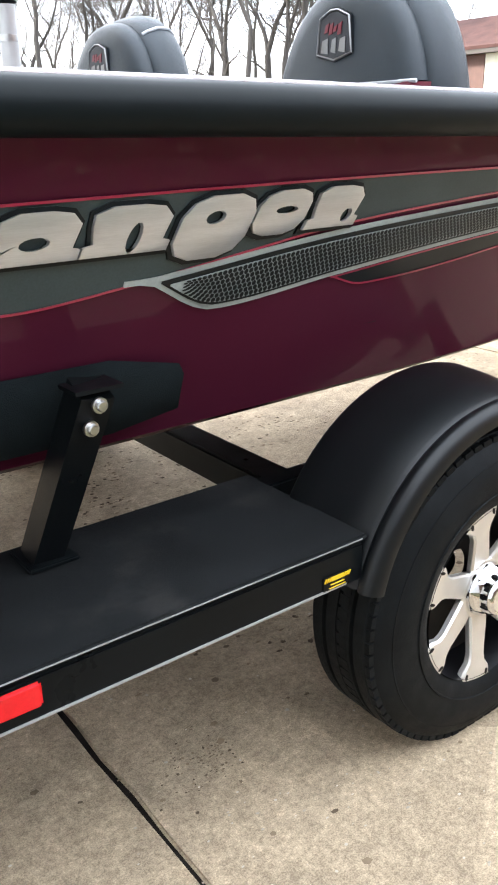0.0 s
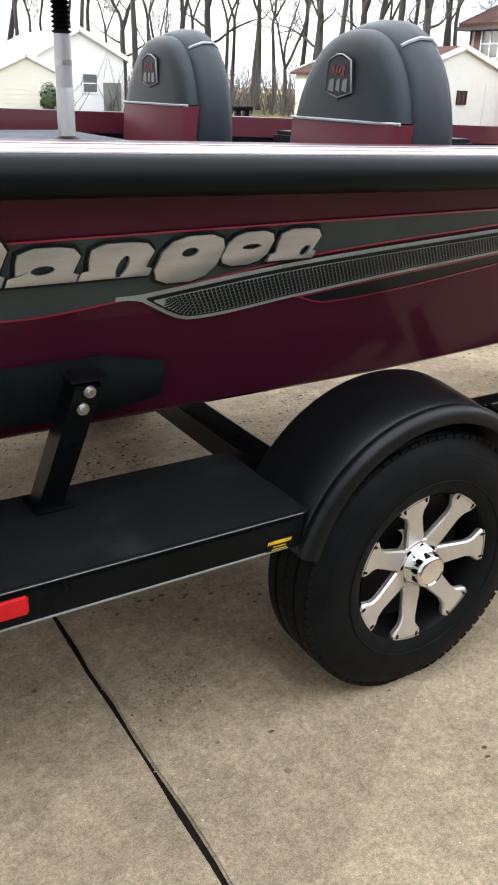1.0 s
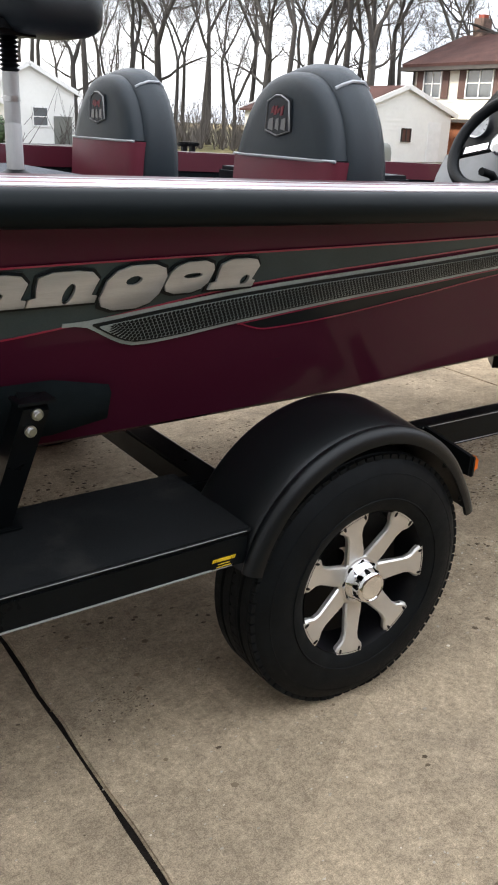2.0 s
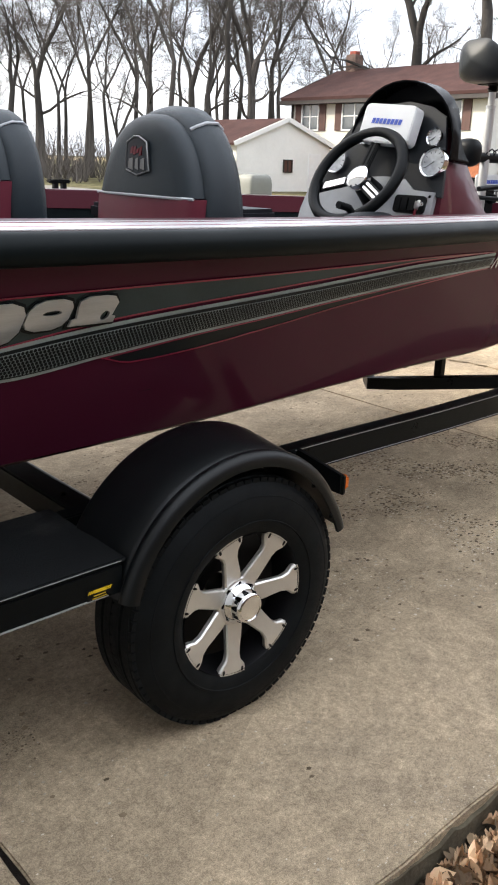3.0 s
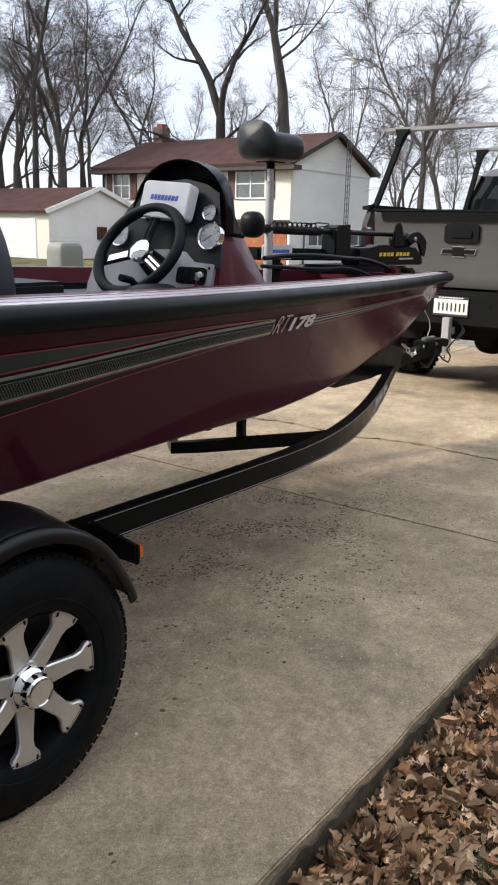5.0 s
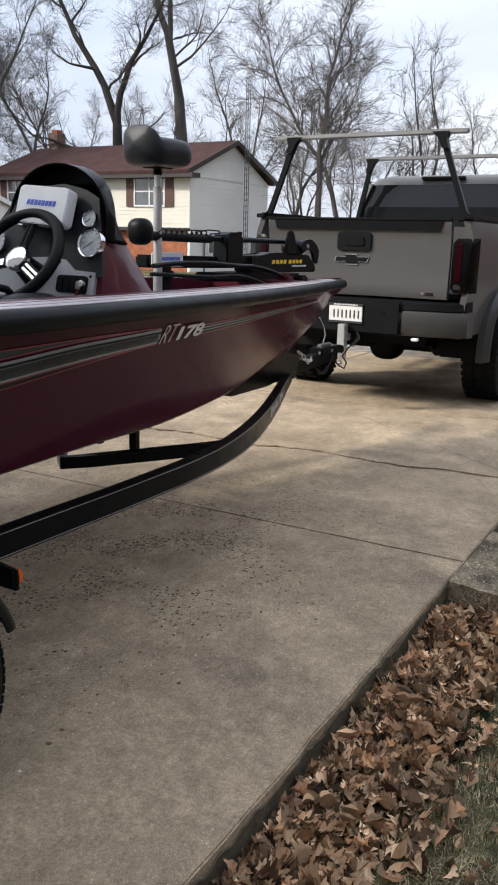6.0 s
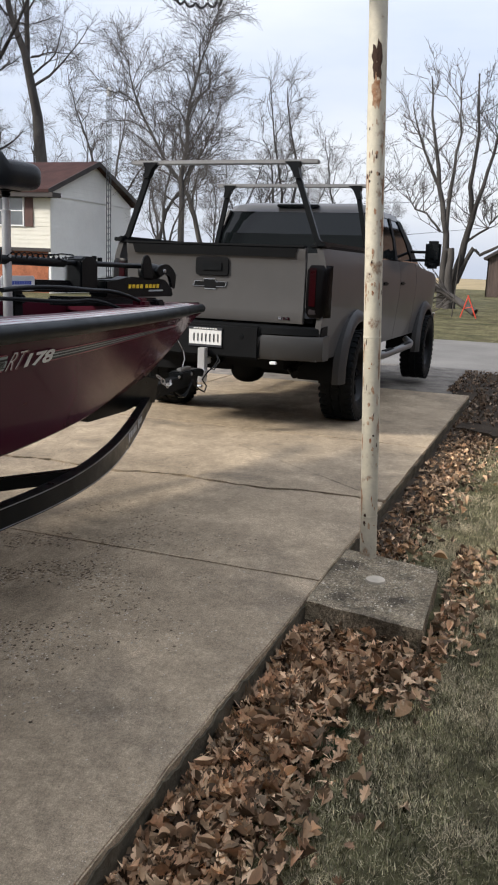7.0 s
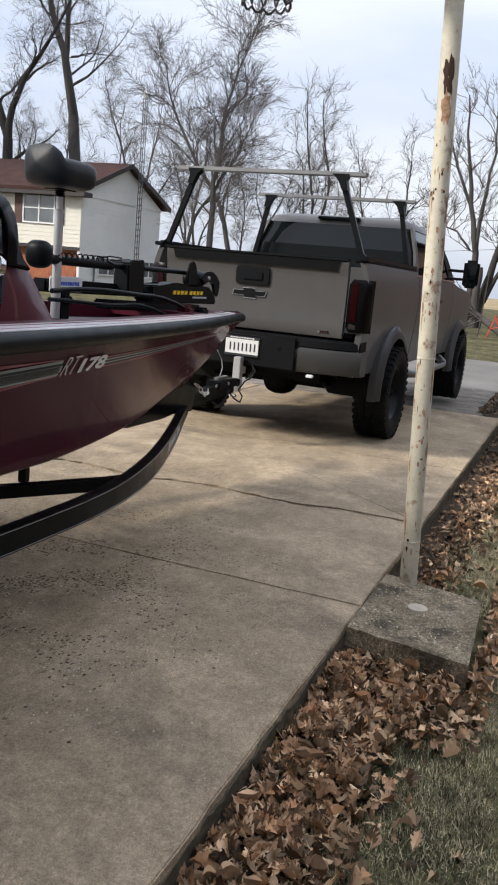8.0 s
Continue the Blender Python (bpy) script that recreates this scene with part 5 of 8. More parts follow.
# steering wheel
swc = Vector((1.065, 0.700, 1.325))
ax = Vector((-1, 0, 0.70)).normalized()
u_ = Vector((0, -1, 0))
v_ = ax.cross(u_)
sm = Matrix(((u_.x, v_.x, ax.x, swc.x), (u_.y, v_.y, ax.y, swc.y), (u_.z, v_.z, ax.z, swc.z), (0, 0, 0, 1)))
def on_wheel(bm):
    bm.transform(sm)
    return bm


ringp = [(0.178 + 0.0205 * math.cos(radians(a)), 0.0195 * math.sin(radians(a))) for a in range(0, 360, 30)]
wheel_s = part("steering_wheel", on_wheel(lathe(bmesh.new(), ringp, None, 56, closed=True)), "black_plastic", console, "black padded steering wheel", smooth=60)
part("wheel_hub", on_wheel(lathe(bmesh.new(), [(0, 0.010), (0.030, 0.008), (0.043, 0.0), (0.046, -0.012), (0.040, -0.03), (0, -0.03)], None, 32)), "chrome", wheel_s, "chrome hub cap")
for a in (92, 196, -30):
    t = Euler((0, 0, radians(a))).to_matrix().to_4x4()
    part("wheel_spoke", on_wheel(one_box(0.04, 0.178, -0.021, 0.021, -0.022, -0.010, t, bevel=0.004)), "black_plastic", wheel_s)
    for d, hw_ in (((0.0, 0.014),) if a == 196 else ((-0.0085, 0.0045), (0.0085, 0.0045))):
        part("spoke_inlay", on_wheel(one_box(0.055, 0.15, d - hw_, d + hw_, -0.0105, -0.007, t, bevel=0.001)), "chrome" if a != 92 else "truck_dark", wheel_s)
part("steering_column", on_wheel(lathe(bmesh.new(), [(0, -0.03), (0.035, -0.03), (0.05, -0.13), (0, -0.13)], None, 24)), "black_plastic", wheel_s)

throttle = thing("throttle_control", (0.95, 0.55, 0.86), "charcoal throttle control with a short lever beside the helm", "throttle")
part("throttle_box", lens_shape(0.24, 0.09, 0.10, Matrix.Translation((0.97, 0.55, 1.165)), 3.2), "dash", throttle, smooth=60)
part("throttle_lever", tube(bmesh.new(), [(0.96, 0.60, 1.19), (0.93, 0.61, 1.225), (0.88, 0.61, 1.235)], 0.013, 8), "black_plastic", throttle, smooth=60)
part("throttle_post", one_box(0.93, 0.98, 0.53, 0.57, 0.86, 1.12, bevel=0.006), "dash", throttle)

# ---------------------------------------------------------------- bow: trolling motor, second display, foot pedal
motor = thing("trolling_motor", (3.2, MID, 1.12), "black bow-mount trolling motor folded flat on the deck", "trolling motor")
XZ = lambda y: Matrix(((1, 0, 0, 0), (0, 0, 1, y), (0, 1, 0, 0), (0, 0, 0, 1)))
part("shaft", tube(bmesh.new(), [(2.30, MID, 1.415), (2.9, MID, 1.408), (3.9, MID, 1.400)], 0.016, 12), "black_plastic", motor)
part("shaft_sleeve", tube(bmesh.new(), [(2.34, MID, 1.412), (2.95, MID, 1.404)], 0.024, 12), "black_plastic", motor)
part("coil_cord", tube(bmesh.new(), [(2.42, MID - 0.03, 1.43)] + [(2.45 + 0.012 * k, MID - 0.03 + 0.014 * math.cos(k * 1.6), 1.436 + 0.014 * math.sin(k * 1.6)) for k in range(36)] + [(2.95, MID - 0.03, 1.41)], 0.004, 6), "black_plastic", motor)
part("wire_loop", tube(bmesh.new(), [(2.80, MID, 1.435), (2.90, MID - 0.02, 1.452), (3.02, MID - 0.02, 1.449), (3.06, MID, 1.437), (2.98, MID + 0.02, 1.430)], 0.004, 6), "black_plastic", motor)
part("control_head", lens_shape(0.11, 0.12, 0.13, Matrix.Translation((2.31, MID, 1.43)), 2.7), "black_plastic", motor, "black control head", smooth=60)
part("shaft_clamp", prism(bmesh.new(), [(3.06, 1.25), (3.24, 1.25), (3.24, 1.42), (3.20, 1.445), (3.10, 1.445), (3.06, 1.425)], 0.10, XZ(MID - 0.05)), "black_plastic", motor, bevel=0.008)
part("clamp_knob", lathe(bmesh.new(), [(0, 0.02), (0.014, 0.02), (0.016, 0.0), (0, 0)], Matrix.Translation((3.28, MID, 1.43)), 12), "black_plastic", motor)
part("mount_arm", bar(bmesh.new(), [(2.45, MID + 0.10, 1.285), (3.1, MID + 0.06, 1.275), (3.9, MID, 1.265)], 0.09, 0.065), "black_plastic", motor, bevel=0.01)
part("mount_base", bar(bmesh.new(), [(2.9, MID, 1.20), (3.5, MID, 1.185), (3.98, MID, 1.175)], 0.14, 0.05), "black_plastic", motor, bevel=0.01)
plate = part("mount_plate", prism(bmesh.new(), [(3.30, 1.215), (4.22, 1.205), (4.19, 1.262), (4.10, 1.318), (3.62, 1.335), (3.55, 1.320), (3.30, 1.315)], 0.12, XZ(MID - 0.07)), "black_plastic", motor, "black mount cover with yellow lettering bars", bevel=0.01)
for k in range(8):
    x = 3.56 + 0.052 * k + (0.02 if k > 3 else 0)
    part("name_bar", prism(bmesh.new(), [(x, 1.266), (x + 0.034, 1.265), (x + 0.042, 1.288), (x + 0.008, 1.289)], 0.003, XZ(MID - 0.0735)), "yellow", plate)
for k in range(7):
    x = 3.84 + 0.030 * k
    part("name_bar", one_box(x, x + 0.022, MID - 0.0735, MID - 0.0695, 1.243, 1.254), "piping", plate)
part("pod", lens_shape(0.26, 0.10, 0.115, Matrix.Translation((3.99, MID, 1.365)), 2.6), "black_plastic", motor, "black motor pod", smooth=60)
fin = [(3.84 + 0.062 * math.cos(radians(a)), 1.405 + 0.070 * math.sin(radians(a))) for a in range(0, 181, 20)] + [(3.785, 1.30), (3.93, 1.30)]
part("propeller_blade", prism(bmesh.new(), fin, 0.016, XZ(MID - 0.06)), "black_plastic", motor, bevel=0.005)
outer = [(4.10 + 0.165 * math.cos(radians(a)), 1.325 + 0.095 * math.sin(radians(a))) for a in range(150, -31, -15)]
inner = [(4.10 + 0.085 * math.cos(radians(a)), 1.300 + 0.060 * math.sin(radians(a))) for a in range(-10, 151, 20)]
part("propeller_blade", prism(bmesh.new(), outer + [(4.245, 1.255), (4.20, 1.265)] + inner, 0.020, XZ(MID - 0.065)), "black_plastic", motor, bevel=0.005)
part("propeller_nut", lathe(bmesh.new(), [(0, 0.012), (0.012, 0.010), (0.014, 0), (0, 0)], Matrix.Translation((4.07, MID - 0.066, 1.375)) @ Euler((radians(90), 0, 0)).to_matrix().to_4x4(), 10), "bolt", motor)
part("propeller_pin", tube(bmesh.new(), [(4.25, MID - 0.05, 1.35), (4.30, MID - 0.05, 1.349)], 0.004, 6), "black_plastic", motor)

bow_display = thing("bow_sonar_display", (2.60, 1.14, 1.10), "white-covered sonar display on a bracket at the bow", "sonar display")
part("cover", one_box(2.46, 2.74, 1.134, 1.150, 1.255, 1.332, bevel=0.006), "white_plastic", bow_display)
part("bracket", one_box(2.56, 2.64, 1.14, 1.16, 1.10, 1.27, bevel=0.006), "black_plastic", bow_display)
for k in range(8):
    part("cover_mark", one_box(2.54 + 0.021 * k, 2.556 + 0.021 * k, 1.1325, 1.1345, 1.288, 1.306), "blue_mark", bow_display)
part("tilt_knob", lathe(bmesh.new(), [(0, 0.03), (0.022, 0.028), (0.026, 0.0), (0, 0)], Matrix.Translation((2.60, 1.14, 1.215)) @ Euler((radians(90), 0, 0)).to_matrix().to_4x4(), 14), "black_plastic", bow_display)

pedal = thing("foot_pedal", (2.75, 0.72, 1.10), "grey ribbed foot pedal of the trolling motor", "foot pedal")
part("pedal_base", one_box(2.66, 2.98, 0.66, 0.82, 1.10, 1.135, bevel=0.008), "black_plastic", pedal)
part("pedal_plate", one_box(2.67, 2.96, 0.67, 0.81, 1.135, 1.165, Matrix.Translation((0, 0, 0.0)), bevel=0.012), "box_grey", pedal)
for k in range(6):
    part("pedal_rib", one_box(2.70 + 0.042 * k, 2.712 + 0.042 * k, 0.68, 0.80, 1.164, 1.172), "black_plastic", pedal)
for k, (z0, r_) in enumerate(((1.27, 0.012), (1.22, 0.010))):
    cable = thing("steering_cable", (2.7, 0.9, 1.15), "thick black steering cable looping over the bow deck", "cable", "bow cables")
    pts = [(2.25 + 0.1 * i, 0.98 - 0.006 * i + 0.015 * math.sin(i * 0.9 + k), z0 + 0.012 * math.sin(i * 0.5 + k * 2) - 0.012 * max(0, i - 9 + 2 * k) ** 1.6) for i in range(14)]
    part("cable_run", tube(bmesh.new(), pts, r_, 8), "black_plastic", cable, smooth=60)
cleat = thing("bow_strap", (3.55, 0.93, 1.13), "dark red strap and plastic clip on the bow deck", "strap")
part("strap_webbing", one_box(3.44, 3.54, 0.86, 0.94, 1.14, 1.215, bevel=0.02), "maroon_deck", cleat)
part("strap_clip", one_box(3.64, 3.74, 0.86, 0.92, 1.15, 1.20, bevel=0.012), "black_plastic", cleat)

# ---------------------------------------------------------------- pickup truck
TRUCK = pose(5.66, 1.355, 0.0, 0, 0, -1.0)
truck = thing("pickup_truck", TRUCK, "grey-brown crew-cab pickup truck with a bed rack, parked", "pickup truck")
AX_R, AX_F, WR = 1.20, 5.05, 0.44


def tp(name, bm, material, parent=None, label="", **k):
    return part(name, bm, material, parent or truck, label, local=True, **k)


half_w = curve([0.55, 0.80, 1.05, 1.30, 1.42, 1.52, 1.62], [0.935, 0.962, 0.988, 1.006, 1.0, 0.982, 0.945])


def low_edge(x):
    """The lower edge of the body side, with its wheel arches."""
    z = 0.66
    for ax in (AX_R, AX_F):
        d = x - ax
        if abs(d) < 0.54:
            z = max(z, 0.47 + math.sqrt(0.54 ** 2 - d * d))
    return z


def side_panel(x0, x1, top, s, name, n, label=""):
    rows = []
    for x in frange(x0, x1, n):
        lo, hi = low_edge(x), top(x)
        zs = frange(lo, hi, 9)
        pinch = 1.0 - 0.05 * max(0.0, (x - 5.4) / 0.7) ** 2
        rows.append([(x, s * half_w(z) * pinch, z) for z in zs] + [(x, s * (half_w(z) * pinch - 0.05), z) for z in zs[::-1]])
    return tp(name, loft(bmesh.new(), rows), "truck_paint", label=label, smooth=40)


hood = curve([4.2, 4.7, 5.65, 6.05], [1.56, 1.50, 1.44, 1.36])
for s in (-1, 1):
    side_panel(0.06, 2.10, lambda x: 1.60, s, "bed_side", 40, "grey-brown bed side with flared arch")
    side_panel(2.125, 3.17, lambda x: 1.56, s, "rear_door", 14)
    side_panel(3.185, 4.20, lambda x: 1.56, s, "front_door", 14)
    side_panel(4.215, 6.05, lambda x: hood(x), s, "front_fender", 34)
    for ax in (AX_R, AX_F):
        rows = []
        for a in frange(-6, 186, 30):
            c, sn = math.cos(radians(a)), math.sin(radians(a))
            rows.append([(ax + r * c, s * y, 0.47 + r * sn) for r, y in ((0.49, 0.97), (0.49, 1.050), (0.52, 1.056), (0.555, 1.044), (0.60, 1.008), (0.60, 0.95))])
        tp("arch_flare", loft(bmesh.new(), rows), "truck_paint_dimmed", smooth=50)
    # tail lamp
    def lamp_rings(x_in, y_in, y_out, z0, z1, grow):
        rings = []
        for f in (0.0, 0.03, 0.10, 0.5, 0.90, 0.97, 1.0):
            z = z0 + (z1 - z0) * f
            pull = 0.030 * max(0.0, abs(f - 0.5) * 2 - 0.78) / 0.22
            rings.append([(x, s * y, z) for x, y in ((x_in - grow + pull * 0.4, y_in + pull), (x_in - grow + pull * 0.4, y_out - 0.05 - pull), (x_in + 0.03 + pull * 0.3, y_out - 0.014 - pull * 0.6), (x_in + 0.10, y_out + grow * 0.4 - pull * 0.5), (0.165, y_out + 0.006), (0.165, y_in))])
        return rings
    t = tp("tail_lamp", loft(bmesh.new(), lamp_rings(0.030, 0.845, 1.022, 1.03, 1.462, 0.004)), "tail_smoke", label="smoked tail lamp with a dark red lens", smooth=50)
    tp("red_lens", loft(bmesh.new(), [[(x, s * y, z) for x, y in ((0.020, 0.862), (0.020, 0.935), (0.075, 0.945), (0.075, 0.862))] for z in (1.115, 1.435)]), "tail_red", t, bevel=0.010)
    tp("clear_lens", loft(bmesh.new(), [[(x, s * y, z) for x, y in ((0.020, 0.87), (0.022, 0.935), (0.075, 0.945), (0.075, 0.87))] for z in (1.055, 1.10)]), "lens_clear", t, bevel=0.006)
    # bed rail cap, step bar, door handles
    tp("bed_rail_cap", one_box(0.05, 2.10, *sorted((s * 0.85, s * 0.955)), 1.595, 1.625, bevel=0.01), "truck_dark")
    tp("step_bar", tube(bmesh.new(), [(1.95, s * 0.92, 0.60), (2.05, s * 1.00, 0.555), (2.3, s * 1.03, 0.54), (3.9, s * 1.03, 0.54), (4.12, s * 1.0, 0.555), (4.2, s * 0.92, 0.60)], 0.042, 12), "mill_aluminium", label="dull silver tubular step bar")
    for x in (2.62, 3.70):
        tp("step_pad", one_box(x - 0.22, x + 0.22, *sorted((s * 1.0, s * 1.06)), 0.578, 0.588, bevel=0.004), "truck_dark")
    for x in (2.35, 3.30):
        tp("door_handle", one_box(x - 0.11, x + 0.11, *sorted((s * 0.985, s * 1.02)), 1.29, 1.33, bevel=0.012), "truck_dark")
    # mirror
    m_ = tp("mirror", one_box(4.10, 4.20, *sorted((s * 1.10, s * 1.29)), 1.50, 1.84, bevel=0.035), "black_plastic", label="black towing mirror")
    tp("mirror_glass", one_box(4.092, 4.101, *sorted((s * 1.12, s * 1.27)), 1.60, 1.80, bevel=0.003), "glass_dark", m_)
    tp("mirror_glass", one_box(4.092, 4.101, *sorted((s * 1.12, s * 1.27)), 1.52, 1.585, bevel=0.003), "glass_dark", m_)
    for z in (1.60, 1.70):
        tp("mirror_arm", tube(bmesh.new(), [(4.15, s * 0.90, z), (4.15, s * 1.12, z)], 0.018, 8), "black_plastic", m_)

# bed, tailgate, bumper
tp("bed_floor", one_box(0.08, 2.08, -0.9, 0.9, 0.98, 1.02), "truck_dark")
tp("bed_front", one_box(2.06, 2.11, -0.94, 0.94, 1.0, 1.60), "truck_paint")
gate = bmesh.new()
rows = []
for y in frange(-0.832, 0.832, 22):
    prof = [(0.06, 0.965), (0.008, 0.975), (-0.004, 1.02), (0.004, 1.08), (0.010, 1.24), (0.010, 1.45), (0.004, 1.50), (-0.008, 1.53), (-0.010, 1.585), (0.005, 1.60), (0.06, 1.60)]
    rows.append([(x, y, z) for x, z in prof])
loft(gate, rows)
gate_ob = tp("tailgate", gate, "truck_paint", label="grey-brown tailgate with black top spoiler", smooth=45)
tp("gate_spoiler", loft(bmesh.new(), [[(x, y * s_, z) for x, z, s_ in ((-0.014, 1.515, 0.97), (-0.022, 1.590, 1.0), (-0.004, 1.593, 1.0), (0.002, 1.515, 0.97))] for y in frange(-0.765, 0.765, 6)]), "truck_dark", gate_ob, smooth=40)
tp("gate_cap", one_box(-0.018, 0.06, -0.83, 0.83, 1.592, 1.616, bevel=0.008), "truck_dark", gate_ob)
h_ = tp("gate_handle", prism(bmesh.new(), [(y, z) for y, z in rounded(0.31, 0.155, 0.03)], 0.016, Matrix(((0, 0, -1, 0.006), (-1, 0, 0, 0.0), (0, 1, 0, 1.42), (0, 0, 0, 1)))), "truck_dark", gate_ob, bevel=0.004)
tp("handle_lever", prism(bmesh.new(), rounded(0.19, 0.07, 0.015), 0.012, Matrix(((0, 0, -1, -0.008), (-1, 0, 0, 0.0), (0, 1, 0, 1.42), (0, 0, 0, 1)))), "black_plastic", h_, bevel=0.004)
cross = [(-0.16, -0.022), (-0.055, -0.022), (-0.048, -0.045), (0.062, -0.045), (0.055, -0.022), (0.145, -0.022), (0.16, 0.022), (0.055, 0.022), (0.048, 0.045), (-0.062, 0.045), (-0.055, 0.022), (-0.145, 0.022)]
e_ = tp("emblem_rim", prism(bmesh.new(), cross, 0.008, Matrix(((0, 0, -1, 0.008), (-1, 0, 0, 0.02), (0, 1, 0, 1.272), (0, 0, 0, 1)))), "chrome", gate_ob)
tp("emblem_field", prism(bmesh.new(), [(x * 0.95, y * 0.86) for x, y in cross], 0.004, Matrix(((0, 0, -1, -0.0005), (-1, 0, 0, 0.02), (0, 1, 0, 1.272), (0, 0, 0, 1)))), "truck_dark", e_)
for k in range(3):
    tp("trim_bar", one_box(-0.006, -0.002, -0.72 + 0.035 * k, -0.692 + 0.035 * k, 1.005, 1.025), "chrome", gate_ob)

bumper = tp("rear_bumper", loft(bmesh.new(), [[(x + 0.16 * (abs(y) / 1.0) ** 4, y, z) for x, z in ((0.10, 0.66), (-0.06, 0.665), (-0.085, 0.70), (-0.088, 0.85), (-0.075, 0.872), (0.10, 0.875))] for y in frange(-1.0, 1.0, 26)]), "truck_paint_dimmed", label="body-coloured rear bumper with a black centre step", smooth=35)
tp("bumper_step", one_box(-0.098, 0.0, -0.49, 0.49, 0.655, 0.945, bevel=0.02), "truck_dark", bumper)
tp("bumper_top_pad", loft(bmesh.new(), [[(x + 0.16 * (abs(y) / 1.0) ** 4, y, z) for x, z in ((0.10, 0.868), (-0.066, 0.868), (-0.084, 0.882), (-0.078, 0.935), (-0.05, 0.952), (0.10, 0.955))] for y in frange(-0.985, 0.985, 26)]), "truck_dark", bumper, smooth=35)
for s in (-1, 1):
    tp("tow_hook", one_box(-0.10, -0.06, s * 0.62 - 0.03, s * 0.62 + 0.03, 0.63, 0.655, bevel=0.006), "white_plastic", bumper)
    tp("parking_sensor", lathe(bmesh.new(), [(0, 0.004), (0.02, 0.003), (0.022, 0), (0, 0)], Matrix.Translation((-0.098, s * 0.33, 0.845)) @ Euler((0, radians(-90), 0)).to_matrix().to_4x4(), 14), "black_plastic", bumper)
plate_ = tp("number_plate", one_box(-0.112, -0.1, -0.153, 0.153, 0.752, 0.902, bevel=0.003), "plate_white", bumper, "white number plate in a black dealer frame")
tp("plate_frame", one_box(-0.113, -0.1115, -0.158, 0.158, 0.884, 0.908), "ink", plate_)
tp("plate_frame", one_box(-0.113, -0.1115, -0.158, 0.158, 0.742, 0.760), "ink", plate_)
for k in range(7):
    tp("plate_bar", one_box(-0.1145, -0.1115, -0.126 + 0.0375 * k, -0.114 + 0.0375 * k, 0.785, 0.852), "ink", plate_)
for k in range(9):
    tp("frame_bar", one_box(-0.1145, -0.1125, -0.11 + 0.025 * k, -0.092 + 0.025 * k, 0.891, 0.901), "plate_white", plate_)

# hitch
tp("receiver", one_box(-0.04, 0.5, -0.04, 0.04, 0.58, 0.66, bevel=0.005), "truck_dark")
hitch = tp("ball_mount", one_box(-0.185, -0.115, -0.033, 0.033, 0.47, 0.735, bevel=0.005), "aluminium", label="raw aluminium drop hitch ball mount")
tp("hitch_shank", one_box(-0.13, 0.0, -0.028, 0.028, 0.59, 0.65, bevel=0.004), "aluminium", hitch)
tp("hitch_block", lathe(bmesh.new(), [(0, 0.445), (0.052, 0.445), (0.054, 0.452), (0.054, 0.535), (0.05, 0.545), (0, 0.545)], Matrix.Translation((-0.185, 0, 0)), 20), "aluminium", hitch)
tp("hitch_ball", lens_shape(0.055, 0.055, 0.055, Matrix.Translation((-0.20, 0, 0.40)), 2.0), "chrome", hitch, smooth=80)
tp("hitch_stem", lathe(bmesh.new(), [(0.0, 0.415), (0.014, 0.415), (0.02, 0.445), (0.0, 0.445)], Matrix.Translation((-0.20, 0, 0)), 16), "chrome", hitch)
for k in range(2):
    tp("hitch_wire", tube(bmesh.new(), [(-0.08 - 0.01 * k, -0.10, 0.68), (-0.12, -0.13 - 0.02 * k, 0.63), (-0.15, -0.11, 0.58 - 0.03 * k), (-0.13, -0.07, 0.56)], 0.006, 6), "black_plastic", hitch)

# underbody
tp("chassis", one_box(0.2, 5.6, -0.62, 0.62, 0.56, 0.74), "truck_dark")
tp("rear_axle", tube(bmesh.new(), [(AX_R, -0.9, WR), (AX_R, 0.9, WR)], 0.05, 12), "truck_dark")
tp("differential", lens_shape(0.36, 0.34, 0.32, Matrix.Translation((AX_R, 0.1, WR)), 2.4), "truck_dark", smooth=60)
tp("exhaust", tube(bmesh.new(), [(0.9, -0.55, 0.58), (0.4, -0.62, 0.55), (0.22, -0.72, 0.52)], 0.035, 10), "truck_dark")
for s in (-1, 1):
    tp("leaf_spring", bar(bmesh.new(), [(0.55, s * 0.6, 0.62), (0.9, s * 0.6, 0.52), (1.22, s * 0.6, 0.50), (1.6, s * 0.6, 0.54), (1.9, s * 0.6, 0.62)], 0.07, 0.05), "truck_dark")
    for ax in (AX_R, AX_F):
        tp("wheel_well", loft(bmesh.new(), [[(ax + r * math.cos(radians(a)), s * y, 0.47 + r * math.sin(radians(a))) for r, y in ((0.50, 0.98), (0.50, 0.60), (0.53, 0.60), (0.53, 0.98))] for a in frange(-5, 185, 20)]), "truck_dark")

# cab


def cab_ring(z, x0, x1, w, r=0.08):
    return [(x0, -w + r, z), (x0 + r * 0.6, -w, z), (x1 - r, -w, z), (x1, -w + r * 1.5, z), (x1, w - r * 1.5, z), (x1 - r, w, z), (x0 + r * 0.6, w, z), (x0, w - r, z)]


tp("cab_glass", loft(bmesh.new(), [cab_ring(1.55, 2.125, 4.55, 0.935), cab_ring(1.80, 2.165, 4.18, 0.885), cab_ring(2.04, 2.25, 3.82, 0.805)]), "glass_dark", label="dark tinted cab glass", smooth=8)
tp("cab_roof", loft(bmesh.new(), [cab_ring(2.035, 2.245, 3.83, 0.815), cab_ring(2.10, 2.30, 3.74, 0.775), cab_ring(2.145, 2.45, 3.55, 0.66), cab_ring(2.16, 2.7, 3.3, 0.45)]), "truck_paint", smooth=60)
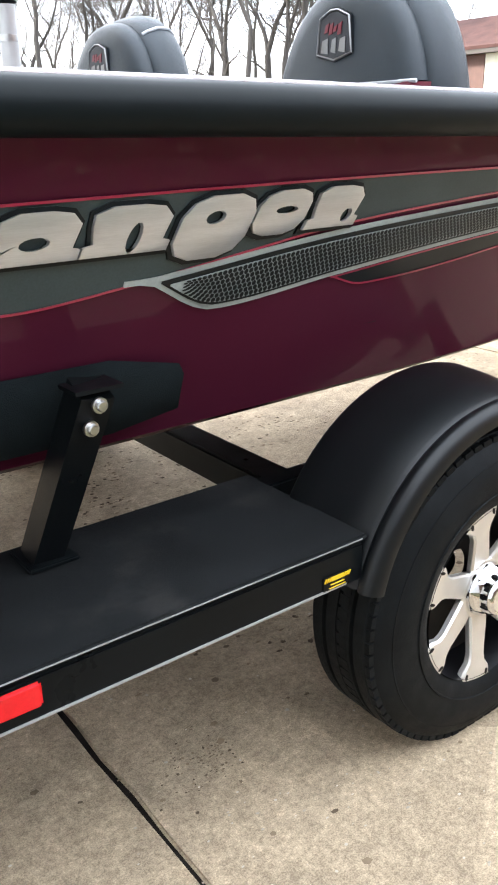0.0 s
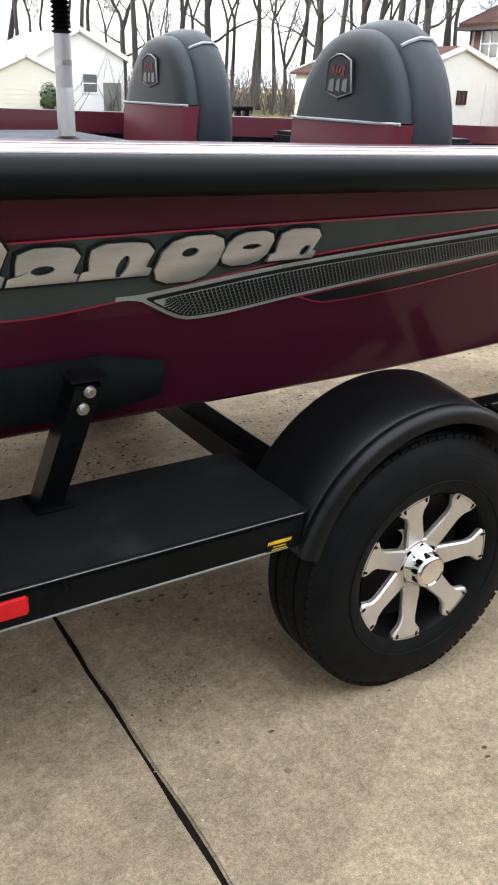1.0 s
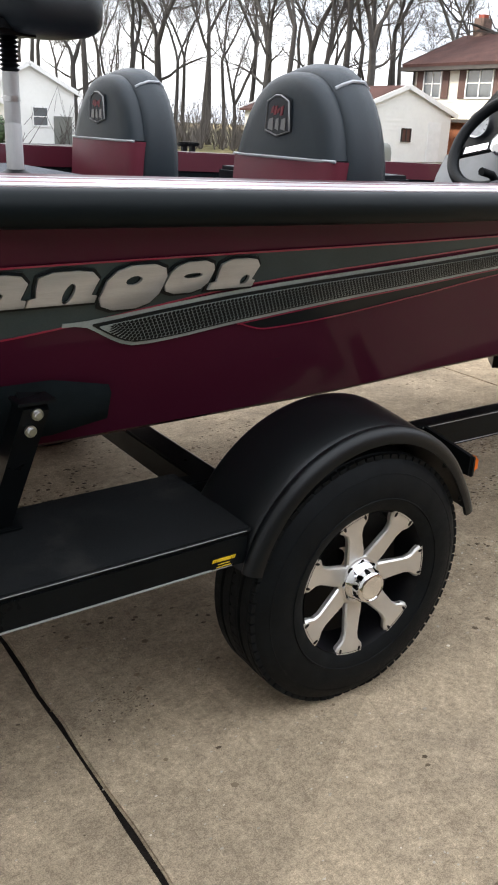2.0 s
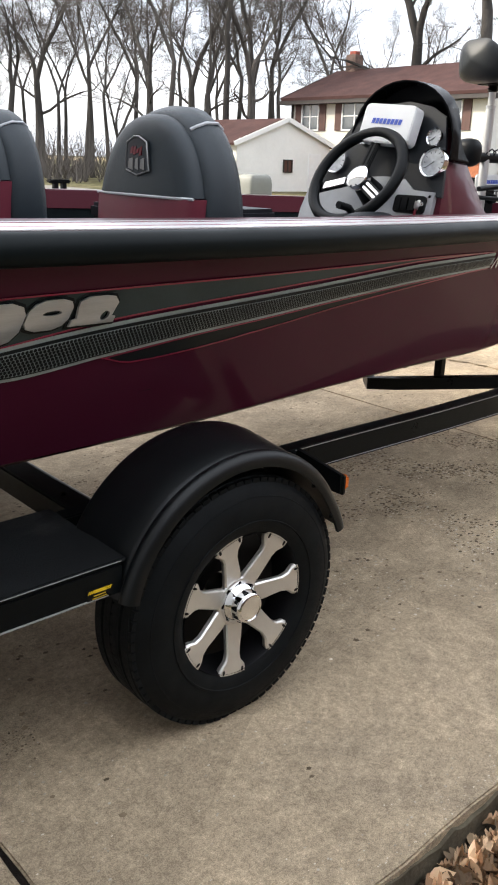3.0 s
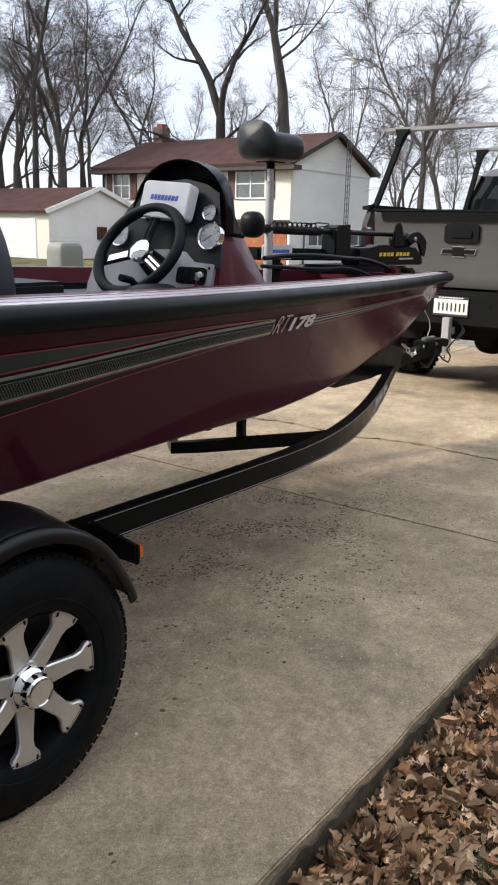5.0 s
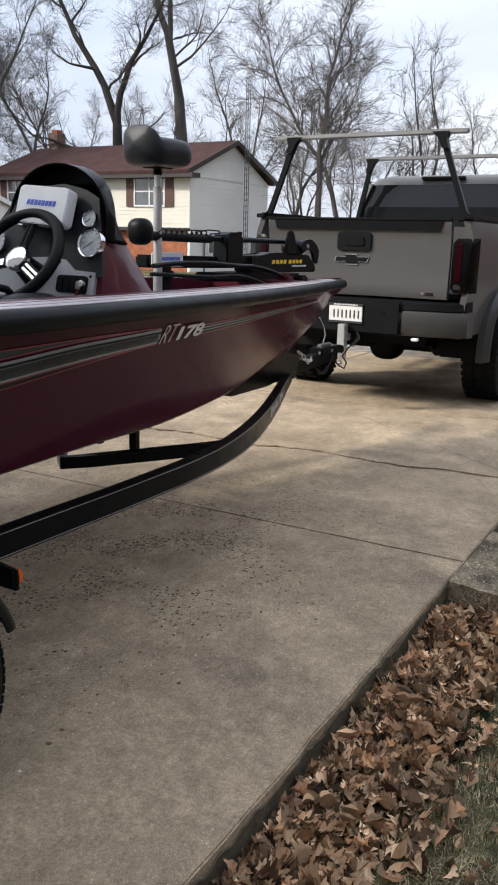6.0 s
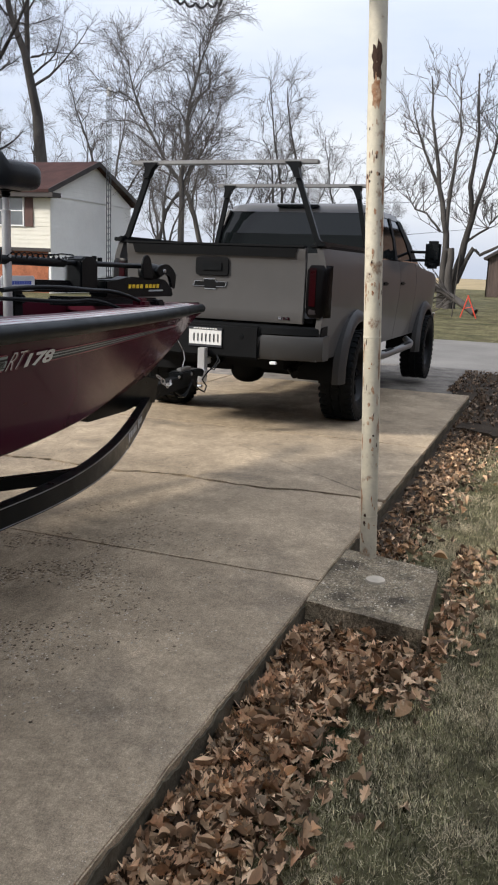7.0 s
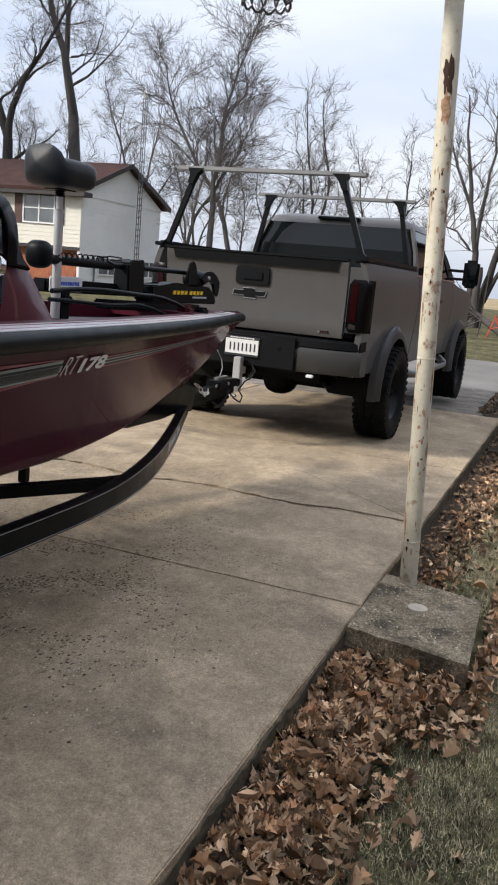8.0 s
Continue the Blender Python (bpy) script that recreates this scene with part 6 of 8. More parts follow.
tp("third_brake_lamp", one_box(2.245, 2.30, -0.24, 0.24, 2.085, 2.118, bevel=0.01), "black_plastic")
tp("cab_lower_rear", one_box(2.115, 2.16, -0.94, 0.94, 1.0, 1.60), "truck_paint")
for s in (-1, 1):
    for x0, x1, xa, xb in ((2.105, 2.22, 2.235, 2.36), (3.12, 3.24, 3.14, 3.25), (4.16, 4.56, 3.62, 3.83)):
        bm = bmesh.new()
        loft(bm, [[(a, s * (w + d), z) for a, d in ((p, -0.02), (q, -0.02), (q, 0.008), (p, 0.008))] for p, q, w, z in ((x0, x1 if x1 < 4 else x0 + 0.40, 0.937, 1.55), (x0 * 0.5 + xa * 0.5, (x1 + xb) / 2, 0.886, 1.80), (xa, xb, 0.808, 2.045))])
        tp("cab_pillar", bm, "truck_paint" if x0 < 4 and x0 != 3.12 else "truck_dark", smooth=40)
    tp("window_trim", bar(bmesh.new(), [(2.13, s * 0.945, 1.565), (4.5, s * 0.945, 1.565)], 0.015, 0.02), "chrome")
tp("hood", loft(bmesh.new(), [[(x, y, hood(x) + 0.03 * (1 - (y / 0.95) ** 2) - (0.05 if abs(y) > 0.93 else 0)) for y in frange(-0.95, 0.95, 11)] + [(x, 0.9, 1.0), (x, -0.9, 1.0)] for x in frange(4.22, 6.06, 10)]), "truck_paint", smooth=50)
tp("front_bumper", one_box(5.95, 6.18, -0.98, 0.98, 0.62, 0.92, bevel=0.05), "chrome")
for s in (-1, 1):
    tp("head_restraint", lens_shape(0.12, 0.28, 0.20, Matrix.Translation((3.3, s * 0.42, 1.72)), 3.0), "truck_dark", smooth=60)

# bed rack
for x, yt, yb, zb in ((0.12, 0.655, 0.945, 1.615), (2.02, 0.70, 0.90, 1.62)):
    tp("rack_bar", one_box(x - 0.03, x + 0.03, -0.87, 0.85, 2.268, 2.303, bevel=0.006), "mill_aluminium", label="silver rack cross bar")
    for s in (-1, 1):
        tp("rack_post", bar(bmesh.new(), [(x, s * yb, zb), (x, s * (yb * 0.94), zb + 0.05), (x, s * (yt + 0.03), 2.20), (x, s * yt, 2.27)], 0.046, 0.036, up=(1, 0, 0)), "black_plastic")
        tp("rack_bracket", prism(bmesh.new(), [(s * yt - 0.072, 2.285), (s * yt + 0.072, 2.285), (s * (yt + 0.018) + 0.034, 2.235), (s * (yt + 0.045) + 0.026, 2.16), (s * (yt + 0.045) - 0.026, 2.16), (s * (yt + 0.018) - 0.034, 2.235)], 0.07, Matrix(((0, 0, 1, x - 0.045), (1, 0, 0, 0), (0, 1, 0, 0), (0, 0, 0, 1)))), "black_plastic")
        tp("rack_foot", one_box(x - 0.09, x + 0.09, s * yb - 0.04, s * yb + 0.04, zb - 0.005, zb + 0.03, bevel=0.006), "black_plastic")
for s in (-1, 1):
    tp("rack_rail", one_box(0.05, 2.08, *sorted((s * 0.90, s * 0.945)), 1.622, 1.655, bevel=0.005), "black_plastic")


def truck_wheel(ax, s):
    base = Matrix.Translation((ax, s * 0.935, WR)) @ Euler((radians(-90 * s), 0, 0)).to_matrix().to_4x4()
    w = tp("wheel", lathe(bmesh.new(), [(0.0, 0.05), (0.07, 0.05), (0.10, 0.02), (0.21, 0.03), (0.235, 0.10), (0.25, 0.12), (0.25, -0.12), (0.0, -0.12)], base, 40), "rim_black", label="black off-road wheel")
    prof = [(0.245, 0.11), (0.29, 0.150), (0.36, 0.158), (0.41, 0.150), (0.432, 0.135), (0.436, 0.05), (0.428, 0.045), (0.428, 0.03), (0.436, 0.025), (0.436, -0.025), (0.428, -0.03), (0.428, -0.045), (0.436, -0.05), (0.432, -0.135), (0.41, -0.150), (0.29, -0.150), (0.245, -0.11)]
    tp("tyre", lathe(bmesh.new(), prof, base, 60), "rubber", w, "chunky off-road tyre", smooth=40)
    bm = bmesh.new()
    for k in range(40):
        m = base @ Euler((0, 0, 2 * math.pi * k / 40)).to_matrix().to_4x4()
        box(bm, 0.405, 0.4415, -0.016, 0.016, 0.085, 0.156, m)
        box(bm, 0.405, 0.4415, -0.016, 0.016, -0.156, -0.085, m @ Euler((0, 0, 0.08)).to_matrix().to_4x4())
        box(bm, 0.42, 0.4405, -0.018, 0.014, -0.04, 0.04, m @ Euler((0, 0, 0.08 * (k % 2))).to_matrix().to_4x4())
    tp("tread", bm, "rubber", w, smooth=0, kind="stuff")
    for k in range(6):
        tp("wheel_spoke", one_box(0.06, 0.235, -0.028, 0.028, 0.03, 0.075, base @ Euler((0, 0, 2 * math.pi * k / 6)).to_matrix().to_4x4(), bevel=0.01), "rim_black", w)


for ax in (AX_R, AX_F):
    for s in (-1, 1):
        truck_wheel(ax, s)

# ---------------------------------------------------------------- hoop pole on its concrete block
def concrete_block():
    b = bmesh.new()
    prism(b, [(2.262, -0.568), (2.172, -1.087), (2.915, -1.052), (3.02, -0.568)], 0.20, Matrix.Translation((0, 0, -0.20)))
    bmesh.ops.subdivide_edges(b, edges=list(b.edges), cuts=6, use_grid_fill=True)
    for v in b.verts:
        v.co += Vector((noise.noise(v.co * 7), noise.noise(v.co * 7 + Vector((5, 5, 5))), 0.5 * noise.noise(v.co * 9 + Vector((9, 0, 3))))) * 0.010
        v.co.y = min(v.co.y, -0.566)
    return tagged(part("concrete_block", b, "old_concrete", smooth=50), "rough weathered concrete footing block beside the driveway", "concrete block")


concrete_block()
pole = thing("hoop_pole", (2.965, -0.69, 0.0), "leaning white steel hoop pole with flaking paint and rust", "pole")
foot, head = Vector((2.965, -0.692, -0.02)), Vector((2.965, -0.525, 3.25))
lean_m = Matrix.Translation(foot) @ (head - foot).to_track_quat("Z", "Y").to_matrix().to_4x4()
part("pole_tube", lathe(bmesh.new(), [(0, 0), (0.0425, 0)] + [(0.0425, z) for z in frange(0.2, 3.2, 16)] + [(0.0425, 3.27), (0, 3.27)], lean_m, 28), "pipe_paint", pole, "cream flaking paint with rust spots", smooth=60)
for z in (0.235, 1.132):
    part("pole_joint", lathe(bmesh.new(), [(0.042, z - 0.006), (0.0442, z - 0.003), (0.0442, z + 0.003), (0.042, z + 0.006)], lean_m, 28), "pipe_paint", pole)
rr = random.Random(5)


def rust_patch(z, a, w, h, n=16, material="rust"):
    """A ragged flake lying on the pole."""
    bm = bmesh.new()
    ring = []
    for k in range(n):
        t = 2 * math.pi * k / n
        q = 1 + rr.uniform(-0.35, 0.25)
        da, dz = w * q * math.cos(t) / 0.0425, h * q * math.sin(t)
        ring.append((a + da, z + dz))
    rows = []
    for f in (1.0, 0.66, 0.33, 0.05):
        rows.append([lean_m @ Vector((0.0437 * math.cos(a + (u - a) * f), 0.0437 * math.sin(a + (u - a) * f), z + (v - z) * f)) for u, v in ring])
    loft(bm, rows, closed=True, caps=False)
    part("rust_patch", bm, material, pole, smooth=60)


_v = lean_m.to_3x3().inverted() @ Vector((-1.0, -0.15, 0.0))
VIEW = math.atan2(_v.y, _v.x)
rust_patch(2.375, VIEW, 0.024, 0.085, 22)
rust_patch(2.25, VIEW, 0.020, 0.075, 18, "orange_rust")
for k in range(80):
    z = rr.uniform(0.05, 2.3) if k % 3 else rr.uniform(1.3, 2.2)
    rust_patch(z, VIEW + rr.uniform(-1.0, 1.25), rr.uniform(0.0015, 0.0075), rr.uniform(0.003, 0.018), 11, rr.choice(("orange_rust", "orange_rust", "rust")))

for k in range(26):
    rust_patch(rr.uniform(0.15, 2.1), VIEW + rr.choice((-1, 1)) * rr.uniform(0.75, 1.2), rr.uniform(0.002, 0.006), rr.uniform(0.025, 0.09), 13, "orange_rust")

hoop = thing("basketball_hoop", (2.93, 0.30, 3.0), "basketball rim with a hanging cord net on a bracket", "basketball hoop")
HC = Vector((2.93, 0.32, 3.085))
part("hoop_rim", lathe(bmesh.new(), [(0.225 + 0.009 * math.cos(radians(a)), 0.009 * math.sin(radians(a))) for a in range(0, 360, 45)], Matrix.Translation(HC), 40, closed=True), "orange_red", hoop)
part("hoop_bracket", bar(bmesh.new(), [(2.95, -0.50, 3.10), (2.94, -0.05, 3.06), (2.93, 0.10, 3.03)], 0.06, 0.04), "orange_red", hoop)
part("backboard", one_box(2.45, 3.45, -0.16, -0.12, 2.93, 3.7, bevel=0.01), "white_paint", hoop)
for k in range(12):
    for q in (1, -1):
        pts = []
        for i in range(13):
            f = i / 12
            a = 2 * math.pi * (k + q * 2.0 * f) / 12
            r = 0.222 - 0.105 * f ** 0.7
            pts.append(HC + Vector((r * math.cos(a), r * math.sin(a), -0.385 * f)))
        part("net_cord", tube(bmesh.new(), pts, 0.005, 5), "net", hoop)
pts = []
for k in range(12 * 8 + 1):
    a = 2 * math.pi * k / 96
    pts.append(HC + Vector((0.115 * math.cos(a), 0.115 * math.sin(a), -0.395 - 0.022 * abs(math.sin(6 * a)))))
part("net_hem", tube(bmesh.new(), pts, 0.0062, 5), "net", hoop)

cap_ = thing("anchor_cap", (2.628, -0.80, 0.0), "pale round cap lying on the concrete block", "cap")
part("cap_disc", lathe(bmesh.new(), [(0, 0.014), (0.035, 0.013), (0.045, 0.008), (0.048, -0.004), (0, -0.004)], Matrix.Translation((2.628, -0.80, 0.004)), 20), "chips", cap_)

# ---------------------------------------------------------------- houses
def lap_wall(name, parent, p0, p1, z0, z1, material, step=0.20, gable=None, label=""):
    """A wall of overlapping boards from p0 to p1 in plan; gable gives the peak's height in the middle."""
    p0, p1 = Vector((*p0, 0)), Vector((*p1, 0))
    d = p1 - p0
    n = Vector((d.y, -d.x, 0)).normalized()

    def ends(z):
        f = 0.5 * max(0.0, z - z1) / (gable - z1) if gable else 0.0
        return p0 + d * f, p1 - d * f

    up = lambda z: Vector((0, 0, z))
    outline = [(p0, z0), (p1, z0), (p1, z1)] + ([(p0 + d * 0.5, gable)] if gable else []) + [(p0, z1)]
    wall = part(name, loft(bmesh.new(), [[p - n * q + up(z) for p, z in outline] for q in (0.12, 0.0)]), material, parent, label, smooth=0)
    z, top = z0, gable or z1
    while z < top - 1e-3:
        zb = min(z + step, top)
        (a0, b0), (a1, b1) = ends(z), ends(zb - 0.002)
        ring0 = [a0 + n * 0.003 + up(z), a0 + n * 0.022 + up(z), a1 + n * 0.009 + up(zb), a1 + n * 0.003 + up(zb)]
        ring1 = [b0 + n * 0.003 + up(z), b0 + n * 0.022 + up(z), b1 + n * 0.009 + up(zb), b1 + n * 0.003 + up(zb)]
        part("siding_board", loft(bmesh.new(), [ring0, ring1]), material, wall, smooth=0)
        z += step
    return wall


def window(parent, origin, across, w, h, panes=(2, 2), shutters=0.0, frame_w=0.07, glass_m="window_glass", frame_m="window_frame"):
    """A window whose foot corner is origin, running along across, standing proud of its wall."""
    o, a = Vector(origin), Vector(across).normalized()
    n = Vector((a.y, -a.x, 0))
    m = Matrix(((a.x, 0, n.x, o.x), (a.y, 0, n.y, o.y), (0, 1, 0, o.z), (0, 0, 0, 1)))
    b = bmesh.new()
    for x0, x1, y0, y1 in ((0, w, 0, frame_w), (0, w, h - frame_w, h), (0, frame_w, frame_w, h - frame_w), (w - frame_w, w, frame_w, h - frame_w)):
        box(b, x0, x1, y0, y1, 0.02, 0.09, m)
    win = part("window", b, frame_m, parent, smooth=0)
    for k in range(1, panes[0]):
        part("mullion", one_box(w * k / panes[0] - 0.035, w * k / panes[0] + 0.035, frame_w, h - frame_w, 0.02, 0.075, m), frame_m, win, smooth=0)
    for k in range(1, panes[1]):
        part("glazing_bar", one_box(frame_w, w - frame_w, h * k / panes[1] - 0.025, h * k / panes[1] + 0.025, 0.02, 0.07, m), "window_frame", win, smooth=0)
    for i in range(panes[0]):
        for j in range(panes[1]):
            part("pane", one_box(w * i / panes[0] + 0.03, w * (i + 1) / panes[0] - 0.03, h * j / panes[1] + 0.02, h * (j + 1) / panes[1] - 0.02, 0.03, 0.045, m), glass_m, win, smooth=0)
    if shutters:
        for x in (-shutters - 0.03, w + 0.03):
            part("shutter", one_box(x, x + shutters, 0.0, h, 0.02, 0.07, m), "shutter", win, smooth=0)
    return win


def roof(parent, x0, x1, y0, y1, ze, zr, along, material, over=0.45, thick=0.14, trim="trim_brown"):
    """A pitched roof over a plan; along: the axis of its ridge."""
    s = []
    if along == "y":
        xm, slope = (x0 + x1) / 2, (zr - ze) / ((x1 - x0) / 2)
        lo = ze - slope * over
        prof = [(x0 - over, lo), (xm, zr), (x1 + over, lo), (x1 + over, lo + thick), (xm, zr + thick * 1.15), (x0 - over, lo + thick)]
        rows = [[(x, y, z) for x, z in prof] for y in (y0 - over * 0.5, y1 + over * 0.5)]
    else:
        ym, slope = (y0 + y1) / 2, (zr - ze) / ((y1 - y0) / 2)
        lo = ze - slope * over
        prof = [(y0 - over, lo), (ym, zr), (y1 + over, lo), (y1 + over, lo + thick), (ym, zr + thick * 1.15), (y0 - over, lo + thick)]
        rows = [[(x, y, z) for y, z in prof] for x in (x0 - over, x1 + over)]
    r = part("roof", loft(bmesh.new(), rows), material, parent, smooth=0)
    for row, d in ((rows[0], -0.03), (rows[1], 0.03)):
        for p, q in ((0, 1), (1, 2)):
            pts = [Vector(row[p]), Vector(row[q])]
            sh = Vector((0, d, 0.06)) if along == "y" else Vector((d, 0, 0.06))
            part("rake_board", bar(bmesh.new(), [v + sh for v in pts], 0.05, 0.22), trim, r, smooth=0)
    return r


HX0, HX1, HY0, HY1, HB, HE, HR = 33.15, 40.9, 21.2, 33.75, -0.3, 4.45, 6.17
house = thing("house", (37.3, 27.8, HB), "white-sided two-storey house with a red-brown shingle roof", "house")
lap_wall("front_wall", house, (HX0, HY1), (HX0, HY0), 1.95, HE + 0.1, "siding_cream", label="cream lap siding")
part("brick_wall", one_box(HX0 + 0.35, HX0 + 0.55, HY0 + 0.4, HY1, HB, 1.93), "brick_wall", house, "orange-brown brick lower wall")
part("sill_band", one_box(HX0 - 0.03, HX0 + 0.4, HY0, HY1, 1.80, 1.96), "trim_brown", house)
lap_wall("end_wall", house, (HX0, HY0), (HX1, HY0), HB, HE, "siding", gable=HR, label="white lap siding gable wall")
part("gable_trim", one_box(HX0, HX1, HY0 - 0.06, HY0 - 0.02, HE - 0.10, HE - 0.02), "window_frame", house)
part("rear_wall", one_box(HX1 - 0.1, HX1, HY0, HY1, HB, HE), "siding", house)
part("far_wall", one_box(HX0, HX1, HY1 - 0.1, HY1, HB, HE), "siding", house)
part("eave_soffit", one_box(HX0 - 0.58, HX0 + 0.12, HY0 - 0.5, HY1 + 0.5, HE - 0.20, HE + 0.005), "trim_brown", house)
rf = roof(house, HX0, HX1, HY0, HY1, HE + 0.22, HR, "y", "roof_red", 0.6)
part("chimney", one_box(36.7, 37.4, 32.55, 33.25, 5.9, 7.1, bevel=0.02), "chimney_brick", rf, "grey-brown brick chimney")
part("chimney_cap", one_box(36.85, 37.25, 32.7, 33.1, 7.1, 7.28), "roof_pot", rf)
for y, w in ((24.45, 1.85), (30.0, 1.75), (32.95, 1.3)):
    window(house, (HX0 - 0.005, y, 2.93), (0, -1, 0), w, 1.43, (2, 2), 0.45)
part("entry_door", one_box(HX0 - 0.05, HX0 + 0.02, 26.4, 27.7, 2.0, 4.25, bevel=0.02), "shutter", house, "rust-brown entry panel")
for x in (34.7, 38.9):
    window(house, (x, HY0 - 0.005, 0.72), (1, 0, 0), 1.95, 0.92, (2, 1))
part("vent_pipe", tube(bmesh.new(), [(34.3, HY0 - 0.12, HB), (34.3, HY0 - 0.12, 1.5), (34.15, HY0 - 0.15, 1.6)], 0.05, 8), "tower", house)
part("wall_lamp", one_box(37.35, 37.55, HY0 - 0.2, HY0 - 0.03, 1.45, 1.65), "truck_dark", house)
part("downpipe", tube(bmesh.new(), [(HX0 - 0.1, HY1 - 0.1, HE - 0.2), (HX0 - 0.1, HY1 - 0.1, HB)], 0.06, 8), "trim_brown", house)

mast = thing("antenna_mast", (37.75, 20.85, HB), "slim galvanised lattice antenna mast beside the gable", "antenna mast")
legs = [Vector((37.75 + 0.12 * math.cos(a), 20.75 + 0.12 * math.sin(a), 0)) for a in (0.5, 2.6, 4.7)]
for l_ in legs:
    part("mast_leg", tube(bmesh.new(), [l_ + Vector((0, 0, HB)), l_ + Vector((0, 0, 9.6))], 0.022, 6), "tower", mast)
bm = bmesh.new()
for k in range(31):
    z = HB + 0.3 + 0.31 * k
    for i in range(3):
        tube(bm, [legs[i] + Vector((0, 0, z)), legs[(i + 1) % 3] + Vector((0, 0, z + 0.15))], 0.011, 4)
part("mast_bracing", bm, "tower", mast, kind="stuff")
part("antenna_head", lens_shape(0.25, 0.25, 0.45, Matrix.Translation((37.75, 20.75, 9.75)), 2.4), "window_frame", mast, smooth=60)

GX0, GX1, GY0, GY1, GE, GR = 25.9, 32.3, 30.0, 39.0, 2.1, 3.22
garage = thing("garage", (29.1, 34.5, HB), "low cream-sided garage with a red-brown roof", "garage")
lap_wall("gable_wall", garage, (GX0, GY0), (GX1, GY0), HB, GE, "siding", gable=GR)
lap_wall("front_wall", garage, (GX0, GY1), (GX0, GY0), HB, GE, "siding_cream")
part("rear_wall", one_box(GX1 - 0.1, GX1, GY0, GY1, HB, GE), "siding_cream", garage)
part("far_wall", one_box(GX0, GX1, GY1 - 0.1, GY1, HB, GE), "siding_cream", garage)
roof(garage, GX0, GX1, GY0, GY1, GE, GR, "y", "roof_red", 0.3, 0.10, "window_frame")
window(garage, (28.95, GY0 - 0.005, 0.80), (1, 0, 0), 0.62, 0.62, (2, 1), 0.0, 0.05, "shutter", "trim_brown")
part("garage_door", one_box(GX0 - 0.05, GX0 + 0.01, 30.9, 35.4, HB, 1.75, bevel=0.02), "window_frame", garage)
part("side_door", one_box(30.75, 31.65, GY0 - 0.05, GY0 + 0.02, HB, 1.75, bevel=0.02), "window_frame", garage)

ubox = thing("utility_box", (9.24, 10.55, LAWN_Z), "grey-green rounded utility cabinet on the lawn", "utility box")
part("cabinet", lens_shape(0.56, 0.46, 1.26, Matrix.Translation((9.36, 10.4, 0.495)), 7.0), "box_grey", ubox, smooth=60)

house2 = thing("white_house", (15.8, 47.0, HB), "pale distant house with a light gable and a grey roof", "house")
lap_wall("front_wall", house2, (13.2, 44.0), (18.1, 44.0), HB, 2.5, "siding", gable=3.75)
lap_wall("end_wall", house2, (18.1, 44.0), (18.1, 53.0), HB, 2.5, "siding")
part("rear_wall", one_box(13.2, 18.1, 52.9, 53.0, HB, 2.5), "siding", house2)
roof(house2, 13.2, 18.1, 44.0, 53.0, 2.5, 3.75, "y", "barn_roof", 0.4, 0.12, "window_frame")
window(house2, (15.7, 43.99, 0.75), (1, 0, 0), 0.9, 1.0, (1, 2))
part("house_door", one_box(16.9, 17.9, 43.93, 44.0, HB, 1.3), "box_grey", house2)
shed = thing("shed", (12.5, 41.0, HB), "pale low shed with a shallow roof", "shed")
lap_wall("front_wall", shed, (10.2, 40.0), (12.9, 40.0), HB, 1.75, "siding_cream", gable=2.35)
part("shed_body", one_box(10.2, 12.9, 40.12, 43.0, HB, 1.75), "siding_cream", shed)
roof(shed, 10.2, 12.9, 40.0, 43.0, 1.75, 2.35, "y", "barn_roof", 0.2, 0.1, "window_frame")
bush_r, bush_v, bush_f = random.Random(31), [], []
for _ in range(900):
    d = Vector((bush_r.gauss(0, 1), bush_r.gauss(0, 1), bush_r.gauss(0, 1))).normalized() * bush_r.uniform(0.55, 1.0)
    c = Vector((12.1 + 0.5 * d.x, 38.6 + 0.5 * d.y, 0.55 + 0.75 * d.z))
    t, u = d.orthogonal().normalized() * 0.07, d.cross(d.orthogonal()).normalized() * 0.05
    i0 = len(bush_v)
    bush_v += [c - t, c - u, c + t, c + u]
    bush_f.append((i0, i0 + 1, i0 + 2, i0 + 3))
bush = thing("shrub", (12.1, 38.6, LAWN_Z), "small dark evergreen shrub beside the shed", "shrub")
part("foliage", mesh_of("foliage", bush_v, bush_f), "shrub", bush, smooth=0)
part("shrub_stem", tube(bmesh.new(), [(12.1, 38.6, LAWN_Z), (12.1, 38.6, 0.6)], 0.05, 6), "bark", bush)

barn = thing("barn", (76, -3, LAWN_Z), "old weathered plank barn beyond the road", "barn")
for k in range(40):
    part("plank", one_box(70.0, 70.06, 4.3 - 0.26 * (k + 1) + 0.015, 4.3 - 0.26 * k, LAWN_Z, 3.1 + 0.005 * (k % 3)), "barn_wood", barn, smooth=0)
part("barn_side", one_box(70.0, 82.0, 4.2, 4.3, LAWN_Z, 3.1), "barn_wood", barn)
roof(barn, 70.0, 82.0, -6.0, 4.3, 3.0, 6.2, "x", "trim_brown", 0.3, 0.12)

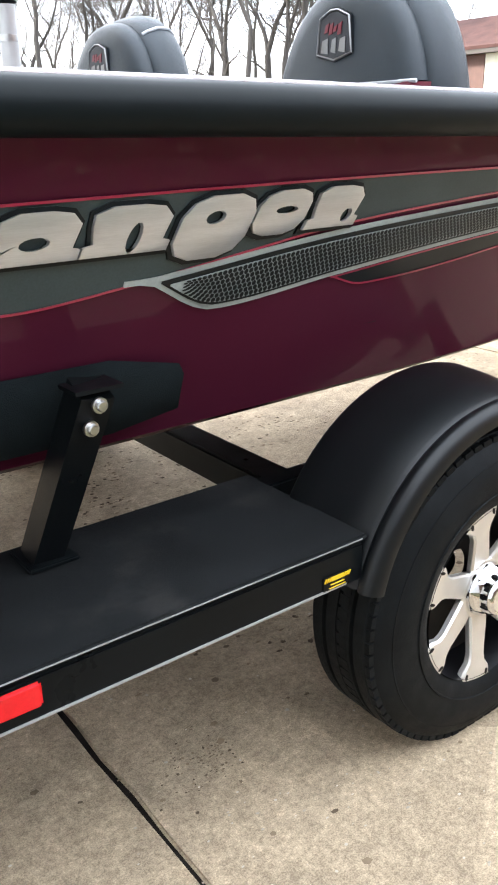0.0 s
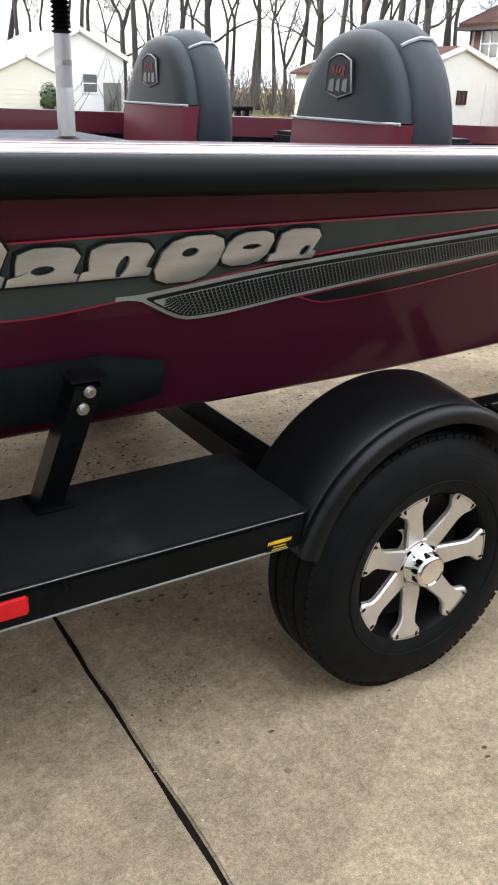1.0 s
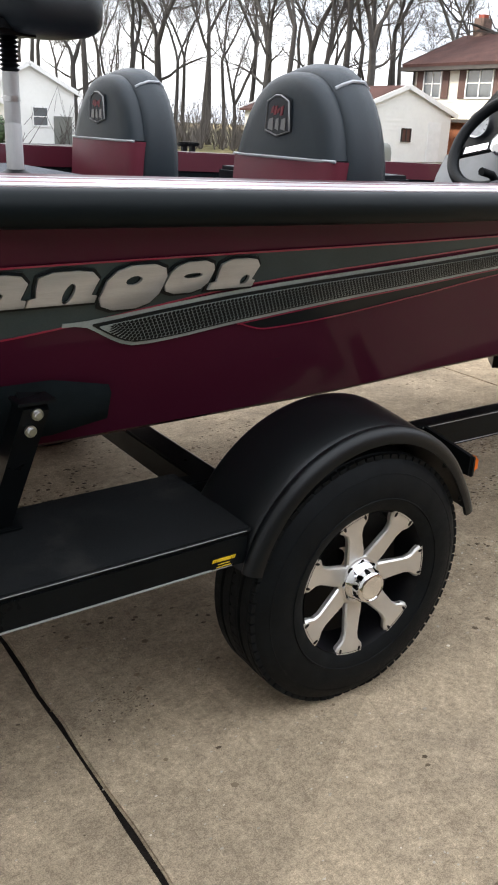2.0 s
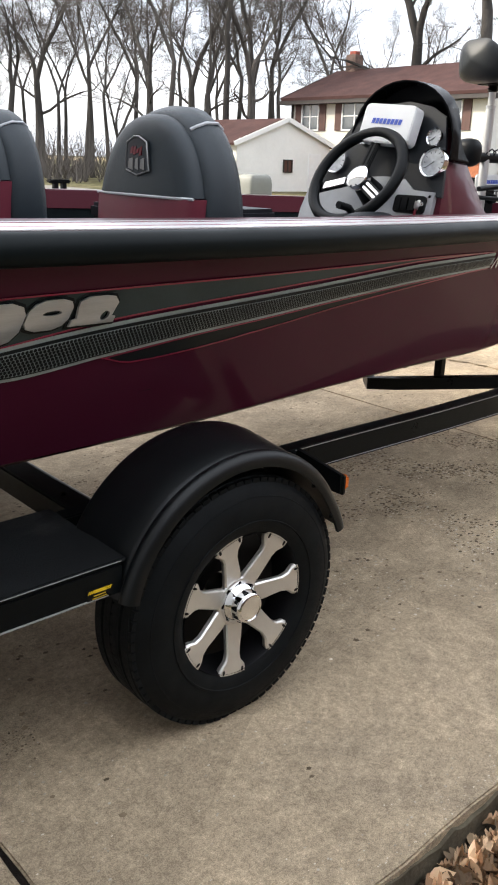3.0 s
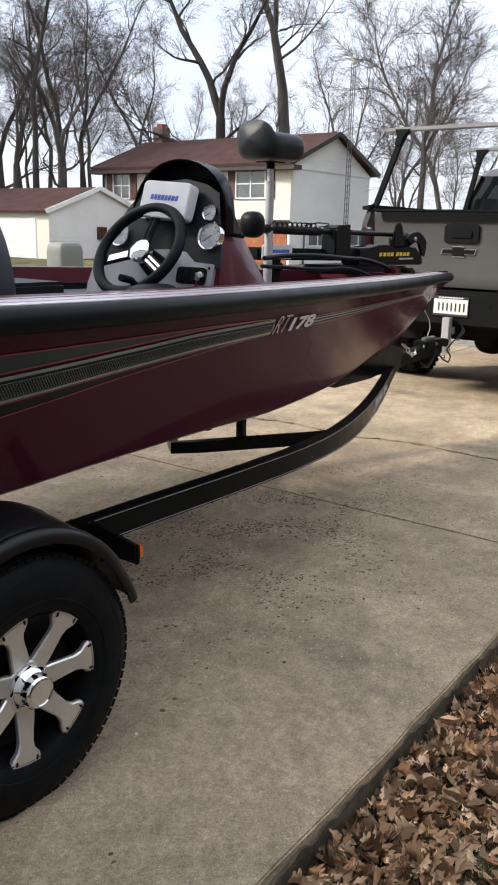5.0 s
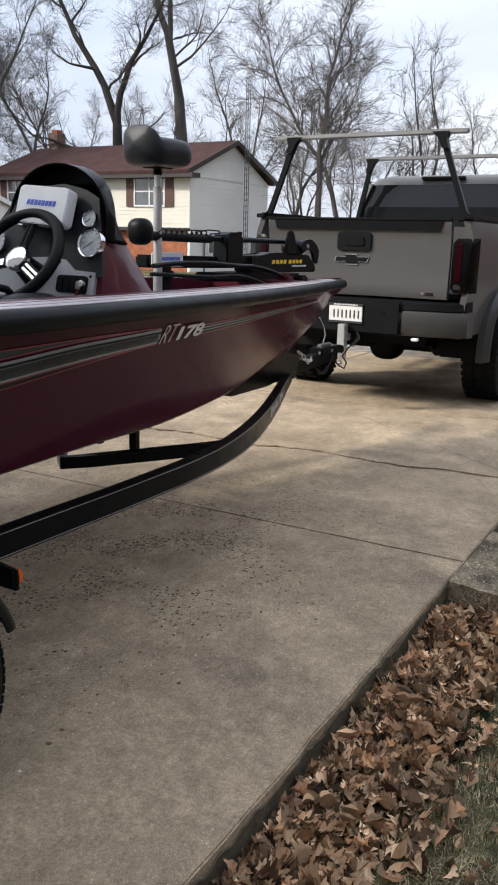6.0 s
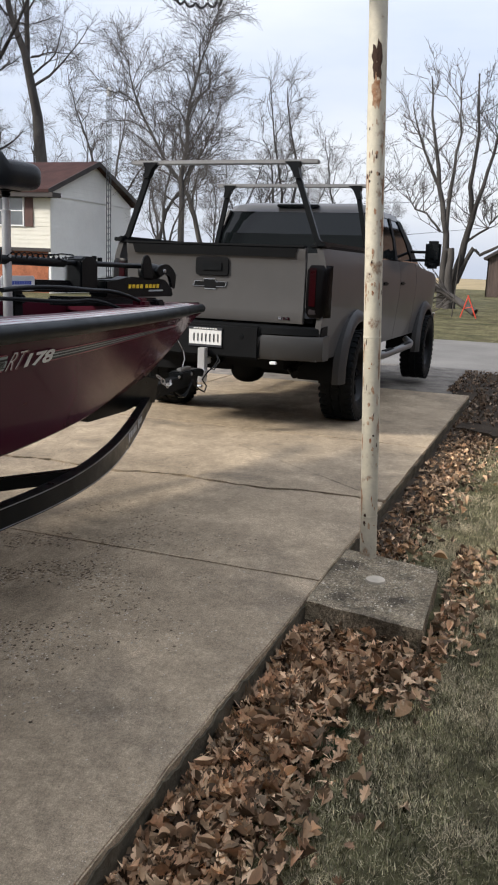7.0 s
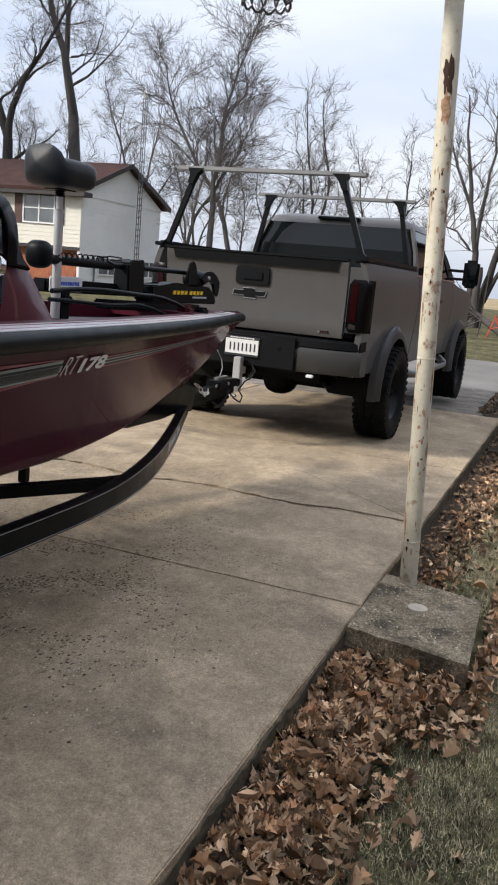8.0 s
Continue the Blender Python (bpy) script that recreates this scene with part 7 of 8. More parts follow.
# ---------------------------------------------------------------- bare trees
class Twigs:
    """Collects tapering branch pieces as one mesh."""

    def __init__(self):
        self.v, self.f = [], []

    def run(self, pts, r0, r1, sides):
        n0 = len(self.v)
        m = len(pts)
        for i, p in enumerate(pts):
            d = (pts[min(i + 1, m - 1)] - pts[max(i - 1, 0)]).normalized()
            s = d.orthogonal().normalized()
            u = d.cross(s)
            r = r0 + (r1 - r0) * i / (m - 1)
            for k in range(sides):
                a = 2 * math.pi * k / sides
                self.v.append(p + s * (r * math.cos(a)) + u * (r * math.sin(a)))
        for i in range(m - 1):
            for k in range(sides):
                j = (k + 1) % sides
                a = n0 + i * sides
                self.f.append((a + k, a + j, a + sides + j, a + sides + k))

    def mesh(self, name):
        return mesh_of(name, self.v, self.f)


def grow_tree(name, seed, height, girth, leaders, fork, lean, limbs, angle, label, low=(), counts=(6, 4, 3), reach=0.42):
    """A leafless tree at the origin: a trunk that forks into leaders, then limbs, branches, twigs and fine twigs."""
    r = random.Random(seed)
    wood, crown = Twigs(), Twigs()
    least = (0.032, 0.019, 0.011, 0.0075, 0.0058)

    def bent(p, d, length, n, wander, rise):
        pts, q, dd = [p.copy()], p.copy(), d.normalized()
        for i in range(n):
            dd = (dd + Vector((r.gauss(0, 1), r.gauss(0, 1), r.gauss(0, 0.7))) * wander + Vector((0, 0, rise))).normalized()
            q = q + dd * (length / n)
            pts.append(q.copy())
        return pts

    def off(axis, ang):
        side = axis.orthogonal().normalized()
        side.rotate(Matrix.Rotation(r.uniform(0, 2 * math.pi), 3, axis))
        return (axis * math.cos(ang) + side * math.sin(ang)).normalized()

    def branch(p, d, length, rad, depth):
        n = (11, 8, 5, 3, 1)[depth]
        pts = bent(p, d, length, n, (0.13, 0.24, 0.27, 0.25, 0.0)[depth], (0.035, 0.06, 0.05, 0.03, 0.0)[depth])
        (wood if depth < 2 else crown).run(pts, rad, least[depth] * 0.6, (7, 5, 4, 3, 3)[depth])
        if depth == 4:
            return
        count = limbs if depth == 0 else counts[depth - 1]
        start = (0.12, 0.22, 0.2, 0.15)[depth]
        for k in range(count):
            f = start + (0.99 - start) * (k + r.uniform(0.05, 0.95)) / count
            i = min(int(f * n), n - 1)
            base = pts[i].lerp(pts[i + 1], f * n - i)
            nd = off((pts[i + 1] - pts[i]).normalized(), angle * r.uniform(0.55, 1.3))
            nl = max(length * reach * r.uniform(0.6, 1.25) * (1.12 - 0.72 * f), (0, 1.6, 1.1, 0.7, 0.45)[depth + 1])
            here = rad + (least[depth] * 0.6 - rad) * f
            branch(base, nd, nl, max(least[depth + 1], min(here * 0.62, rad * r.uniform(0.24, 0.44))), depth + 1)

    stem = bent(Vector((0, 0, -0.3)), Vector((r.uniform(-0.06, 0.06), r.uniform(-0.06, 0.06), 1)), height * fork, 6, 0.035, 0.02)
    wood.run(stem, girth * 1.12, girth * (0.70 if leaders > 1 else 0.8), 9)
    spin = r.uniform(0, 6.28)
    for k in range(leaders):
        a = spin + 2 * math.pi * k / leaders + r.uniform(-0.4, 0.4)
        ang = lean * r.uniform(0.6, 1.25) if leaders > 1 else 0.02
        d = Vector((math.cos(a) * math.sin(ang), math.sin(a) * math.sin(ang), math.cos(ang)))
        branch(stem[-1], d, height * (1 - fork) * (1.0 if k == 0 else r.uniform(0.75, 1.0)), girth * (0.8 if leaders == 1 else (0.66 if k == 0 else 0.56)), 0)
    for f, a, length, rise in low:
        i = int(f * 6)
        branch(stem[i], Vector((math.cos(radians(a)), math.sin(radians(a)), rise)), length, girth * 0.36, 1)
    t = thing(name, Matrix.Translation((0, 0, LAWN_Z)), label, "tree", "bare trees round the houses")
    part("trunk", wood.mesh("trunk"), "bark", t, local=True, smooth=60)
    part("crown", crown.mesh("crown"), "twig", t, local=True, smooth=60)
    return t


EYE0 = Vector((-1.1, -1.4, 0))


def spot(az, dist):
    return EYE0 + Vector((math.cos(radians(az)), math.sin(radians(az)), 0)) * dist


kinds = [
    grow_tree("bare_tree", 11, 19, 0.20, 1, 0.30, 0.0, 16, 0.85, "tall bare woodland tree with a straight trunk", counts=(7, 5, 4), reach=0.27),
    grow_tree("bare_tree", 23, 17, 0.18, 2, 0.40, 0.13, 10, 0.80, "slim bare woodland tree forked into two stems", counts=(7, 5, 4), reach=0.31),
    grow_tree("bare_tree", 37, 21, 0.40, 2, 0.44, 0.24, 9, 0.85, "big bare tree forked high into two crooked limbs", counts=(8, 6, 4), reach=0.38),
    grow_tree("bare_tree", 41, 13, 0.17, 1, 0.18, 0.0, 24, 0.58, "dense twiggy bare tree with an oval crown", counts=(7, 5, 4), reach=0.34),
    grow_tree("bare_tree", 53, 12, 0.17, 3, 0.26, 0.34, 7, 0.62, "vase-shaped bare tree with arching stems", counts=(5, 4, 3), reach=0.36),
    grow_tree("bare_tree", 71, 20, 0.38, 2, 0.40, 0.30, 8, 0.85, "big bare tree with a long low crooked side limb", low=((0.72, 125, 8.5, 0.75), (0.9, 250, 4.0, 0.6)), counts=(8, 6, 4), reach=0.38),
]
first_used = [False] * len(kinds)
tree_r = random.Random(99)


def plant(kind, az, dist, size=1.0, turn=None):
    p = spot(az, dist)
    m = pose(p.x, p.y, LAWN_Z, tree_r.uniform(-2, 2), tree_r.uniform(-2, 2), tree_r.uniform(0, 360) if turn is None else turn)
    k = kinds[kind]
    if not first_used[kind]:
        first_used[kind] = True
        k.matrix_basis = m
        k.scale = (size,) * 3
        return k
    c = copy_thing(k, m)
    c.scale = (size,) * 3
    return c


# single trees that stand out
for kind, az, d, s_, turn in ((5, 38.0, 50, 1.0, 0), (2, 33.4, 49, 1.05, 200), (4, 29.6, 58, 1.05, 20), (3, 24.9, 40, 1.16, 10), (3, 23.4, 43, 1.02, 90), (4, 25.9, 39, 0.62, 0),
                              (4, 18.6, 46, 0.98, 130), (4, 13.4, 50, 0.86, 50), (3, 10.2, 75, 0.6, 33),
                              (0, 48.4, 54, 1.1, 15), (1, 46.8, 58, 1.1, 75), (1, 43.4, 60, 1.0, 210), (0, 50.0, 50, 1.05, 130), (3, 26.5, 62, 1.1, 300), (1, 21.0, 80, 0.8, 10),
                              (4, 35.6, 66, 1.1, 66), (3, 40.5, 68, 1.2, 130)):
    plant(kind, az, d, s_, turn)
# the wood behind the garage and the lawn
for k in range(44):
    az = 46 + 33 * (k + tree_r.uniform(0, 1)) / 44
    kind = tree_r.choice((0, 0, 1, 1, 1, 2, 5, 4))
    plant(kind, az, tree_r.uniform(46, 82) if az < 60 else tree_r.uniform(50, 90), tree_r.uniform(0.75, 1.1) * (0.72 if kind in (2, 5) else 1.0))
for k in range(9):
    plant(tree_r.choice((0, 1, 3)), 16 + 30 * k / 9 + tree_r.uniform(0, 2), tree_r.uniform(75, 110), tree_r.uniform(0.8, 1.1))
# trees added all round outside the view, to fill reflections
for k in range(20):
    plant(tree_r.choice((0, 1, 2)), 84 + 275 * k / 20 + tree_r.uniform(0, 12), tree_r.uniform(28, 60), tree_r.uniform(0.7, 1.0))
for k, used in enumerate(first_used):
    if not used:
        plant(k, 60, 80)

# low brush along the wood's foot
brush = Twigs()
br = random.Random(8)
for k in range(1000):
    p = spot(46 + 34 * br.random(), br.uniform(48, 66)) + Vector((0, 0, LAWN_Z))
    for q in range(4):
        d = Vector((br.uniform(-1, 1), br.uniform(-1, 1), br.uniform(0.8, 2.2))).normalized()
        L = br.uniform(0.7, 3.4)
        brush.run([p, p + d * L * 0.5 + Vector((br.uniform(-.15, .15), br.uniform(-.15, .15), 0)), p + d * L], 0.02, 0.008, 3)
tagged(part("underbrush", brush.mesh("underbrush"), "twig", smooth=0), "brown leafless underbrush along the wood", "brush", kind="stuff")

# fallen limb across the road, with a red stand
limb = thing("fallen_limb", (33.5, 2.6, LAWN_Z), "fallen leafless tree limb lying on the grass", "fallen limb")
tw, lr = Twigs(), random.Random(4)
stem = [Vector((33.0, 1.6, 0.05)), Vector((33.4, 2.4, 0.5)), Vector((33.8, 3.2, 0.9)), Vector((34.2, 4.0, 1.5))]
tw.run(stem, 0.16, 0.08, 7)
part("limb_stem", tw.mesh("limb_stem"), "bark", limb, smooth=60)
tw = Twigs()
for k in range(70):
    p = stem[lr.choice((1, 2, 3))].lerp(stem[2], lr.random())
    d = Vector((lr.uniform(-0.6, 0.6), lr.uniform(0.3, 1.0), lr.uniform(-0.5, 0.7))).normalized()
    L = lr.uniform(1.0, 2.6)
    a = p + d * L * 0.5
    a.z = max(a.z, 0.0)
    b_ = p + d * L
    b_.z = max(b_.z, -0.05)
    tw.run([p, a, b_], 0.03, 0.008, 3)
part("limb_twigs", tw.mesh("limb_twigs"), "twig", limb, smooth=0)
stand = thing("red_stand", (32.0, 1.75, LAWN_Z), "small orange-red folding stand on the grass", "stand")
part("stand_leg", tube(bmesh.new(), [(31.9, 1.45, LAWN_Z), (32.0, 1.83, 0.73)], 0.024, 6), "orange_red", stand)
part("stand_leg", tube(bmesh.new(), [(31.95, 2.05, LAWN_Z + 0.01), (32.0, 1.80, 0.72)], 0.024, 6), "orange_red", stand)
part("stand_prop", tube(bmesh.new(), [(32.35, 1.50, LAWN_Z), (32.05, 1.82, 0.70)], 0.026, 6), "truck_dark", stand)
part("stand_brace", tube(bmesh.new(), [(31.95, 1.66, 0.30), (31.98, 1.96, 0.22)], 0.016, 6), "orange_red", stand)
stick = thing("garden_stake", (32.2, 2.40, LAWN_Z), "thin dark stake leaning in the grass", "stake")
part("stake_rod", tube(bmesh.new(), [(32.2, 2.40, LAWN_Z - 0.02), (32.1, 2.27, 2.45)], 0.022, 6), "bark", stick)

# two crooked trees, a snapped trunk and the wires behind them
def crooked_tree(name, limbs, seed, label, twigs=9):
    """A tree from main limbs, each (x, points in y and z, radius at foot and tip), with side branches grown on them."""
    r = random.Random(seed)
    wood, crown = Twigs(), Twigs()

    def sprout(p, d, length, depth):
        pts, q, dd = [p], p.copy(), d.normalized()
        for _ in range(4):
            dd = (dd + Vector((r.gauss(0, 0.22), r.gauss(0, 0.22), r.gauss(0, 0.16) + 0.07))).normalized()
            q = q + dd * length / 4
            pts.append(q.copy())
        crown.run(pts, (0.032, 0.017, 0.010)[depth], 0.006, (4, 3, 3)[depth])
        if depth < 2:
            for k in range(5):
                i = r.randrange(1, 5)
                side = Vector((r.gauss(0, 1), r.gauss(0, 1), r.gauss(0.4, 0.6))).normalized()
                sprout(pts[i], dd + side * 0.9, length * r.uniform(0.35, 0.6), depth + 1)

    foot = limbs[0][1][0]
    for x, line, r0, r1 in limbs:
        pts = []
        for (ya, za), (yb, zb) in zip(line, line[1:]):
            for k in range(3):
                f = k / 3
                wob = 0.05 if pts else 0.0
                pts.append(Vector((x + r.uniform(-wob, wob), ya + (yb - ya) * f + r.uniform(-wob, wob), za + (zb - za) * f)))
        pts.append(Vector((x, *line[-1])))
        wood.run(pts, r0, r1, 8)
        for k in range(int(twigs * len(line) / 4)):
            f = 0.35 + 0.64 * r.random()
            if pts[int(f * (len(pts) - 1))].z < 3.2:
                continue
            p = pts[int(f * (len(pts) - 1))]
            sprout(p, Vector((r.gauss(0, 0.7), r.gauss(0, 0.7), r.uniform(0.2, 1.0))), r.uniform(1.0, 2.4), 0)
    t = thing(name, (limbs[0][0], foot[0], LAWN_Z), label, "tree", "bare trees round the houses")
    part("trunk", wood.mesh("trunk"), "bark", t, smooth=60)
    if crown.v:
        part("crown", crown.mesh("crown"), "twig", t, smooth=60)
    return t


crooked_tree("bare_tree", [
    (41.0, [(3.98, -0.2), (4.0, 1.05), (4.04, 3.4), (4.5, 5.6), (5.0, 8.0), (5.3, 10.6)], 0.23, 0.03),
    (41.0, [(4.04, 3.3), (3.98, 5.5), (3.75, 8.0), (3.95, 10.3)], 0.12, 0.02),
    (41.0, [(4.45, 5.4), (5.4, 7.3), (6.1, 9.4)], 0.09, 0.02),
    (40.9, [(4.30, 3.5), (5.0, 4.35), (5.6, 4.55), (6.1, 5.2)], 0.06, 0.02)], 5, "bare tree with a straight trunk and upswept limbs")
crooked_tree("bare_tree", [
    (40.8, [(3.52, -0.2), (3.5, 0.84), (3.2, 2.36), (2.85, 4.2), (3.05, 5.6), (2.9, 8.0), (3.1, 10.6)], 0.24, 0.03),
    (40.8, [(2.88, 4.1), (2.3, 6.3), (1.9, 8.5), (1.8, 10.2)], 0.11, 0.02),
    (40.8, [(2.95, 3.1), (2.1, 3.7), (1.7, 4.3), (1.2, 4.9)], 0.06, 0.02),
    (40.7, [(3.32, 1.1), (2.67, 2.78), (2.35, 2.45), (1.53, 2.87), (0.9, 3.0)], 0.12, 0.04)], 6, "bare leaning tree with a kinked low limb")
crooked_tree("broken_trunk", [
    (40.3, [(3.62, -0.2), (3.66, 1.4), (3.64, 2.72)], 0.21, 0.15),
    (40.3, [(3.64, 2.45), (3.85, 2.62), (4.0, 2.78)], 0.10, 0.06)], 7, "snapped bare tree trunk beside the leaning tree")
for name, ya, za, yb, zb in (("power_line", 30.0, 5.7, -40.0, 8.6), ("power_line", 14.0, 3.7, -40.0, 10.0)):
    w_ = thing(name, (60.0, yb, zb), "thin dark overhead wire behind the trees", "wire")
    part("wire", tube(bmesh.new(), [(60.0, ya + (yb - ya) * f, za + (zb - za) * f - 0.8 * 4 * f * (1 - f) * 0.2) for f in frange(0, 1, 12)], 0.014, 5), "truck_dark", w_)

# ---------------------------------------------------------------- unseen houses round the camera, added to shape shade and reflections
shade_house = thing("near_house", (-3.6, -5, LAWN_Z), "added unseen dark brick house with a tall white-sided wing, shading the driveway", "house")
# dark brick cuts sky light from the lawn side
part("home_wall", one_box(-15, 11.0, -5.3, -5.0, LAWN_Z, 2.9), "dark_brick", shade_house)
part("home_roof", loft(bmesh.new(), [[(x, y, z) for y, z in ((-4.5, 2.7), (-9.0, 5.2), (-13.5, 2.7))] for x in (-15.5, 11.5)]), "roof_red", shade_house, smooth=0)
# tall added wing shades the near slabs; its white wall bounces light back
part("garage_wall", one_box(-3.9, -3.6, -5.0, 13.0, LAWN_Z, 6.8), "siding", shade_house)
part("garage_end", one_box(-12.5, -3.91, 12.7, 13.0, LAWN_Z, 6.8), "dark_brick", shade_house)
part("garage_roof", loft(bmesh.new(), [[(x, y, z) for x, z in ((-3.3, 6.7), (-8.0, 9.5), (-12.8, 6.7))] for y in (-8.4, 13.4)]), "roof_red", shade_house, smooth=0)
# added out of view so that the truck's flank reflects something dark
block_ = thing("plain_house", (36, -13, LAWN_Z), "added unseen dark brick house that darkens the truck side's reflection", "house")
part("block_wall", one_box(21.5, 46.0, -18.0, -3.4, LAWN_Z, 5.4), "dark_brick", block_)
part("block_roof", loft(bmesh.new(), [[(x, y, z) for y, z in ((-2.9, 5.2), (-10.7, 9.0), (-18.6, 5.2))] for x in (21.0, 46.5)]), "roof_red", block_, smooth=0)

# ---------------------------------------------------------------- fallen leaves
def leaf_shape(kind, r):
    """Outline points (length, half width) of a dry leaf, lobed or plain."""
    if kind == 0:
        return [(0, 0.02), (0.12, 0.06), (0.22, 0.22), (0.31, 0.28), (0.37, 0.17), (0.46, 0.38), (0.56, 0.42), (0.61, 0.19), (0.70, 0.30), (0.79, 0.28), (0.83, 0.13), (0.92, 0.10), (1.0, 0.0)]
    return [(0, 0.02), (0.15, 0.16), (0.32, 0.30), (0.5, 0.34), (0.68, 0.28), (0.84, 0.15), (1.0, 0.0)]


def leaf_litter(name, count, place, seed, size=(0.05, 0.11), label="", material="dry_leaf", lobed=0.45):
    r = random.Random(seed)
    V, F = [], []
    for _ in range(count):
        x, y, z, tilt = place(r)
        L = r.uniform(*size)
        pts = leaf_shape(0 if r.random() < lobed else 1, r)
        curl, bend = r.uniform(-2.0, 4.2), r.uniform(-2.0, 3.6)
        m = Matrix.Translation((x, y, z)) @ Euler((r.gauss(0, tilt), r.gauss(0, tilt), r.uniform(0, 6.283))).to_matrix().to_4x4()
        n0 = len(V)
        asym = r.uniform(0.8, 1.2)
        for u, w in pts:
            c = L * (0.10 * bend * (u - 0.5) ** 2 * 4)
            for sgn in (-1, 0, 1):
                ww = w * L * sgn * (asym if sgn > 0 else 1)
                V.append(m @ Vector(((u - 0.5) * L, ww * 0.72, c + abs(ww) * 0.55 * curl * abs(sgn) * (0.6 + 0.4 * u) + L * 0.02 * r.uniform(-1, 1))))
        for i in range(len(pts) - 1):
            a = n0 + 3 * i
            F += [(a, a + 1, a + 4, a + 3), (a + 1, a + 2, a + 5, a + 4)]
    ob = part(name, mesh_of(name, V, F), material, smooth=60)
    return tagged(ob, label, "fallen leaves", kind="stuff")


def along_edge(r):
    x = r.uniform(-1.2, 2.15)
    w = 0.25 + 0.08 * math.sin(x * 2.1) + 0.08 * (x > 1.4)
    d = min(abs(r.gauss(0, w * 0.55)), 0.62)
    pile = 0.036 * math.exp(-(d / 0.20) ** 2)
    return x, EDGE_Y - 0.025 - d, LAWN_Z + 0.012 + r.uniform(0, 0.018 + pile * 1.2), 0.55


def past_block(r):
    x = r.uniform(2.9, 9.6)
    d = abs(r.gauss(0, 0.11 + 0.025 * (x - 3)))
    return x, EDGE_Y - 0.04 - d, LAWN_Z + 0.012 + r.uniform(0, 0.03), 0.5


def round_block(r):
    if r.random() < 0.6:
        return r.uniform(1.7, 2.25), EDGE_Y - r.uniform(0.04, 0.62), LAWN_Z + r.uniform(0.015, 0.07), 0.6
    return r.uniform(2.2, 3.6), -1.09 - abs(r.gauss(0, 0.10)), LAWN_Z + r.uniform(0.01, 0.045), 0.5


def on_lawn(r):
    x, y = r.uniform(0.3, 7.0), r.uniform(-3.2, -0.75)
    return x, y, LAWN_Z + 0.03 + r.uniform(0, 0.012), 0.3


def far_mulch(r):
    x = r.uniform(7.6, 12.6)
    return x, -0.62 + (0.40 if x > 9.9 else 0.0) - 3.0 * r.random() ** 1.6, LAWN_Z + r.uniform(0.062, 0.09), 0.5


leaf_litter("leaf_drift", 5200, along_edge, 1, (0.030, 0.076), "brown curled oak leaves drifted against the slab", lobed=0.65)
leaf_litter("leaf_drift", 850, round_block, 2, (0.028, 0.068), "brown leaves heaped round the concrete block", lobed=0.6)
leaf_litter("leaf_drift", 3200, past_block, 13, (0.026, 0.062), "brown leaves strewn along the far slab edge", lobed=0.6)
leaf_litter("leaf_drift", 4200, past_block, 3, (0.024, 0.058), "dark brown leaves along the far slab edge", "dark_leaf")
leaf_litter("leaf_drift", 110, on_lawn, 4, (0.04, 0.10), "single pale leaves scattered on the lawn", lobed=0.7)
leaf_litter("leaf_mulch", 2600, far_mulch, 5, (0.03, 0.065), "dark leaf mulch beside the gravel apron", "dark_leaf")

# ---------------------------------------------------------------- grass
def grass(count, x0, x1, y0, y1, h, seed, keep=None, material="grass_blade", label="short dull green and straw winter grass", flat=1.5):
    g = np.random.default_rng(seed)
    x, y = g.uniform(x0, x1, count), g.uniform(y0, y1, count)
    if keep is not None:
        ok = keep(x, y, g)
        x, y = x[ok], y[ok]
    n = len(x)
    a, lean, hh = g.uniform(0, 2 * np.pi, n), g.uniform(0.2 if flat > 1.49 else 1.1, flat, n), g.uniform(0.5, 1.2, n) * h
    w = g.uniform(0.0009, 0.0025, n)
    base = np.stack([x, y, np.full(n, LAWN_Z - 0.004)], 1)
    zz = np.array([0.035 * noise.noise((p[0] * 0.9, p[1] * 0.9, 0)) + 0.015 * noise.noise((p[0] * 3, p[1] * 3, 4)) for p in base])
    base[:, 2] += zz
    side = np.stack([-np.sin(a), np.cos(a), 0 * a], 1) * w[:, None]
    tip = base + np.stack([np.cos(a) * np.sin(lean), np.sin(a) * np.sin(lean), np.cos(lean) + 0.25], 1) * hh[:, None]
    v = np.stack([base - side, base + side, tip], 1).reshape(-1, 3)
    me = bpy.data.meshes.new("grass")
    me.from_pydata(v.tolist(), [], np.arange(3 * n).reshape(-1, 3).tolist())
    me.update()
    return tagged(part("grass", me, material, smooth=0), label, "grass", kind="stuff")


def keep_lawn(x, y, g):
    d = EDGE_Y - y
    patchy = np.array([noise.noise((a * 1.1, b * 1.1, 7)) + 0.6 * noise.noise((a * 4, b * 4, 3)) for a, b in zip(x, y)])
    return (g.uniform(0, 1, len(x)) < np.clip((d - 0.12) / 0.35, 0.05, 1) * np.clip(0.72 + 1.0 * patchy, 0.32, 1)) & ~((x > 2.15) & (x < 3.0) & (y > -1.1))


grass(420000, -0.2, 3.8, -2.6, -0.62, 0.024, 1, keep_lawn)
grass(170000, 3.6, 9.0, -4.2, -0.62, 0.034, 2, keep_lawn)
def keep_straw(x, y, g):
    bare = np.array([noise.noise((a * 2.3, b * 2.3, 11)) + 0.5 * noise.noise((a * 7, b * 7, 5)) for a, b in zip(x, y)])
    return (g.uniform(0, 1, len(x)) < np.clip(0.14 + 2.8 * bare, 0.06, 1)) & keep_lawn(x, y, g)


grass(420000, -0.2, 5.5, -2.6, -0.62, 0.036, 8, keep_straw, "straw", "thin dry straw wisps lying in the lawn", 1.45)
grass(2600, 1.30, 1.55, -0.93, -0.76, 0.05, 3, None, "shrub", "small dark green weed clump among the leaves")

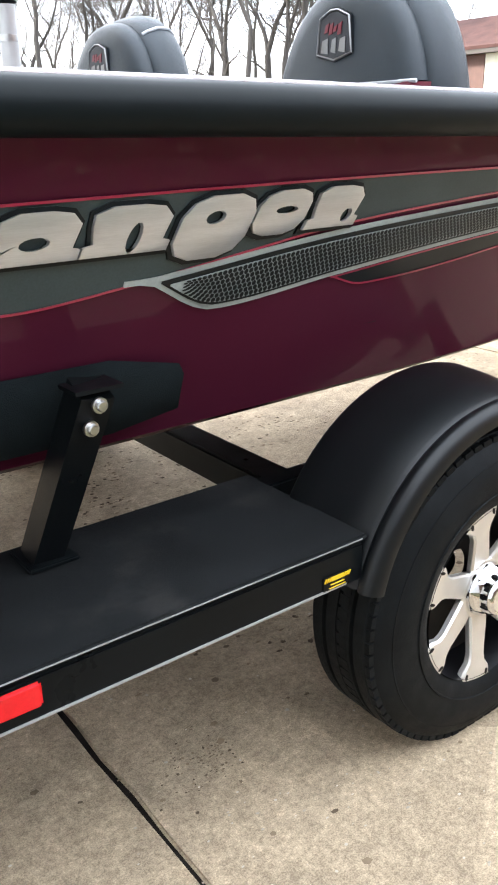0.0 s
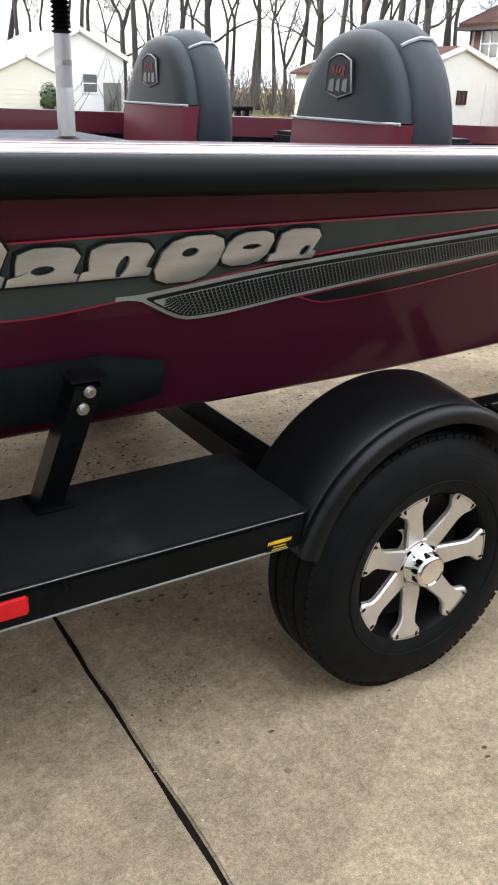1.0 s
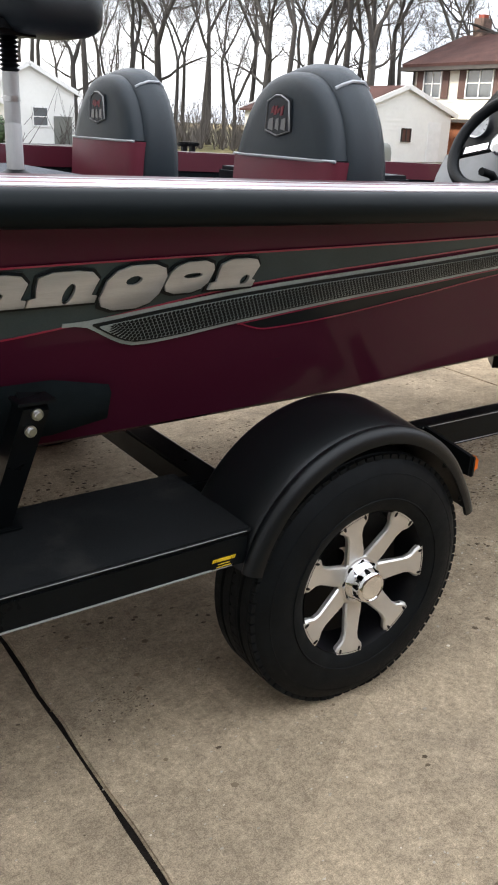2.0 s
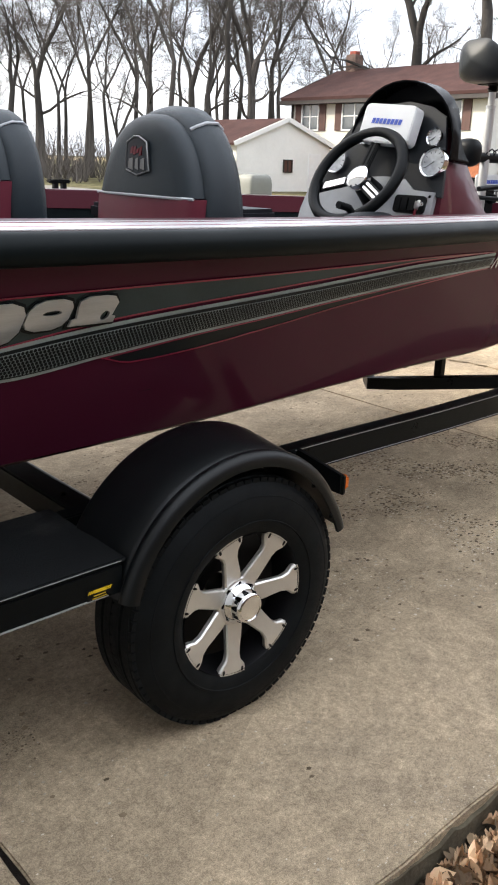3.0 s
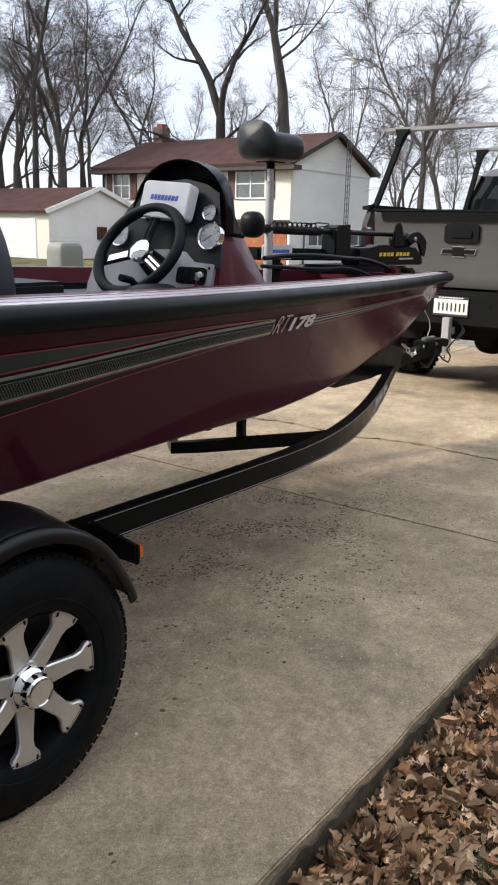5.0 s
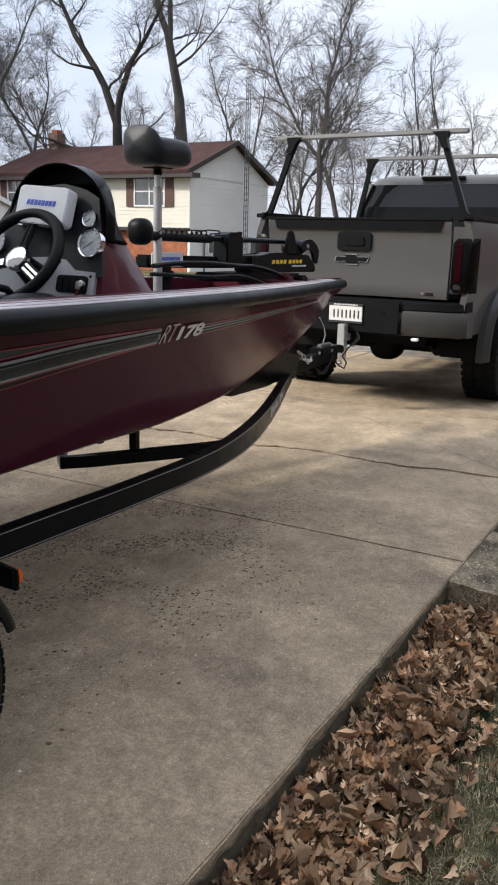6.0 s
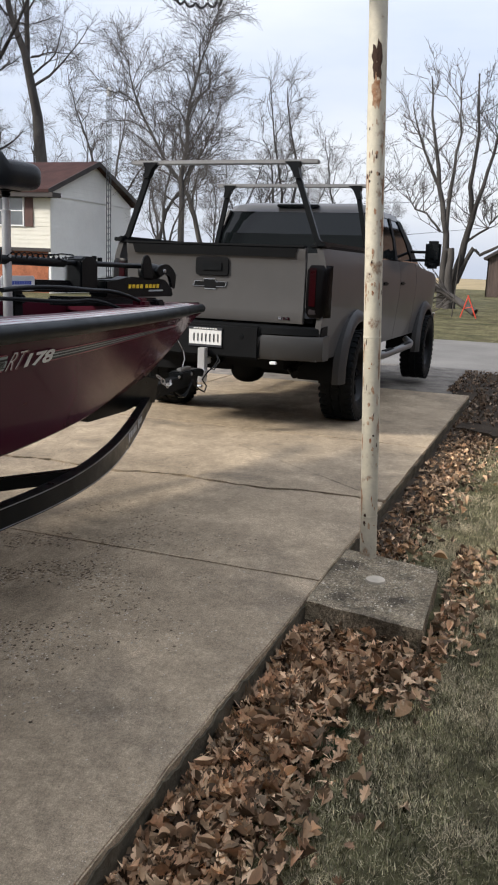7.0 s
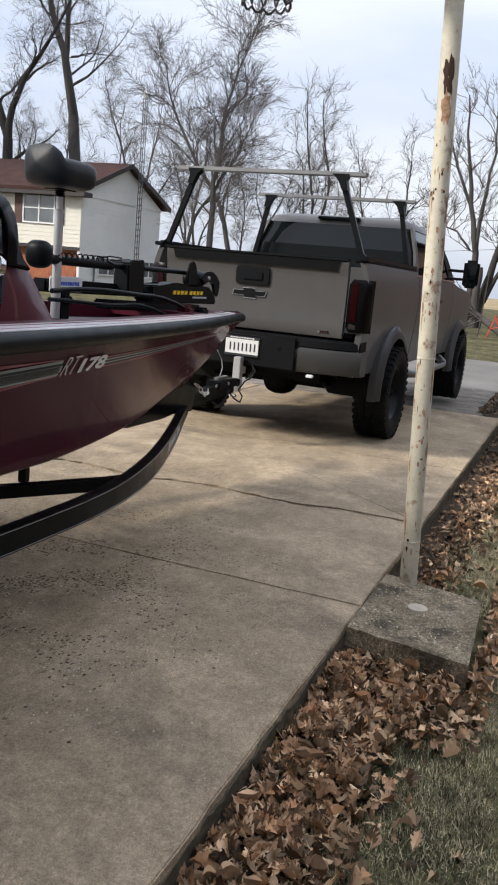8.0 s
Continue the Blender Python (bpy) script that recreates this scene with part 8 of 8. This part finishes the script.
# ---------------------------------------------------------------- crumbs on the slab
def crumbs(name, count, place, seed, size, material, label, z=0.0):
    r = random.Random(seed)
    V, F = [], []
    for _ in range(count):
        x, y = place(r)
        s = r.uniform(*size)
        a, n0 = r.uniform(0, 6.28), len(V)
        e = r.uniform(0.4, 1.0)
        for k in range(5):
            t = a + 2 * math.pi * k / 5
            q = r.uniform(0.6, 1.1)
            V.append((x + s * q * math.cos(t), y + s * q * e * math.sin(t), z + 0.0006))
        V.append((x, y, z + 0.001 + s * r.uniform(0.08, 0.28)))
        F += [(n0 + k, n0 + (k + 1) % 5, n0 + 5) for k in range(5)]
    return tagged(part(name, mesh_of(name, V, F), material, smooth=0), label, "debris", kind="stuff")


def cluster(cx, cy, sx, sy, patch=0.0):
    def place(r):
        while True:
            x, y = r.gauss(cx, sx), max(EDGE_Y + 0.03, r.gauss(cy, sy))
            if noise.noise((x * 3.1, y * 3.1, 2.0)) + 0.5 * noise.noise((x * 9, y * 9, 5.0)) > patch - r.uniform(0, 0.35):
                return x, y
    return place


crumbs("leaf_crumbs", 3000, cluster(1.95, 0.72, 0.62, 0.36, 0.20), 1, (0.003, 0.0115), "debris", "dark leaf crumbs on the concrete beside the tongue")
crumbs("leaf_crumbs", 1500, cluster(-0.3, 1.5, 0.9, 0.6, 0.18), 2, (0.004, 0.012), "debris", "dark leaf crumbs on the concrete under the boat")
crumbs("leaf_crumbs", 800, cluster(3.0, 2.4, 1.2, 0.9, 0.18), 3, (0.004, 0.011), "debris", "dark leaf crumbs on the concrete behind the boat")
crumbs("stone_chips", 3000, cluster(1.7, 0.55, 0.62, 0.40, 0.14), 4, (0.002, 0.007), "chips", "pale stone chips on the concrete")
crumbs("stone_chips", 160, cluster(-0.35, 0.05, 0.3, 0.25), 5, (0.0015, 0.005), "chips", "pale stone chips near the trailer wheel")
crumbs("leaf_crumbs", 110, cluster(-0.55, 0.30, 0.045, 0.035), 6, (0.0015, 0.005), "debris", "small heap of dark crumbs by the wheel")
crumbs("leaf_crumbs", 420, lambda r: (r.uniform(-2.5, 9.0), r.uniform(EDGE_Y + 0.05, 4.5)), 7, (0.0015, 0.005), "debris", "thinly scattered leaf crumbs on the slabs")
crumbs("stone_chips", 1500, lambda r: (r.uniform(-0.6, 8.5), EDGE_Y + 0.012 + abs(r.gauss(0, 0.06))), 9, (0.0015, 0.0042), "chips", "pale stones showing along the worn slab edge")
crumbs("stone_chips", 420, lambda r: (r.uniform(2.28, 2.93), r.uniform(-1.03, -0.58)), 8, (0.003, 0.008), "chips", "pale pebbles showing in the footing block", 0.003)
